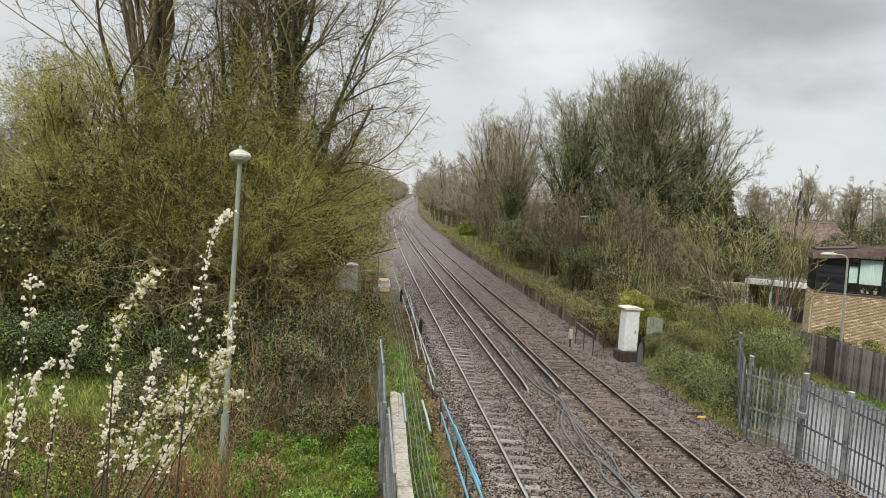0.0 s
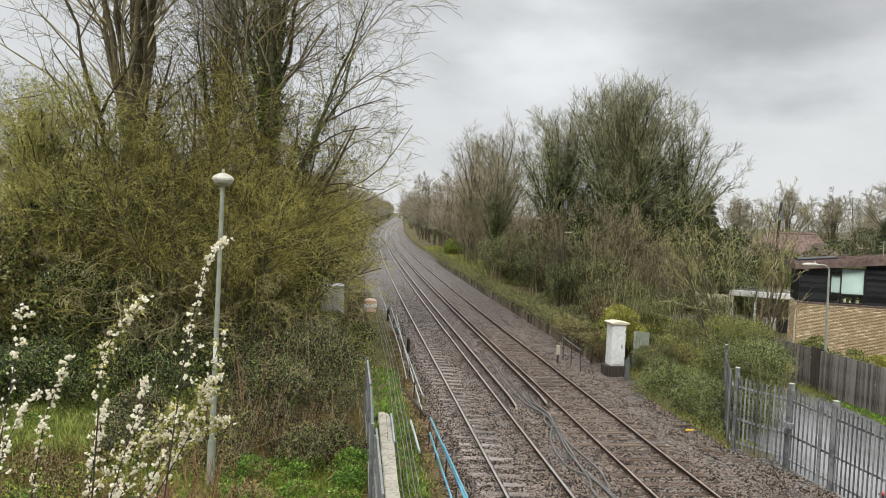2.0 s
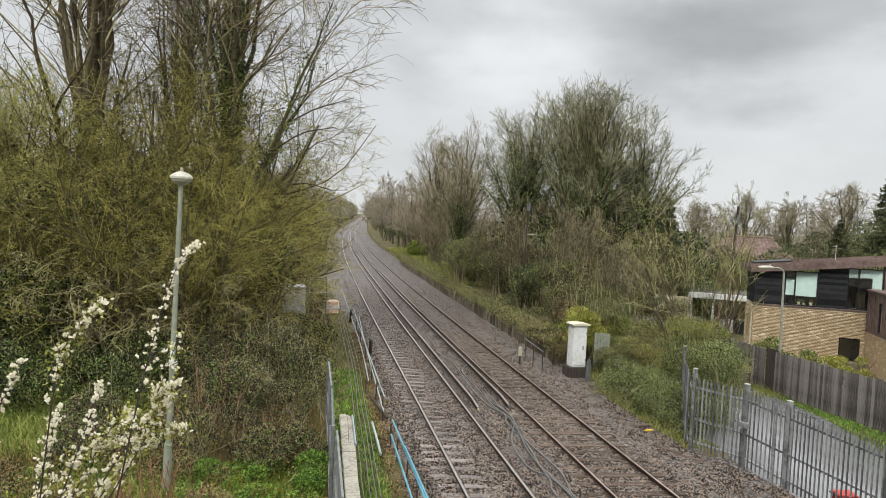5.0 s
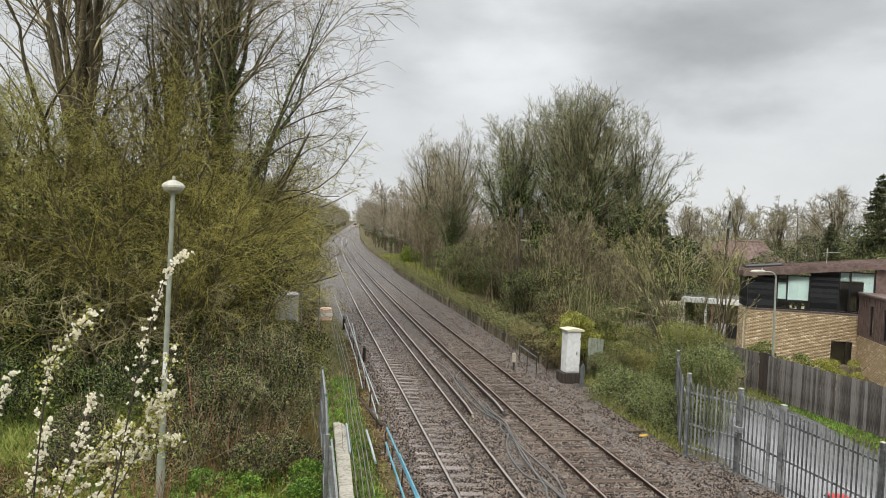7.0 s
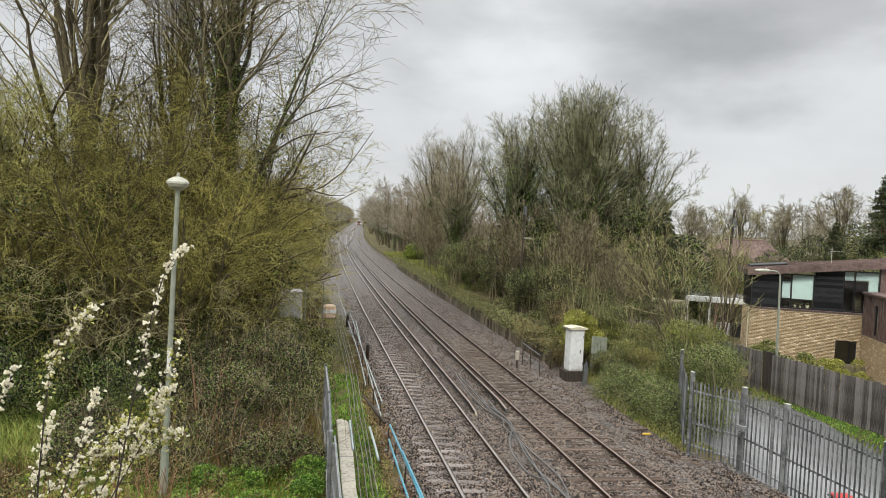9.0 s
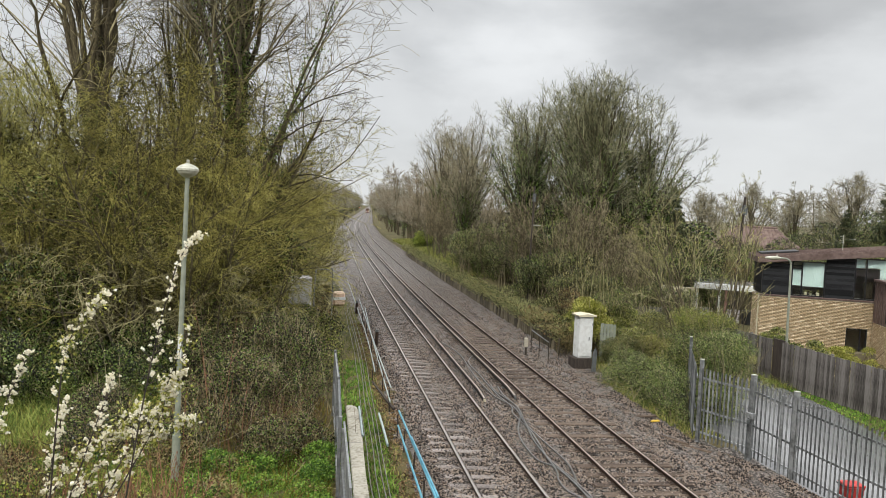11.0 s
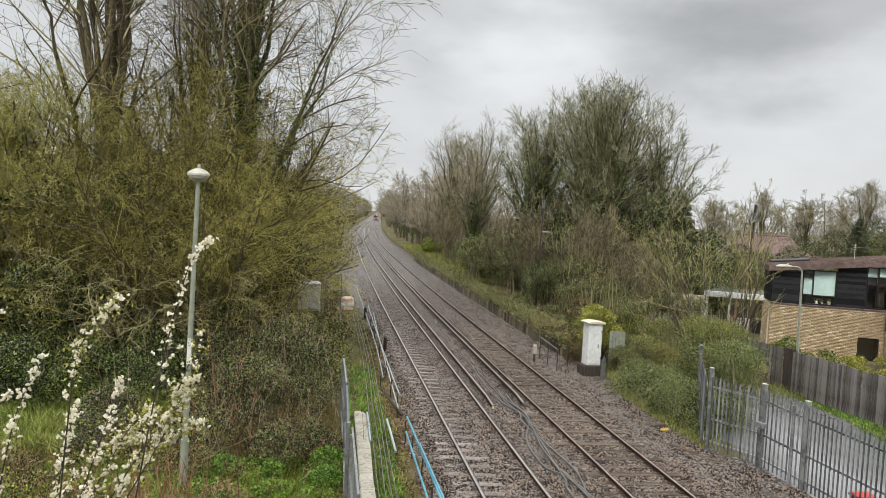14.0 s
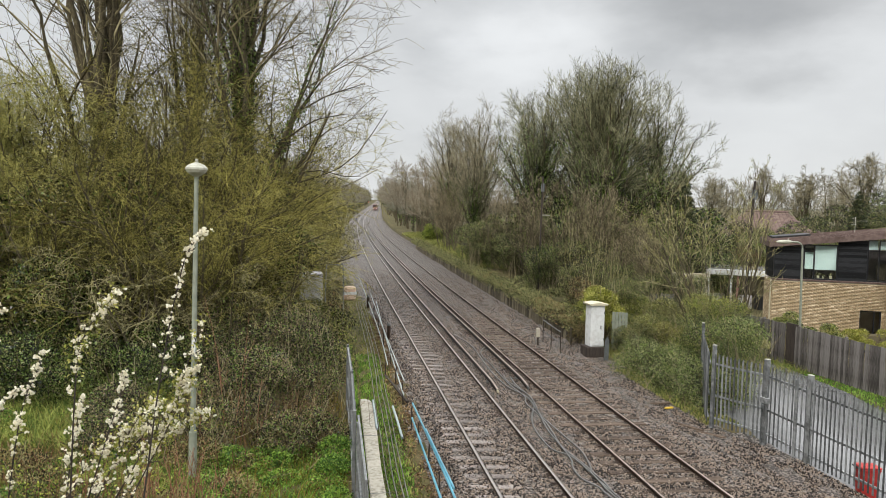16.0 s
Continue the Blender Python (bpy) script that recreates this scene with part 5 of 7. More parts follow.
# ---- lamp column beside the scrub ----
lamp = thing("street_lamp", pose(-6.55, 16.4, -0.25, 0, 0.6, 0), "slim grey-green lamp column with a pale bowl lantern", "street lamp")
part("base", rod(bmesh.new(), (0, 0, -0.1), (0, 0, 1.3), 0.085, 0.085, 14), M["lamp_paint"], lamp)
part("column", rod(bmesh.new(), (0, 0, 1.29), (0, 0, 6.85), 0.06, 0.045, 14), M["lamp_paint"], lamp)
bm = bmesh.new()
for z0, z1, r0, r1 in ((6.84, 6.88, 0.05, 0.13), (6.88, 6.93, 0.13, 0.195), (6.93, 6.985, 0.195, 0.215), (6.985, 7.03, 0.232, 0.228), (7.03, 7.08, 0.228, 0.18), (7.08, 7.12, 0.18, 0.10), (7.12, 7.14, 0.1, 0.04), (7.14, 7.22, 0.035, 0.03)):
    rod(bm, (0, 0, z0), (0, 0, z1), r0, r1, 18)
part("lantern", bm, M["lamp_head"], lamp, "pale dome lantern with a photocell")
part("label_plate", boxed(-0.04, 0.04, -0.068, -0.06, 3.0, 3.5), M["white_paint"], lamp, "pale sticker band")

# ---- relay cabinet ----
cab = thing("relay_cabinet", pose(7.86, 30.9, -0.35, 0, 0, 4), "white steel trackside relay cabinet on a dark plinth", "cabinet")
part("plinth", boxed(-0.46, 0.34, -0.36, 0.4, -0.1, 0.42, bevel=0.03), M["pole_wood"], cab, "dark mossy concrete plinth")
part("body", boxed(-0.31, 0.33, -0.3, 0.3, 0.42, 2.24, bevel=0.02), M["white_paint"], cab)
dr = part("door", boxed(-0.26, 0.28, -0.325, -0.30, 0.5, 2.16, bevel=0.008), M["white_paint"], cab, "white steel door")
part("handle", boxed(0.13, 0.17, -0.35, -0.325, 1.2, 1.36, bevel=0.006), M["steel_dark"], dr, "dark handle")
for z in (0.75, 1.9):
    part("hinge", boxed(0.27, 0.32, -0.335, -0.325, z - 0.05, z + 0.05), M["steel_dark"], dr)
bm = bmesh.new()
prism(bm, [(-0.40, 2.24), (0.42, 2.24), (0.44, 2.30), (0.0, 2.36), (-0.42, 2.30)], -0.4, 0.4)
part("roof", bm, M["cream"], cab, "weathered cream overhanging roof")


# ---- the modern house behind the board fence ----
HOUSE = pose(19.75, 36.4, -0.45, 0, 0, -22.9)
house = thing("modern_house", HOUSE, "modern buff brick house with black timber storey and brown roof", "house")
B0 = 2.95           # top of the brickwork above the house's ground


def brick_face(name, length, z0, z1, m, holes=(), seed=0, parent=house):
    """Coursed brickwork: backing wall plus proud bricks, in the plane y = 0 of m, outside towards -y."""
    rr = np.random.default_rng(seed)
    chunks = []
    cube = np.array([[0, 0, 0], [1, 0, 0], [1, 1, 0], [0, 1, 0], [0, 0, 1], [1, 0, 1], [1, 1, 1], [0, 1, 1]], float)
    quads = np.array([[0, 1, 5, 4], [4, 5, 6, 7], [3, 2, 1, 0], [1, 2, 6, 5], [0, 4, 7, 3]])
    z, row = z0, 0
    while z + 0.065 <= z1 + 0.001:
        x = -0.1125 * (row % 2)
        while x < length:
            a, b = max(x, 0), min(x + 0.215, length)
            for h in holes:
                if h[2] < z + 0.03 < h[3]:
                    if a < h[0] < b:
                        b = h[0]
                    elif a < h[1] < b:
                        a = h[1]
            if b - a > 0.03 and not any(h[0] < (a + b) / 2 < h[1] and h[2] < z + 0.03 < h[3] for h in holes):
                d = 0.012 + rr.normal(0, 0.0015)
                chunks.append((cube * (b - a, d, 0.065) + (a, -d, z), quads))
            x += 0.225
        z += 0.075
        row += 1
    me = raw("brickwork", *joined(chunks), M["brick"])
    ob = part("brickwork", me, None, parent, "buff bricks in pale mortar")
    ob.matrix_basis = m
    ob["kind"] = "stuff"
    return ob


def wall_with_holes(length, z0, z1, thick, holes):
    """A wall slab with rectangular openings, cut into boxes."""
    bm = bmesh.new()
    xs = sorted({0.0, length, *[h[0] for h in holes], *[h[1] for h in holes]})
    for a, b in zip(xs[:-1], xs[1:]):
        cuts = sorted([(h[2], h[3]) for h in holes if h[0] <= a + 1e-6 and h[1] >= b - 1e-6])
        z = z0
        for c0, c1 in cuts + [(z1, z1)]:
            if c0 - z > 1e-4:
                box(bm, a, b, 0, thick, z, c0)
            z = max(z, c1)
    return bm


FRONT = 7.6
gw = (4.28, 5.30, 0.28, 1.53)
part("wall", wall_with_holes(FRONT, -0.4, B0, 0.3, [gw]), M["mortar"], house, "mortar backing of the brick front wall")
brick_face("front", 5.5, -0.1, B0 - 0.01, Matrix(), [gw], 1)
side_m = pose(0, 2.6, 0, 0, 0, -90)
sw = part("wall", boxed(0.0, 0.3, 0.3, 2.6, -0.4, B0), M["mortar"], house)
brick_face("side", 2.6, -0.1, B0 - 0.01, side_m, (), 2)
part("wall", boxed(0.3, FRONT, 2.3, 2.6, -0.4, B0 + 1.8), M["mortar"], house)
part("wall", boxed(FRONT - 0.3, FRONT, 0.3, 2.3, -0.4, B0 + 1.9), M["brown_metal"], house, "brown metal end wall")
part("floor_slab", boxed(0.3, FRONT - 0.3, 0.3, 2.3, B0 - 0.25, B0), M["inside"], house)
part("sill_band", boxed(-0.05, FRONT, -0.06, 0.3, B0 + 0.001, B0 + 0.09, bevel=0.01), M["brown_metal"], house, "dark brown sill flashing")


def eave(x):
    return 4.74 + 0.107 * x


# upper storey
for x0, x1 in ((0.02, 1.46), (3.13, 4.49)):
    z = B0 + 0.1
    part("cladding_backing", boxed(x0, x1, 0.03, 0.2, B0 + 0.09, eave(x0) - 0.02), M["frame_black"], house)
    while z + 0.14 < eave(x0) + 0.1:
        bm = prism(bmesh.new(), [(0.03, z), (-0.005, z), (0.012, z + 0.15), (0.03, z + 0.15)], x0, x1, "x")
        part("cladding_board", bm, M["black_clad"], house)
        z += 0.152
z = B0 + 0.1
part("cladding_backing", boxed(0.03, 0.2, 0.2, 2.5, B0 + 0.09, eave(0) - 0.02), M["frame_black"], house)
while z + 0.14 < eave(0) + 0.05:
    bm = prism(bmesh.new(), [(0.03, z), (-0.005, z), (0.012, z + 0.15), (0.03, z + 0.15)], 0.21, 2.5, "y")
    part("cladding_board", bm, M["black_clad"], house)
    z += 0.152


def window_unit(parent, x0, x1, z0, z1, splits, transoms=(), y=0.06, w=0.055):
    """A black-framed window in the plane y: frame bars, panes."""
    win = part("window", boxed(x0, x1, y - 0.04, y + 0.04, z0, z0 + w), M["frame_black"], parent, "black-framed window")
    bars = [(x0, x0 + w, z0 + w, z1 - w), (x1 - w, x1, z0 + w, z1 - w)] + [(s - w / 2, s + w / 2, z0 + w, z1 - w) for s in splits]
    part("head", boxed(x0, x1, y - 0.04, y + 0.04, z1 - w, z1), M["frame_black"], win)
    for a, b, c, d in bars:
        part("frame", boxed(a, b, y - 0.04, y + 0.04, c, d), M["frame_black"], win)
    edges = [x0 + w] + [e for s in splits for e in (s - w / 2, s + w / 2)] + [x1 - w]
    for a, b in zip(edges[::2], edges[1::2]):
        p = part("pane", boxed(a, b, y - 0.004, y + 0.004, z0 + w, z1 - w), M["glass"], win)
        p.visible_shadow = False
    for a, b, zt in transoms:
        part("transom", boxed(a, b, y - 0.045, y + 0.045, zt - w / 2, zt + w / 2), M["frame_black"], win)
    return win


W0 = B0 + 0.1
win_a = window_unit(house, 1.47, 3.12, W0, eave(1.47), [1.98], [(1.5, 1.96, eave(1.47) - 0.38)])
win_b = window_unit(house, 4.50, 6.25, W0, eave(4.5), [5.06], [(4.55, 5.04, eave(4.5) - 0.55)])
win_c = window_unit(house, gw[0], gw[1], gw[2], gw[3], [4.98], y=0.1)
for x0, x1, z0, z1 in ((2.04, 3.06, W0 + 0.52, eave(1.5) - 0.06), (1.53, 1.95, W0 + 0.55, eave(1.5) - 0.42), (5.1, 6.18, eave(4.5) - 0.48, eave(4.5) - 0.06), (5.72, 6.18, W0 + 0.08, eave(4.5) - 0.5), (4.56, 5.0, eave(4.5) - 0.5, eave(4.5) - 0.06)):
    part("blind", boxed(x0, x1, 0.13, 0.135, z0, z1), M["blind"], house, "pale drawn roller blind")
for x, s in ((2.25, 0.07), (2.5, 0.055), (2.85, 0.08)):
    po = part("plant_pot", rod(bmesh.new(), (x, 0.22, W0 + 0.06), (x, 0.22, W0 + 0.06 + 2 * s), s * 0.8, s, 10), M["cream"], house, "small plant pot on the sill")
    part("plant", raw("plant", *leaf_cards(rb, np.array([x, 0.22, W0 + 0.12 + 2 * s]) + rb.normal(0, 0.05, (60, 3)), np.full(60, 0.035)), M["bramble"]), None, po)
part("window_board", boxed(1.47, 6.25, 0.11, 0.35, W0 - 0.0, W0 + 0.05), M["inside"], house)
part("room_wall", boxed(0.3, FRONT - 0.3, 2.1, 2.2, B0, 4.6), M["inside"], house)
part("room_wall", boxed(3.6, 3.7, 0.36, 2.1, B0, 4.6), M["inside"], house)
part("chair_back", boxed(5.3, 5.75, 1.2, 1.28, W0, W0 + 0.9, bevel=0.03), M["board_old"], house, "dark chair near the window")
part("upright", boxed(6.25, FRONT, 0.0, 0.25, B0 + 0.09, eave(6.2)), M["brown_metal"], house, "brown metal corner panel")

part("downpipe", rod(bmesh.new(), (-0.06, 0.2, -0.3), (-0.06, 0.2, 2.9), 0.04, 0.04, 10), M["cream"], house, "pale plastic downpipe")

# roof: mono-pitch slab with standing seams
bm = bmesh.new()
c = [(-0.3, -0.35), (FRONT + 0.3, -0.35), (FRONT + 0.3, 2.9), (-0.3, 2.9)]
lo = [bm.verts.new((x, y, eave(x) + 0.02 + 0.03 * y)) for x, y in c]
hi = [bm.verts.new((x, y, eave(x) + 0.30 + 0.03 * (y + 0.35))) for x, y in c]
bm.faces.new(lo[::-1])
bm.faces.new(hi)
for i in range(4):
    bm.faces.new((lo[i], lo[(i + 1) % 4], hi[(i + 1) % 4], hi[i]))
roof = part("roof", bm, M["brown_metal"], house, "brown standing-seam metal roof")
for i in range(12):
    y = -0.3 + i * 0.285
    bm = boxed(-0.31, FRONT + 0.31, y - 0.014, y + 0.014, -0.01, 0.035)
    for v in bm.verts:
        v.co.z += eave(v.co.x) + 0.30 + 0.03 * (y + 0.35)
    part("seam", bm, M["brown_metal"], roof)
bm = boxed(0.1, 2.0, 1.2, 2.3, 0.0, 0.1, bevel=0.02)
for v in bm.verts:
    v.co.z += eave(v.co.x) + 0.33 + 0.03 * v.co.y
part("rooflight", bm, M["black_plastic"], house, "flat dark rooflight panel")
bm = bmesh.new()
rod(bm, (2.6, 2.3, 5.1), (2.6, 2.3, 5.5), 0.06, 0.06, 10)
rod(bm, (2.6, 2.3, 5.5), (2.6, 2.3, 5.58), 0.09, 0.06, 10)
part("flue", bm, M["brown_metal"], house, "small roof flue")
aer = thing("tv_aerial", HOUSE @ pose(4.25, 1.6, 5.68, 0, 0, -8), "thin grey rooftop television aerial", "aerial")
part("mast", rod(bmesh.new(), (0, 0, -0.3), (0, 0, 1.15), 0.022), M["lamp_head"], aer)
part("boom", rod(bmesh.new(), (-0.15, 0, 0.8), (1.0, 0, 0.83), 0.015), M["lamp_head"], aer)
for i in range(8):
    part("element", rod(bmesh.new(), (-0.1 + 0.14 * i, -0.16, 0.81), (-0.1 + 0.14 * i, 0.16, 0.81), 0.009, sides=6), M["lamp_head"], aer)
for z in (0.5, 0.65, 1.0):
    part("element", rod(bmesh.new(), (-0.3, 0, z), (0.12, 0, z), 0.011, sides=6), M["lamp_head"], aer)

aer.scale = (0.62, 0.62, 0.62)

# wing of the house towards the drive
WX = 5.52
wing = thing("house_wing", HOUSE, "lower house wing with brown metal cladding over pale brick", "house")
part("wall", boxed(WX, WX + 0.3, -7.0, -0.02, -0.4, 1.95), M["mortar"], wing)
brick_face("wing_side", 7.0, -0.1, 1.94, pose(WX, -0.02, 0, 0, 0, -90), (), 4, wing)
ww = ((-2.3, -1.75), (-4.6, -3.7))
ys_ = [-0.02, ww[0][1], ww[0][0], ww[1][1], ww[1][0], -7.0]
for a, b in zip(ys_[::2], ys_[1::2]):
    part("upper_wall", boxed(WX - 0.02, WX + 0.25, b, a, 1.955, 4.05), M["brown_metal"], wing, "brown metal cladding")
    n = max(1, int((a - b) / 0.33))
    for i in range(n):
        y = a - (i + 0.5) * (a - b) / n
        part("seam", boxed(WX - 0.055, WX - 0.021, y - 0.012, y + 0.012, 1.96, 4.0), M["brown_metal"], wing)
for b, a in ww:
    part("upper_wall", boxed(WX - 0.02, WX + 0.25, b, a, 1.955, 2.1), M["brown_metal"], wing)
    part("upper_wall", boxed(WX - 0.02, WX + 0.25, b, a, 3.62, 4.05), M["brown_metal"], wing)
    wv = part("window", boxed(WX + 0.02, WX + 0.1, b, a, 2.1, 2.16), M["frame_black"], wing, "tall narrow window")
    part("frame", boxed(WX + 0.02, WX + 0.1, b, b + 0.06, 2.16, 3.62), M["frame_black"], wv)
    part("frame", boxed(WX + 0.02, WX + 0.1, a - 0.06, a, 2.16, 3.62), M["frame_black"], wv)
    part("pane", boxed(WX + 0.05, WX + 0.06, b + 0.06, a - 0.06, 2.16, 3.62), M["glass"], wv).visible_shadow = False
    part("blind", boxed(WX + 0.14, WX + 0.145, b, a, 2.3, 3.62), M["blind"], wing, "pale blind")
part("end_wall", boxed(WX + 0.3, WX + 6, -7.0, -6.7, -0.4, 4.05), M["mortar"], wing)
part("end_wall", boxed(WX + 5.7, WX + 6, -6.7, 0, -0.4, 4.05), M["mortar"], wing)
part("roof", boxed(WX - 0.12, WX + 6.1, -7.1, -0.03, 4.055, 4.2, bevel=0.03), M["brown_metal"], wing, "flat brown metal roof")
part("bench", boxed(WX - 1.3, WX - 0.1, -1.2, -0.5, 0.0, 0.42, bevel=0.03), M["board_old"], wing, "dark garden box against the wall")

bush("garden_shrub", pose(17.9, 31.8, -0.4), "garden shrubs in young yellow-green leaf behind a fence", 41, lumps(rb, 12, (-1.0, 1.2), (-2.5, 3.5), (0.6, 1.35), (0.3, 0.5)), 8000, 0.045, "hedge_leaf", second=("leaf_fresh", 0.3), group="garden shrubs")
bush("garden_shrub", pose(20.9, 30.6, -0.4), "yellow-green garden shrub by a window", 42, lumps(rb, 9, (-0.8, 1.0), (-1.0, 1.4), (0.4, 1.0), (0.22, 0.4)), 3500, 0.045, "leaf_yellow", group="garden shrubs")
bush("climber", pose(19.3, 37.6, -0.4), "bare brown climber on a house corner", 43, lumps(rb, 7, (-0.3, 0.3), (-0.2, 1.2), (3.0, 5.0), (0.3, 0.55)), 900, 0.03, "leaf_dead", stems=10, category="climbing plant")

# ---- street lamp and poles ----
l2 = thing("street_lamp", pose(16.35, 28.9, -0.4, 0, -1.0, -8), "slim grey-green street lamp with a curved arm", "street lamp")
part("column", rod(bmesh.new(), (0, 0, -0.2), (0, 0, 5.0), 0.065, 0.04, 12), M["lamp_paint"], l2)
arc = np.array([[(-0.28 + 0.28 * math.cos(a), 0, 5.0 + 0.26 * math.sin(a)) for a in np.linspace(0, math.pi / 2, 8)] + [(-0.5, 0, 5.265)]])
part("arm", raw("arm", *sleeve(arc, np.full(arc.shape[:2], 0.036), 8), M["lamp_paint"]), None, l2, smooth=True)
bm = bmesh.new()
bmesh.ops.create_uvsphere(bm, u_segments=14, v_segments=8, radius=1.0, matrix=Matrix.Translation((-0.78, 0, 5.27)) @ Matrix.Diagonal((0.36, 0.12, 0.085, 1)))
part("lantern", bm, M["lamp_head"], l2, "pale elongated lantern", smooth=True)
part("photocell", rod(bmesh.new(), (-0.62, 0, 5.33), (-0.62, 0, 5.41), 0.035, 0.03, 10), M["lamp_head"], l2)

p1 = thing("telegraph_pole", pose(19.75, 39.1, -0.4, 0, 2.4, 0), "dark tarred wooden telegraph pole", "telegraph pole", group="telegraph poles")
part("pole", rod(bmesh.new(), (0, 0, -0.3), (0, 0, 8.25), 0.09, 0.07, 12), M["pole_wood"], p1)
part("bracket", boxed(-0.06, 0.16, -0.16, 0.16, 7.2, 7.75, bevel=0.03), M["steel_dark"], p1, "dark wire bracket")
for i in range(6):
    part("step", rod(bmesh.new(), (-0.22 if i % 2 else 0.0, 0, 3.0 + 0.4 * i), (0.0 if i % 2 else 0.22, 0, 3.0 + 0.4 * i), 0.012, sides=6), M["steel_dark"], p1)
p2 = copy_thing(p1, pose(10.0, 47.6, -0.1, 0, 1.5, 40))
p2.scale = (0.65, 0.65, 1.0)
tagged(p2, "dark tarred wooden pole among bare trees")
arm = thing("street_lamp", pose(10.65, 49.6, 0.0), "small pale street lamp among the trees", "street lamp")
part("column", rod(bmesh.new(), (0, 0, 0), (0, 0, 5.5), 0.05, 0.04, 10), M["pole_wood"], arm)
part("lantern", boxed(-0.05, 0.6, -0.08, 0.08, 5.5, 5.56, bevel=0.02), M["lamp_head"], arm, "pale lantern")

# ---- garage and tiled house ----
gar = thing("garage", pose(20.0, 46.4, -0.4, 0, 0, -27), "open white-fronted garage with a flat roof and cream side wall", "garage")
part("side_wall", boxed(-1.1, 1.15, 0.0, 0.25, 0, 2.3), M["cream"], gar, "cream rendered wall")
part("back_wall", boxed(1.2, 5.2, 4.5, 4.7, 0, 2.3), M["board_old"], gar)
part("side_wall", boxed(1.2, 1.4, 0.0, 4.5, 0, 2.3), M["cream"], gar)
part("fascia", boxed(1.1, 5.3, -0.2, -0.02, 2.31, 2.68, bevel=0.02), M["white_paint"], gar, "white roof fascia")
part("roof", boxed(1.1, 5.35, 0.0, 4.9, 2.5, 2.62), M["tarmac"], gar, "grey felt flat roof")
for x in (1.28, 2.7, 3.1, 5.2):
    part("post", boxed(x - 0.07, x + 0.07, -0.12, 0.0, 0, 2.31), M["white_paint"] if x != 3.1 else M["train_red"], gar, "painted post")

for nm, lab, cat, x, y, mt in (("freezer", "white chest freezer stored in an open garage", "appliance", 1.9, 1.2, "white_paint"), ("storage_crate", "grey plastic storage crate in an open garage", "crate", 3.6, 0.9, "grey_panel"), ("water_butt", "black plastic barrel in an open garage", "barrel", 4.5, 0.7, "black_plastic")):
    g = thing(nm, gar.matrix_basis @ pose(x, y, 0, 0, 0, 12 * x), lab, cat)
    if cat == "barrel":
        part("body", rod(bmesh.new(), (0, 0, 0), (0, 0, 0.95), 0.3, 0.33, 16), M[mt], g)
        part("lid", rod(bmesh.new(), (0, 0, 0.951), (0, 0, 0.99), 0.34, 0.33, 16), M[mt], g)
    else:
        part("body", boxed(-0.4, 0.4, -0.3, 0.3, 0.0, 0.85, bevel=0.03), M[mt], g)
        part("lid", boxed(-0.41, 0.41, -0.31, 0.31, 0.851, 0.93, bevel=0.02), M[mt], g)

cott = thing("tiled_house", pose(33.0, 66.0, -0.3, 0, 0, -32), "bungalow with a red clay tile hipped roof behind trees", "house")
part("wall", boxed(-0.2, 8.2, 0.3, 6.5, 0, 4.3), M["cream"], cott)
bm = bmesh.new()
e4 = [bm.verts.new(p) for p in ((-0.6, -0.2, 4.1), (8.6, -0.2, 4.1), (8.6, 7.0, 4.1), (-0.6, 7.0, 4.1))]
r2 = [bm.verts.new(p) for p in ((2.2, 3.4, 6.4), (5.8, 3.4, 6.4))]
for f_ in ((e4[0], e4[1], r2[1], r2[0]), (e4[1], e4[2], r2[1]), (e4[2], e4[3], r2[0], r2[1]), (e4[3], e4[0], r2[0]), e4[::-1]):
    bm.faces.new(f_)
rf = part("roof", bm, M["tile_red"], cott, "red clay tile roof")
tiles = []
cube = np.array([[0, 0, 0], [1, 0, 0], [1, 1, 0], [0, 1, 0], [0, 0, 1], [1, 0, 1], [1, 1, 1], [0, 1, 1]], float)
quads = np.array([[0, 1, 5, 4], [4, 5, 6, 7], [1, 2, 6, 5], [0, 4, 7, 3]])
for i in range(22):
    k = i / 22
    y, z = -0.2 + 3.6 * k, 4.1 + 2.3 * k
    x = -0.6 + 2.8 * k + 0.17 * (i % 2)
    while x < 8.6 - 2.8 * k - 0.3:
        v = cube * (0.32, 0.19, 0.03) + (x, y, z + 0.012)
        v[:, 2] += (v[:, 1] - y) * 2.3 / 3.6 - 0.02 * (v[:, 1] > y + 0.1)
        tiles.append((v, quads))
        x += 0.335
tl = part("tile_course", raw("tiles", *joined(tiles), M["tile_red"]), None, rf)
tl["kind"] = "stuff"
part("ridge", rod(bmesh.new(), (2.1, 3.4, 6.42), (5.9, 3.4, 6.42), 0.12, sides=8), M["tile_red"], cott, "clay ridge tiles")

# slate-roofed house far behind the scrub
oldh = thing("slate_house", pose(-33.5, 66, 0, 0, 0, 20), "house with a grey slate gable roof behind trees", "house")
part("wall", boxed(-4, 4, 0, 7, 0, 6.2), M["mortar"], oldh)
part("roof", prism(bmesh.new(), [(-0.4, 6.0), (3.5, 9.8), (7.4, 6.0)], -4.3, 4.3, "x"), M["steel_dark"], oldh, "grey slate roof")

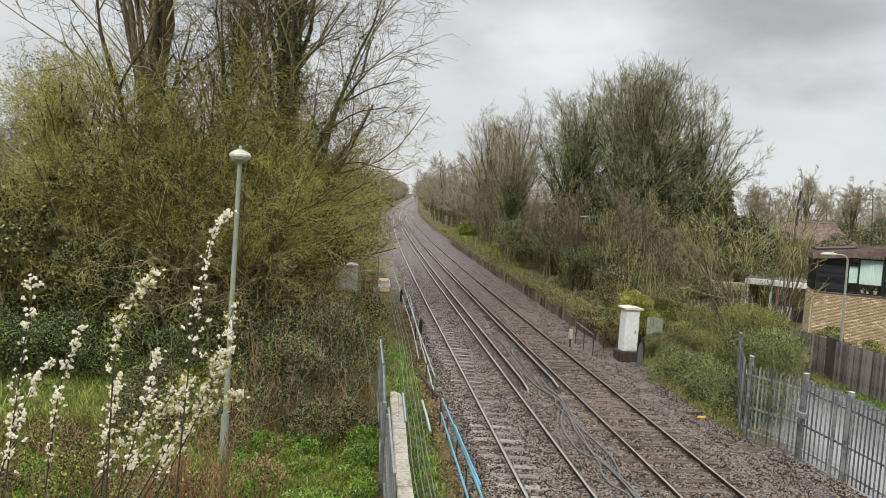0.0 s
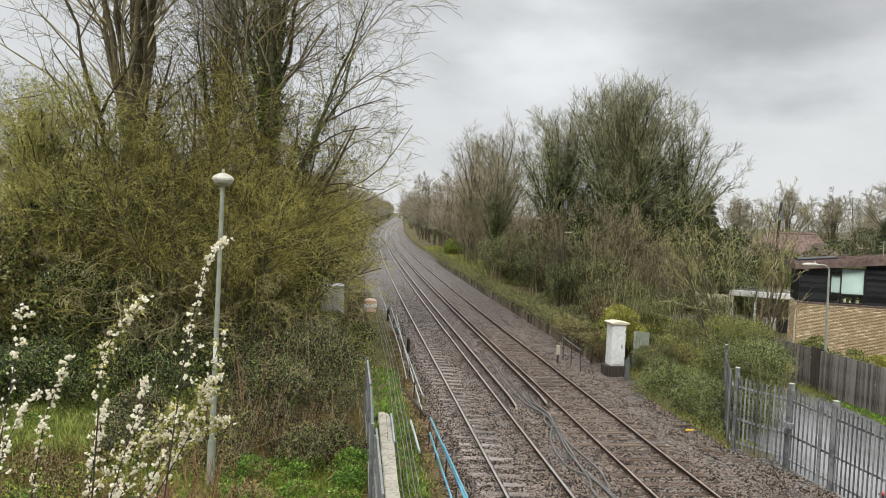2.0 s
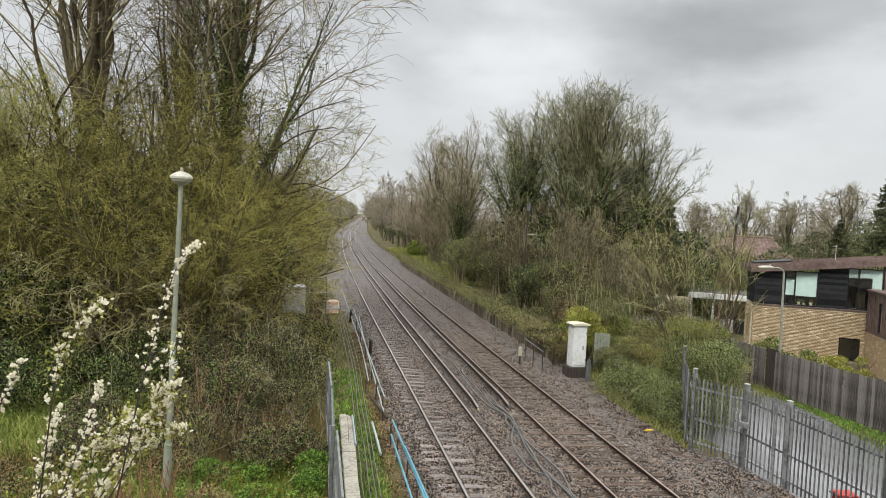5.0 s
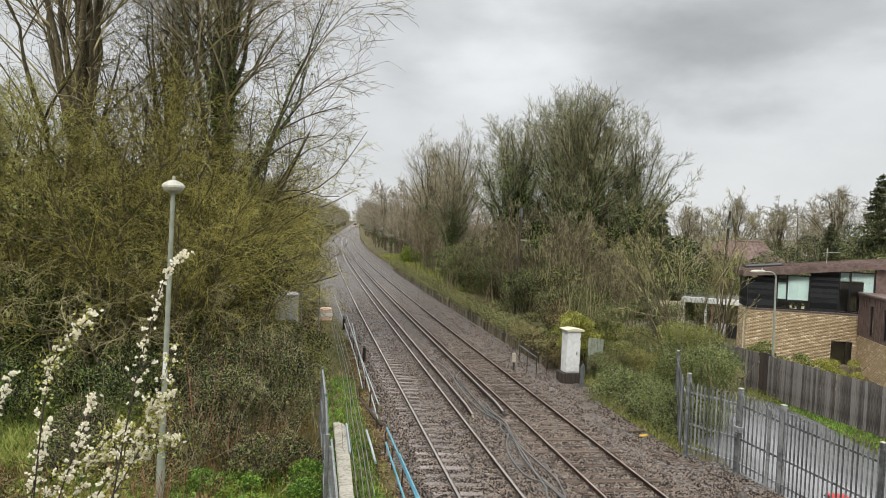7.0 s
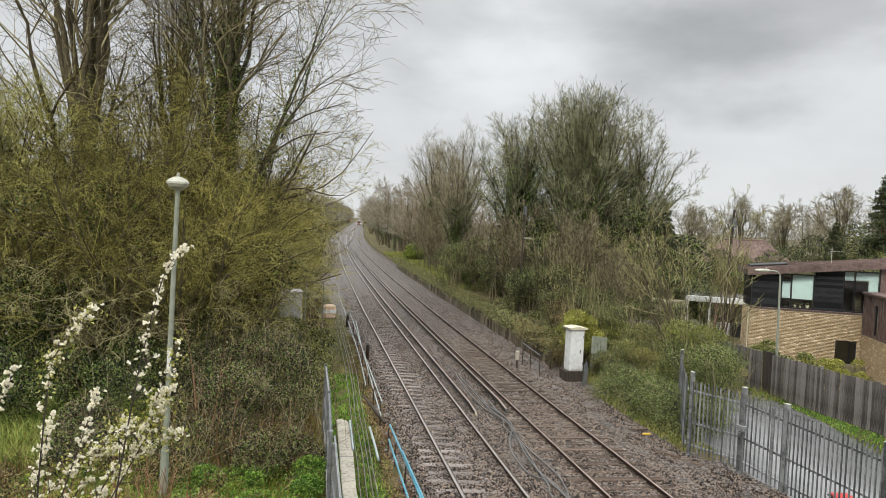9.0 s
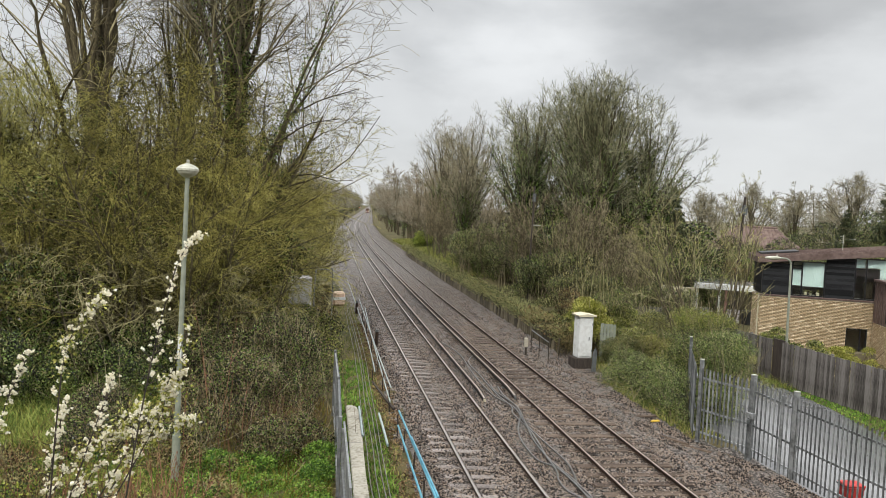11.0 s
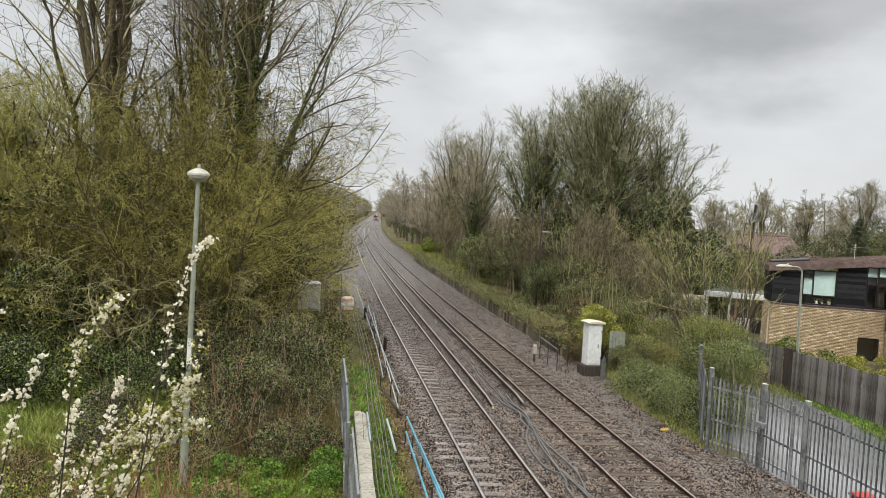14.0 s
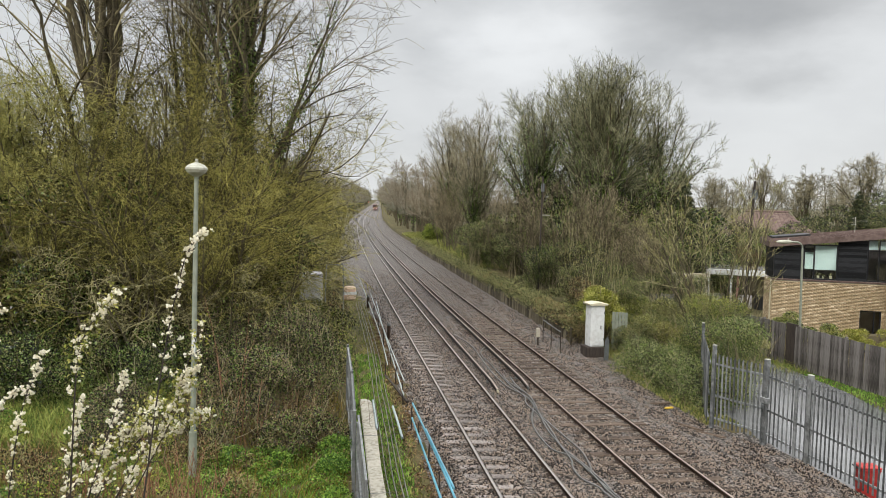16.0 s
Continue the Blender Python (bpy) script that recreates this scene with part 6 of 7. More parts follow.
# ---- trees behind the houses ----
sol, twg, lev = dome_meshes(91, 12.0, 5.2, 0.3, limbs=18, fine=0.018, low=0, orders=((7, 0.25, 42, 2.2, 0.14, 3), (5, 0.2, 46, 1.4, 0.18, 2), (3, 0.2, 44, 0.9, 0.18, 1)))
round_tree = tree_thing("garden_tree", pose(55.0, 95, -0.2), "rounded bare tree beyond the houses", sol, twg, M["twig_wood"], ivy_on(r, lev, 900, 7, 0.8, 0.12), group="bare trees beyond the houses")
for x, y, s, a in ((62.5, 96, 0.93, 60), (71.5, 96, 1.18, 120), (46, 92, 0.86, 200), (38, 90, 0.82, 90), (82, 98, 1.1, 150), (32, 82, 0.85, 200), (27.5, 72, 0.8, 300)):
    copy_thing(round_tree, pose(x, y, -0.2, 0, 0, a)).scale = (s, s, s)
for x, y, s, a in ((31, 60, 0.9, 0), (36, 72, 1.1, 50), (42, 70, 1.1, 110), (47, 66, 1.6, 200), (52, 64, 1.6, 20), (57, 72, 1.8, 70), (44, 80, 1.2, 150), (63, 78, 2.0, 250), (27, 52, 1.15, 100), (29.5, 54, 1.25, 300), (32.5, 56, 1.25, 30), (52, 80, 1.3, 10),
                   (39, 58, 1.0, 330), (44.5, 57, 1.35, 40), (50, 54, 1.35, 130)):
    copy_thing(scrub, pose(x, y, -0.3, 0, 0, a)).scale = (s, s, s)


def conifer_mesh(seed, h, r0, n=16000, size=0.16):
    rr = np.random.default_rng(seed)
    nb = 260
    z = h * rr.uniform(0.06, 0.98, nb)
    ln = r0 * (1 - z / h) ** 0.8 * rr.uniform(0.7, 1.15, nb) + 0.15
    a = rr.uniform(0, 2 * np.pi, nb)
    w = np.stack([np.cos(a), np.sin(a), np.full(nb, 0.15)], 1)
    p, rad = shoots(rr, np.stack([0 * z, 0 * z, z], 1), w, ln, np.full(nb, 0.03), np.full(nb, 0.012), 5, 0.08, -0.08)
    i = rr.choice(nb, n, p=ln / ln.sum())
    t = rr.random(n) ** 0.7 * 4.999
    j = t.astype(int)
    c = p[i, j] + (p[i, j + 1] - p[i, j]) * (t - j)[:, None] + rr.normal(0, 0.10, (n, 3)) * np.array([1, 1, 0.6])
    trunk = np.array([[[0, 0, -0.3], [0, 0, h * 0.5], [0, 0, h]]], float)
    return joined([sleeve(trunk, np.array([[0.2, 0.12, 0.02]]), 8), sleeve(p, rad, 3)]), leaf_cards(rr, c, np.full(n, size), narrow=0.35)


so, le = conifer_mesh(5, 13.5, 3.4)
fir = thing("conifer", pose(49.6, 62, -0.3), "tall dark evergreen conifer", "conifer", group="conifers")
part("trunk", raw("trunk", *so, M["bark"]), None, fir)
part("needles", raw("needles", *le, M["conifer"]), None, fir, "dark green foliage sprays")
for x, y, s in ((56, 70, 0.9), (45.2, 63, 0.64), (25.3, 58.5, 0.72), (22.6, 52.5, 0.62)):
    copy_thing(fir, pose(x, y, -0.3, 0, 0, x * 40)).scale = (s, s, s)


# ---- trackside furniture on the near side ----
left_fence = [((-3.08, 22.4), (-3.05, 18.9), -0.25, -0.25), ((-3.05, 18.9), (-3.08, 15.4), -0.25, -0.3)]
for a, b, za, zb in left_fence:
    panel("palisade_fence", b, a, zb, za, "grey steel palisade fence beside a concrete path", posts=(True, True), height=1.95, step=0.088, group="steel fence along the scrub", pale_top=-0.25, cap_mat="steel_grey", steel="steel_grey", post_w=0.07)
panel("palisade_fence", (-3.0, 11.6), (-3.0, 15.3), -0.3, -0.3, "lower grey steel palisade fence panel", posts=(False, True), height=1.72, step=0.088, group="steel fence along the scrub", pale_top=-0.45, cap_mat="steel_grey", steel="steel_grey", post_w=0.07)

cap = bmesh.new()
prism(cap, [(-2.76, 11.0), (-2.40, 11.0), (-2.40, 16.8), (-2.28, 22.1), (-2.36, 22.6), (-2.5, 22.8), (-2.68, 22.75)], -0.25, 0.02, "z")
bmesh.ops.bevel(cap, geom=[e for e in cap.edges if e.verts[0].co.z > 0 and e.verts[1].co.z > 0], offset=0.02, segments=2, affect="EDGES")
edging = tagged(part("concrete_edging", cap, M["concrete"]), "pale stained concrete path edging", "concrete edging")
for y in (15.2, 19.1):
    part("joint", boxed(-2.74, -2.3, y - 0.012, y + 0.012, 0.0205, 0.0225), M["steel_dark"], edging, "dark joint")


def line_tube(name, pts, r, mat_, parent=None, label="", sides=8, detail=10):
    """A round cable or pipe through a few points, smoothed."""
    p = np.array(pts, float)
    out = []
    for i in range(len(p) - 1):
        a, b, c, d = p[max(i - 1, 0)], p[i], p[i + 1], p[min(i + 2, len(p) - 1)]
        for t in np.linspace(0, 1, detail, endpoint=False):
            out.append(0.5 * (2 * b + (c - a) * t + (2 * a - 5 * b + 4 * c - d) * t * t + (3 * b - a - 3 * c + d) * t ** 3))
    out.append(p[-1])
    path = np.array(out)[None]
    return part(name, raw(name, *sleeve(path, np.full(path.shape[:2], r), sides), mat_), None, parent, label, smooth=True)


rc = np.random.default_rng(41)


def gz(x, y):
    return ground_at(x, y)


# cables laid along the grass strip
for i, (x0, x1, mt) in enumerate(((-2.30, -2.06, "cable_grey"), (-2.16, -1.90, "cable_grey"), (-2.03, -1.80, "cable_grey"), (-1.92, -1.64, "cable_grey"))):
    pts = []
    for y in np.linspace(11.5, 46, 15):
        x = np.interp(y, [16.5, 32, 46], [x0, x1, x1 - 0.05]) + rc.normal(0, 0.012)
        pts.append((x, y, gz(x, y) + 0.05 + rc.uniform(0, 0.05)))
    c = line_tube("lineside_cable", pts, 0.014, M[mt])
    tagged(c, "grey sheathed cable lying along grass" if mt == "cable_grey" else "black cable lying along grass", "cable", group="lineside cables")
for pts in ([(-2.29, 22.5, 0.04), (-2.31, 21, 0.05), (-2.33, 19.6, 0.03)], [(-1.74, 21.7, 0.06), (-1.73, 20.2, 0.07), (-1.72, 18.8, 0.03)]):
    tagged(line_tube("duct_pipe", pts, 0.035, M["pale_pipe"]), "short faded turquoise duct pipe in grass", "pipe", group="duct pipes")


def route(name, label, pipes, stakes, mat_):
    """Pipes carried on short stakes."""
    t = thing(name, Matrix(), label, "pipe")
    for pts, r in pipes:
        line_tube("pipe", pts, r, mat_, t, detail=6)
    for x, y, h in stakes:
        s = part("stake", rod(bmesh.new(), (x, y, gz(x, y) - 0.2), (x + rc.normal(0, 0.02), y, gz(x, y) + h), 0.022, 0.018, 8), M["pole_wood"], t, "dark stake")
    return t


route("blue_pipe_run", "bright blue plastic pipes propped on dark stakes beside the ballast", [
    ([(-1.27, 20.6, 0.45), (-1.22, 18.1, 0.44), (-1.18, 15.0, 0.45), (-1.17, 12.0, 0.45)], 0.027),
    ([(-1.40, 19.5, 0.35), (-1.40, 17.4, 0.33), (-1.41, 15.2, 0.35), (-1.42, 12.0, 0.35)], 0.026),
    ([(-1.22, 18.0, 0.50), (-1.19, 16.5, 0.50), (-1.12, 14.2, 0.46)], 0.027)],
    [(-1.32, 20.2, 0.6), (-1.30, 18.7, 0.62), (-1.28, 17.0, 0.62), (-1.26, 15.2, 0.62)], M["blue_pipe"])
route("pale_pipe_run", "faded blue-grey pipes carried on short stakes beside the track", [
    ([(-1.17, 46.4, 0.4), (-1.21, 39.1, 0.4), (-1.25, 31.0, 0.42), (-1.24, 25.2, 0.4), (-1.22, 23.6, 0.38)], 0.022),
    ([(-0.95, 44.0, 0.25), (-1.18, 34.7, 0.27), (-1.30, 26.4, 0.25), (-1.34, 22.5, 0.2)], 0.022),
    ([(-1.5, 60, 0.3), (-1.45, 46, 0.3), (-1.4, 34, 0.2), (-1.5, 27, 0.15)], 0.02)],
    [(-1.30, 23.0, 0.62), (-1.35, 25.4, 0.6), (-1.28, 28.5, 0.6), (-1.3, 32, 0.6), (-1.3, 36, 0.6), (-1.25, 41, 0.6), (-1.6, 26.7, 0.4)], M["pale_pipe"])
line = thing("trough_beam", pose(-1.45, 25.0, -0.15, 0, 0, 7), "dark timber beam lying beside cables", "beam")
part("beam", boxed(-0.045, 0.045, -2.2, 1.4, 0.0, 0.08, bevel=0.015), M["pole_wood"], line)

for x, y, h, lab in ((-0.95, 33.9, 0.72, "rusty brown marker post with a pale top beside the track"), (-1.45, 43.6, 0.8, "dark marker post beside the track")):
    mp_ = thing("marker_post", pose(x, y, gz(x, y)), lab, "marker post", group="marker posts")
    part("post", rod(bmesh.new(), (0, 0, -0.2), (0, 0, h - 0.1), 0.08, 0.08, 12), M["rail_rust"], mp_)
    part("cap", rod(bmesh.new(), (0, 0, h - 0.1), (0, 0, h), 0.083, 0.07, 12), M["steel_dark"], mp_, "paler worn cap")

# handrail and boxes at the relay cabinet
hr = thing("handrail", Matrix(), "low galvanised handrail on dark posts beside the track", "handrail")
line_tube("top_rail", [(6.16, 33.0, 0.86), (6.18, 31.8, 0.80), (6.21, 30.5, 0.74)], 0.026, M["galv"], hr)
line_tube("mid_rail", [(6.16, 33.0, 0.34), (6.21, 30.5, 0.26)], 0.018, M["steel_dark"], hr)
for y, z in ((33.0, 0.86), (31.8, 0.8), (30.5, 0.74)):
    x = 6.16 + 0.02 * (33 - y)
    part("post", rod(bmesh.new(), (x, y, -0.5), (x, y, z), 0.022, 0.022, 8), M["pole_wood"], hr)
wp = thing("junction_box", pose(5.62, 32.0, gz(5.62, 32)), "small pale junction box on a dark post", "junction box")
part("post", rod(bmesh.new(), (0, 0, -0.2), (0, 0, 0.38), 0.05, 0.05, 8), M["pole_wood"], wp)
part("box", boxed(-0.09, 0.09, -0.08, 0.08, 0.38, 0.8, bevel=0.03), M["concrete"], wp, "pale box")
gp = thing("marker_board", pose(8.05, 29.9, -0.4, 0, 2, 10), "dark pointed timber marker board by a white cabinet", "marker board")
part("board", prism(bmesh.new(), [(-0.1, 0.0), (0.1, 0.0), (0.1, 0.85), (0.0, 1.05), (-0.1, 0.85)], -0.02, 0.02), M["steel_dark"], gp)
fp = thing("fence_panel", pose(9.55, 32.0, -0.35, 0, 0, 0), "short pale grey-green timber fence panel among shrubs", "fence")
for i in range(5):
    part("board", boxed(-0.45 + 0.15 * i, -0.315 + 0.15 * i, 0, 0.02, 0.0, 1.75 - 0.01 * i, bevel=0.004), M["lamp_paint"], fp)
part("rail", boxed(-0.47, 0.3, 0.021, 0.07, 1.2, 1.3), M["board"], fp)

# cables between the tracks
six = [[(2.20, 34.70), (2.39, 33.44), (2.55, 31.36), (2.37, 27.49), (2.41, 24.59), (2.75, 22.98), (2.62, 21.12), (2.70, 19.11), (2.76, 17.68), (2.60, 16.60), (2.48, 15.90), (2.75, 13.00)],
       [(3.13, 31.59), (2.61, 29.96), (2.58, 27.49), (2.56, 24.58), (2.68, 23.12), (2.51, 22.21), (2.56, 20.56), (2.46, 19.13), (2.36, 18.05), (2.49, 16.76), (2.56, 15.63), (2.57, 14.75), (2.90, 13.00)],
       [(2.67, 26.04), (2.60, 25.05), (2.83, 23.25), (2.74, 22.20), (2.24, 20.58), (2.03, 19.36), (2.03, 17.91), (2.35, 17.31), (2.46, 16.04), (2.48, 14.76), (2.83, 13.00)],
       [(2.83, 25.69), (2.75, 24.42), (2.82, 22.84), (2.62, 21.23), (2.39, 19.53), (2.33, 18.14), (2.27, 17.08), (2.13, 16.49), (2.11, 15.80), (2.32, 15.26), (2.36, 14.77), (2.70, 13.00)]]
for i, pts in enumerate(six):
    c = line_tube("traction_cable", [(x, y, gz(x, y) + 0.04 + 0.012 * i) for x, y in pts], 0.023, M["cable"])
    tagged(c, "thick black traction cable snaking over ballast", "cable", group="traction cables")

# hurdle fence among the shrubs
hf = thing("hurdle_fence", pose(12.5, 37.1, -0.4, 0, 0, -12), "grey-brown split hazel hurdle fence among shrubs", "fence")
rs_ = np.random.default_rng(61)
for i in range(26):
    x = 0.08 * i
    part("stick", rod(bmesh.new(), (x, rs_.normal(0, 0.01), -0.1), (x + rs_.normal(0, 0.02), rs_.normal(0, 0.01), 2.0 + rs_.normal(0, 0.04)), 0.034, 0.026, 6), M["board"], hf)
for z in (0.4, 1.1, 1.75):
    part("rail", boxed(-0.05, 2.1, 0.03, 0.07, z - 0.03, z + 0.03), M["board"], hf)

# small litter on the ballast shoulder
pl = thing("yellow_scrap", pose(7.35, 22.4, gz(7.35, 22.4) + 0.03, 0, 0, 20), "small yellow plastic scrap lying on ballast", "scrap")
part("scrap", boxed(-0.16, 0.16, -0.05, 0.05, -0.02, 0.03, bevel=0.01), M["yellow_paint"], pl)
for x, y, a, ln in ((7.15, 22.9, 8, 0.5), (6.9, 20.4, -60, 0.6), (7.3, 19.6, -50, 0.45)):
    q = thing("loose_plank", pose(x, y, gz(x, y) + 0.02, 0, 0, a), "weathered broken timber plank on ballast", "plank", group="loose planks")
    part("plank", boxed(-ln, ln, -0.06, 0.06, -0.02, 0.04, bevel=0.01), M["sleeper_wood"], q)

# half-hidden hut, rail and barrier beyond the thicket
hut = thing("equipment_hut", pose(-4.5, 34.5, -0.25, 0, 0, 6), "small pale grey equipment hut half hidden by bare shrubs", "hut")
part("front", boxed(-0.5, 0.5, 0.0, 0.06, 0.0, 3.0, bevel=0.01), M["grey_panel"], hut)
part("body", boxed(-0.47, 0.47, 0.06, 1.4, 0.0, 2.95, bevel=0.02), M["grey_panel"], hut)
part("roof", boxed(-0.53, 0.53, -0.04, 1.45, 3.0, 3.03, bevel=0.01), M["grey_panel"], hut)
hoop = thing("hoop_rail", Matrix(), "thin pale galvanised hoop rail beside bushes", "rail")
line_tube("hoop", [(-3.9, 36, 0.2), (-3.85, 36, 2.9), (-3.7, 36, 3.08), (-3.2, 36, 3.08), (-3.05, 36, 2.9), (-3.02, 36, 0.2)], 0.028, M["galv"], hoop)
barrier = thing("orange_barrier", pose(-2.45, 47.0, -0.12, 0, 0, 15), "faded orange and white barrier block", "barrier")
part("block", boxed(-0.4, 0.4, -0.2, 0.2, 0.0, 0.95, bevel=0.14), M["orange_tape"], barrier)
part("band", boxed(-0.405, 0.405, -0.205, 0.205, 0.4, 0.6, bevel=0.02), M["white_paint"], barrier, "white band")

# signal beside the far line
sg = thing("railway_signal", pose(float(bend(560)) - 2.0, 560, float(rise(560))), "distant colour-light railway signal with one lit lamp", "signal")
part("post", rod(bmesh.new(), (0, 0, -0.3), (0, 0, 3.6), 0.1, 0.1, 8), M["steel_dark"], sg)
part("head", boxed(-0.35, 0.35, -0.1, 0.1, 3.6, 5.0, bevel=0.05), M["black_plastic"], sg)
part("lamp", rod(bmesh.new(), (0, -0.2, 4.0), (0, -0.1, 4.0), 0.16, 0.16, 10), M["signal_red"], sg, "lit lamp")

# ---- the bridge under the viewpoint ----
br = tagged(new("bridge"), "plain concrete footbridge deck and parapet", "bridge", kind="structure")
part("deck", boxed(-14, 16, -3.5, 0.9, 4.1, 4.5), M["concrete"], br)
part("parapet", boxed(-14, 16, 0.55, 0.85, 4.5, 5.35, bevel=0.02), M["concrete"], br)
part("parapet", boxed(-14, 16, -3.45, -3.15, 4.5, 5.35, bevel=0.02), M["concrete"], br)
part("abutment", boxed(-14, -3.6, -3.4, 0.5, -0.5, 4.1), M["concrete"], br)
part("abutment", boxed(8.5, 16, -3.4, 0.5, -0.6, 4.1), M["concrete"], br)


# ---- blossoming blackthorn close to the bridge ----
thorn = thing("blackthorn_shrub", pose(-5.3, 5.7, 1.3), "blackthorn shrub with wands of white spring blossom", "shrub")
STEMS = [
    [(-4.93, 5.39, 3.8), (-4.78, 5.4, 4.88), (-4.62, 5.39, 5.64), (-4.48, 5.38, 5.88)],
    [(-5.55, 5.79, 3.64), (-5.49, 5.82, 4.73), (-5.42, 5.82, 5.07), (-5.17, 5.79, 5.4)],
    [(-6.17, 6.2, 3.48), (-6.04, 6.21, 4.37), (-5.84, 6.19, 4.86)],
    [(-5.25, 5.59, 3.72), (-4.95, 5.56, 4.26), (-4.73, 5.53, 4.64), (-4.54, 5.52, 5.22)],
    [(-5.47, 5.93, 3.58), (-5.12, 5.89, 4.33), (-4.92, 5.87, 4.55)],
    [(-5.36, 5.46, 3.78), (-5.12, 5.45, 4.58), (-5.04, 5.44, 4.86)],
    [(-5.26, 5.74, 3.65), (-4.87, 5.7, 4.26), (-4.51, 5.64, 4.49)],
    [(-5.7, 6.12, 3.5), (-5.63, 6.13, 4.08), (-5.55, 6.13, 4.48)],
    [(-5.13, 5.57, 3.72), (-4.76, 5.53, 4.44), (-4.58, 5.51, 4.85)],
    [(-5.73, 5.98, 3.56), (-5.37, 5.93, 4.14), (-5.02, 5.88, 4.33)],
    [(-6.22, 5.61, 3.74), (-6.1, 5.61, 4.53), (-5.97, 5.62, 5.33)],
    [(-6.45, 5.95, 3.59), (-6.19, 5.93, 4.28), (-6.0, 5.91, 4.62)],
]
root = Vector((-5.3, 5.7, 1.3))
wands = []
rf_ = np.random.default_rng(77)
for i, pts in enumerate(STEMS):
    p = np.array(pts)
    foot = p[0]
    low = np.array([[(root.x * 0.75 + foot[0] * 0.25), (root.y * 0.75 + foot[1] * 0.25), 1.25], foot * 0.5 + np.array([root.x, root.y, 1.9]) * 0.5, foot])
    path = []
    ctrl = p - foot
    for a in range(len(ctrl) - 1):
        p0, p1_, p2_, p3 = ctrl[max(a - 1, 0)], ctrl[a], ctrl[a + 1], ctrl[min(a + 2, len(ctrl) - 1)]
        for t in np.linspace(0, 1, 8, endpoint=False):
            path.append(0.5 * (2 * p1_ + (p2_ - p0) * t + (2 * p0 - 5 * p1_ + 4 * p2_ - p3) * t * t + (3 * p1_ - p0 - 3 * p2_ + p3) * t ** 3))
    path.append(ctrl[-1])
    path = np.array(path)
    n = len(path)
    part("lower_stem", raw("lower_stem", *sleeve((low - np.array(root))[None], np.array([[0.022, 0.016, 0.011]]), 6), M["bark"]), None, thorn)
    # side spurs
    k = 16
    st, wy, ln, ra = offshoots(rf_, path[None], np.full((1, n), 0.008), np.array([1.0]), k, 0.1, 0.95, 42, 0.11)
    sp, sr = shoots(rf_, st, wy, ln, np.full(k, 0.005), np.full(k, 0.002), 4, 0.15, 0.05)
    w = part("wand", raw("wand", *joined([sleeve(path[None], np.linspace(0.0068, 0.0025, n)[None], 6), sleeve(sp, sr, 4)]), M["pole_wood"]), None, thorn, "dark thorny wand")
    w.matrix_basis = Matrix.Translation(Vector(foot) - root)
    wands.append((w, Vector(foot) - root))
    seg = np.concatenate([path] + list(sp))
    m = 28 + int(20 * len(pts) / 3)
    c = path[np.clip((n * (0.2 + 0.8 * rf_.random(m))).astype(int), 0, n - 1)] + rf_.normal(0, 0.02, (m, 3))
    c2 = sp[rf_.integers(0, k, m), rf_.integers(1, 5, m)] + rf_.normal(0, 0.008, (m, 3))
    centres = np.concatenate([c, c2[:m // 2]])
    lots = rf_.integers(1, 5, len(centres))
    flower = np.repeat(centres, lots, axis=0) + rf_.normal(0, 0.008, (lots.sum(), 3))
    petals = np.repeat(flower, 7, axis=0) + rf_.normal(0, 0.0045, (7 * len(flower), 3))
    part("blossom", raw("blossom", *leaf_cards(rf_, petals, np.full(len(petals), 0.0098), narrow=0.8, fold=0.25), M["petal"]), None, w, "clusters of white blossom")
    if i in (1, 3, 4, 6, 8, 9):
        lv = path[rf_.integers(n // 3, n, 260)] + rf_.normal(0, 0.05, (260, 3))
        part("young_leaves", raw("young_leaves", *leaf_cards(rf_, lv, np.full(260, 0.014)), M["leaf_yellow"]), None, w, "young yellow-green leaves")


# red-brown dogwood-like stems in the rough grass
def wand_shrub(name, m, label, seed, n, h, mat_, spread=0.5, r=0.008, lean=0.16, leaf=None):
    rr = np.random.default_rng(seed)
    t = thing(name, m, label, "shrub")
    s = np.concatenate([rr.normal(0, spread, (n, 2)), np.zeros((n, 1))], 1)
    w = np.concatenate([rr.normal(0, lean, (n, 2)), np.ones((n, 1))], 1)
    p, rad = shoots(rr, s, w, h * rr.uniform(0.5, 1.1, n), np.full(n, r), np.full(n, r * 0.5), 6, 0.06, 0.02)
    st, wy, ln, ra = offshoots(rr, p, rad, np.full(n, h), 4, 0.3, 0.95, 32, 0.22)
    sp, sr = shoots(rr, st, wy, ln, np.full(len(st), r * 0.55), np.full(len(st), r * 0.35), 3, 0.1, 0.03)
    part("stem_tangle", raw("stems", *joined([sleeve(p, rad, 4), sleeve(sp, sr, 3)]), M[mat_]), None, t, "thin upright bare stems")["kind"] = "stuff"
    if leaf:
        c = sp[rr.integers(0, len(sp), leaf[1]), rr.integers(1, 4, leaf[1])] + rr.normal(0, 0.03, (leaf[1], 3))
        part("leaves", raw("leaves", *leaf_cards(rr, c, np.full(leaf[1], leaf[2])), M[leaf[0]]), None, t)
    return t


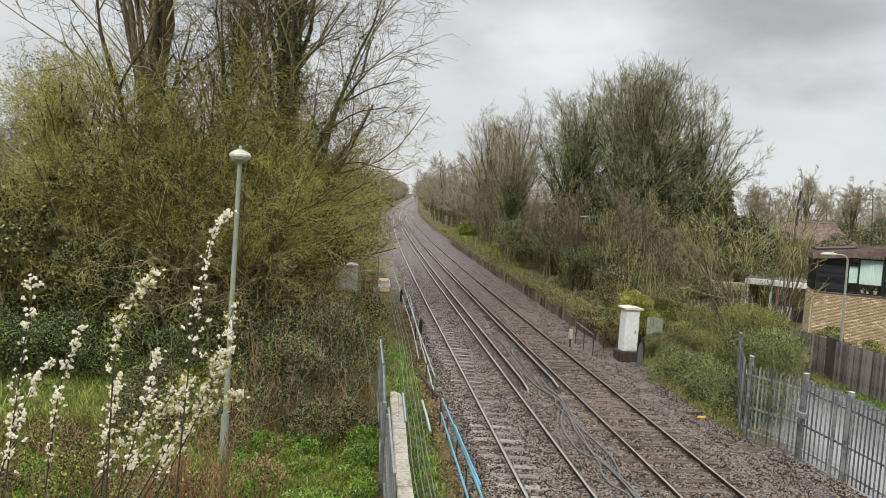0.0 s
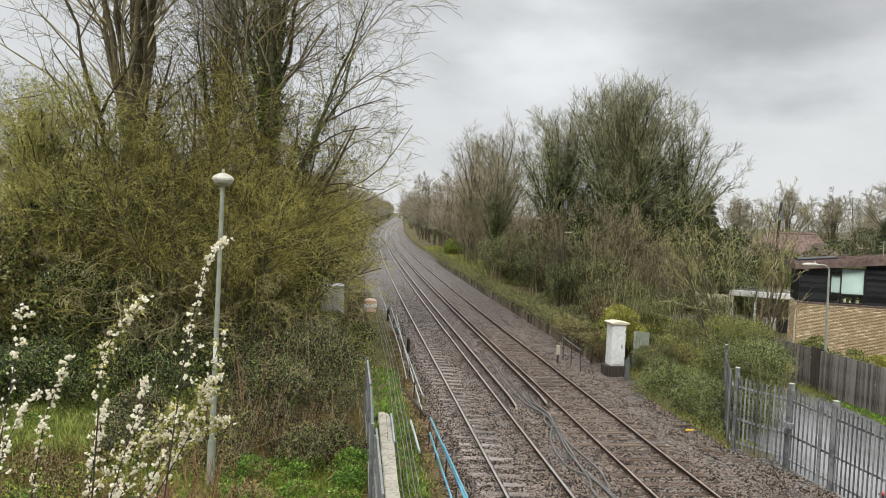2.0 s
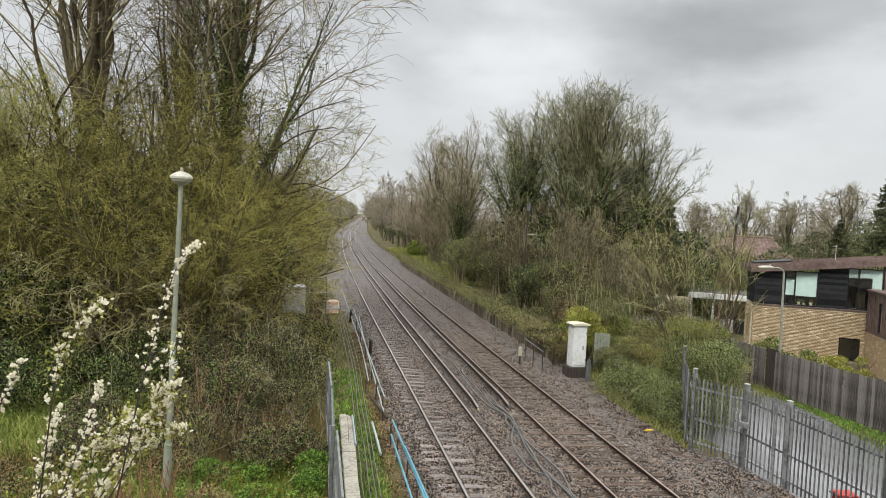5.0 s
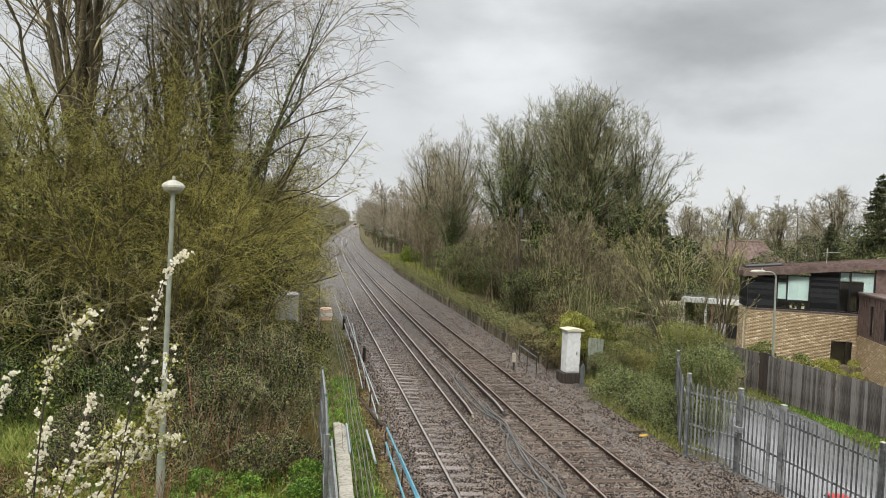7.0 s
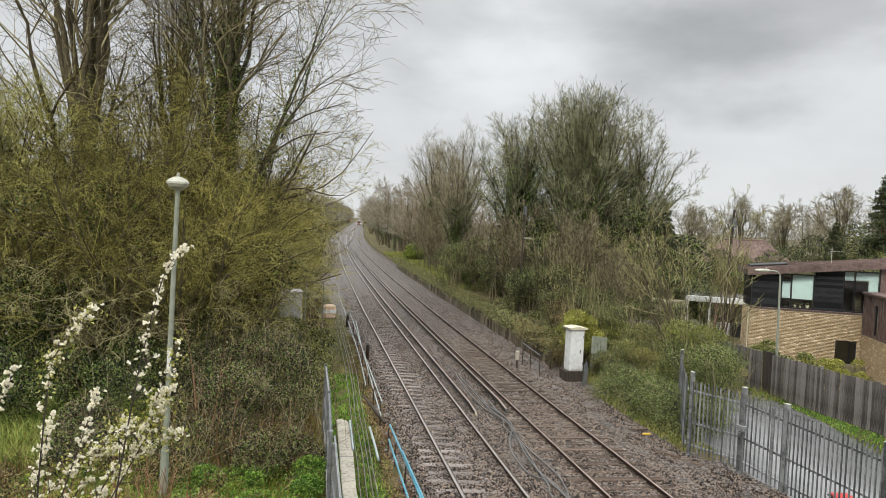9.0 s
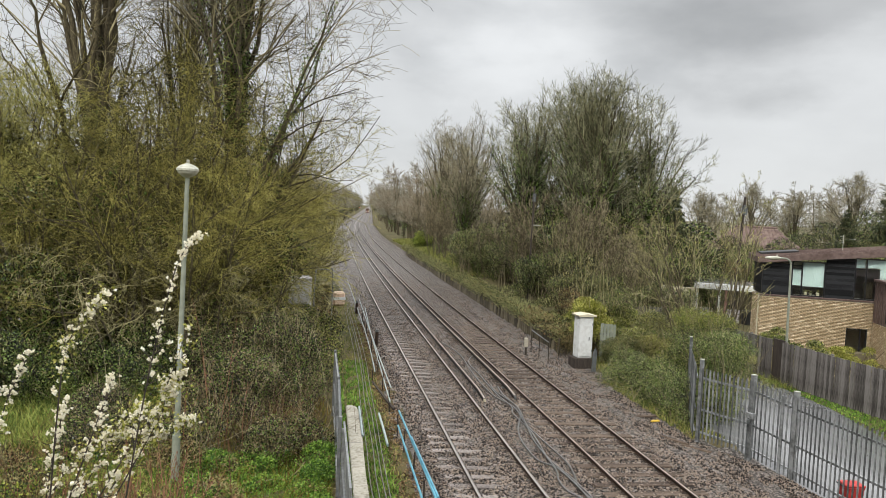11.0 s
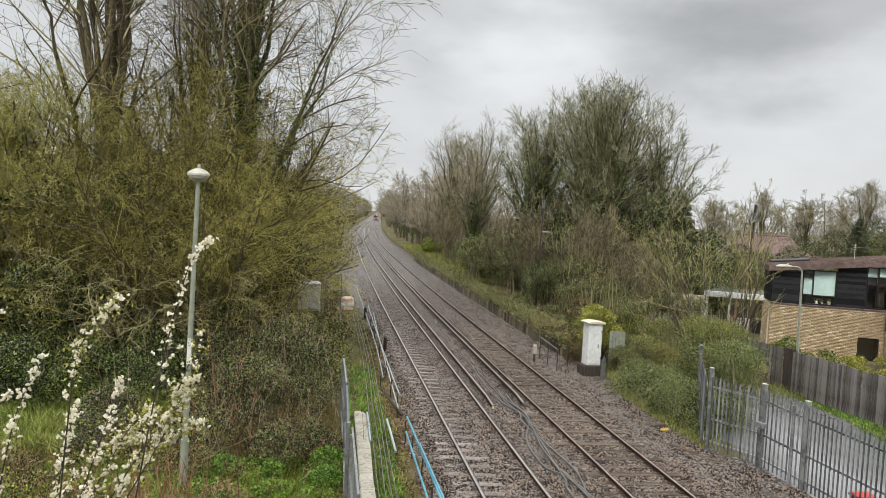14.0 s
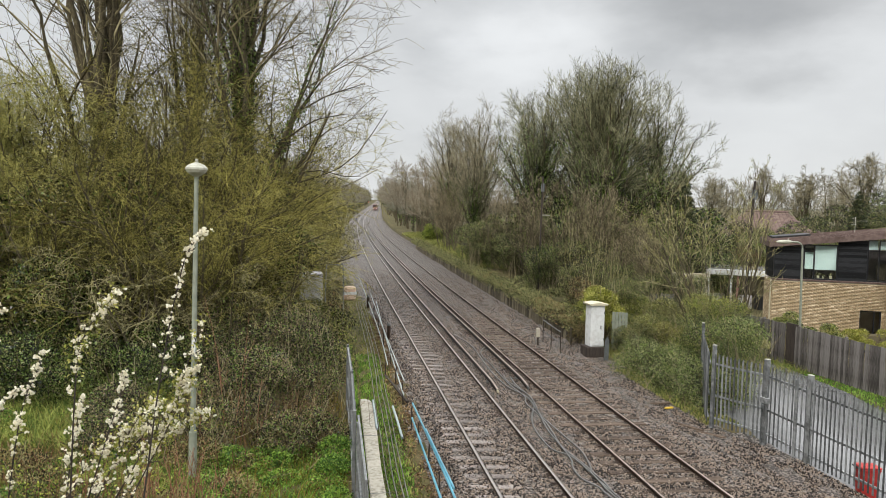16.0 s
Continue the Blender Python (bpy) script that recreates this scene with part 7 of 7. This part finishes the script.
wand_shrub("dogwood_shrub", pose(-6.0, 12.4, -0.25), "thicket of thin red-brown stems in rough grass", 5, 70, 2.3, "stem_red", 0.5)
wand_shrub("dogwood_shrub", pose(-7.8, 14.4, -0.25), "thicket of thin red-brown stems with a few leaves", 6, 50, 1.5, "stem_red", 0.9, leaf=("leaf_fresh", 900, 0.03))
wand_shrub("hazel_shrub", pose(-9.0, 13.0, -0.25), "rough stand of bare brown stems and young leaves", 7, 70, 1.6, "twig_brown", 1.1, leaf=("leaf_fresh", 2200, 0.03))
wand_shrub("hazel_shrub", pose(-5.6, 20.2, -0.25), "bare brown stems rising from brambles", 8, 10, 3.4, "twig_brown", 0.9, r=0.007, lean=0.3)
wand_shrub("elder_shrub", pose(-5.0, 31.5, -0.25), "open shrub of pale bare branches before a hut", 9, 15, 5.0, "twig_pale", 0.7, r=0.013, lean=0.25)

wand_shrub("dead_fern", pose(-4.5, 20.2, -0.25), "arching heap of dead straw-brown fern stems", 10, 170, 1.5, "fern_dead", 0.8, r=0.006, lean=0.7)
wand_shrub("dead_fern", pose(-7.6, 17.2, -0.25), "arching heap of dead straw-brown fern stems", 11, 110, 1.0, "fern_dead", 1.2, r=0.006, lean=0.8)
wand_shrub("dead_fern", pose(-11.6, 17.8, -0.25), "arching heap of dead straw-brown fern stems", 12, 110, 0.9, "fern_dead", 1.3, r=0.006, lean=0.8)
wand_shrub("hazel_shrub", pose(-5.2, 22.0, -0.25), "bare brown stems leaning out of brambles", 13, 14, 3.0, "twig_brown", 1.1, r=0.007, lean=0.45)
wand_shrub("dogwood_shrub", pose(-6.1, 18.4, -0.25), "thin red-brown upright stems behind a lamp column", 14, 6, 4.0, "stem_red", 0.3, r=0.009, lean=0.06)

for x, y, n, h, seed in ((12.0, 44.8, 34, 6.2, 21), (14.8, 44.2, 26, 5.6, 22), (11.0, 38.6, 18, 4.2, 23), (10.9, 34.2, 12, 3.6, 24)):
    wand_shrub("coppice_shrub", pose(x, y, ground_at(x, y) - 0.05), "stand of slender pale upright stems at the edge of the wood", seed, n, h, "twig_pale", 0.8, r=0.013, lean=0.09)
wand_shrub("dead_fern", pose(-9.2, 20.6, -0.25), "collapsed heap of red-brown dead bracken", 15, 120, 0.9, "stem_red", 0.7, r=0.007, lean=0.9)
wand_shrub("dead_fern", pose(-10.4, 17.0, -0.25), "collapsed heap of red-brown dead bracken", 16, 130, 0.9, "stem_red", 0.8, r=0.006, lean=0.9)

# ---- what moves: the train, the wind in the wands and crowns ----
def sway(base, t, rate, phase, size):
    a = size * (math.sin(rate * t + phase) + 0.45 * math.sin(2.3 * rate * t + 1.7 * phase))
    return base @ pose(0, 0, 0, 0.5 * a * math.cos(phase), a, 0)


def motions():
    walk(train, [train_row(t) for t in range(0, 17)])
    lean_rows = [(0, -4.7), (1, -5.5), (1.5, -4.5), (2, -1.5), (2.5, -4.6), (3.5, -3.2), (4, -1.6), (4.5, 2.2), (5.2, 1.0), (7, 0.8), (9, 0.0), (9.5, -0.5),
                 (11, 0.5), (12, -1.8), (12.5, 1.3), (13.2, 0.8), (14, 0.8), (14.5, -1.3), (15, -4.0), (15.5, -2.0), (16, -0.4)]
    for i, (w, foot) in enumerate(wands):
        share = 1.0 if i == 0 else 0.45 + 0.1 * (i % 3)
        rows = []
        for k in range(33):
            t = 0.5 * k
            a = float(np.interp(t, [r_[0] for r_ in lean_rows], [r_[1] for r_ in lean_rows])) * share
            a += 0.5 * math.sin(2.6 * t + i)
            rows.append((t, Matrix.Translation(foot) @ pose(0, 0, 0, 0.5 * math.sin(1.9 * t + 2 * i), a, 0)))
        walk(w, rows)
    for i, ob in enumerate(swaying):
        base = ob.matrix_basis.copy()
        place, turn, size = base.decompose()
        fixed = Matrix.LocRotScale(place, turn, None)
        walk(ob, [(0.5 * k, sway(fixed, 0.5 * k, 1.5 + 0.13 * (i % 5), 1.3 * i, 0.22)) for k in range(33)])


motions()
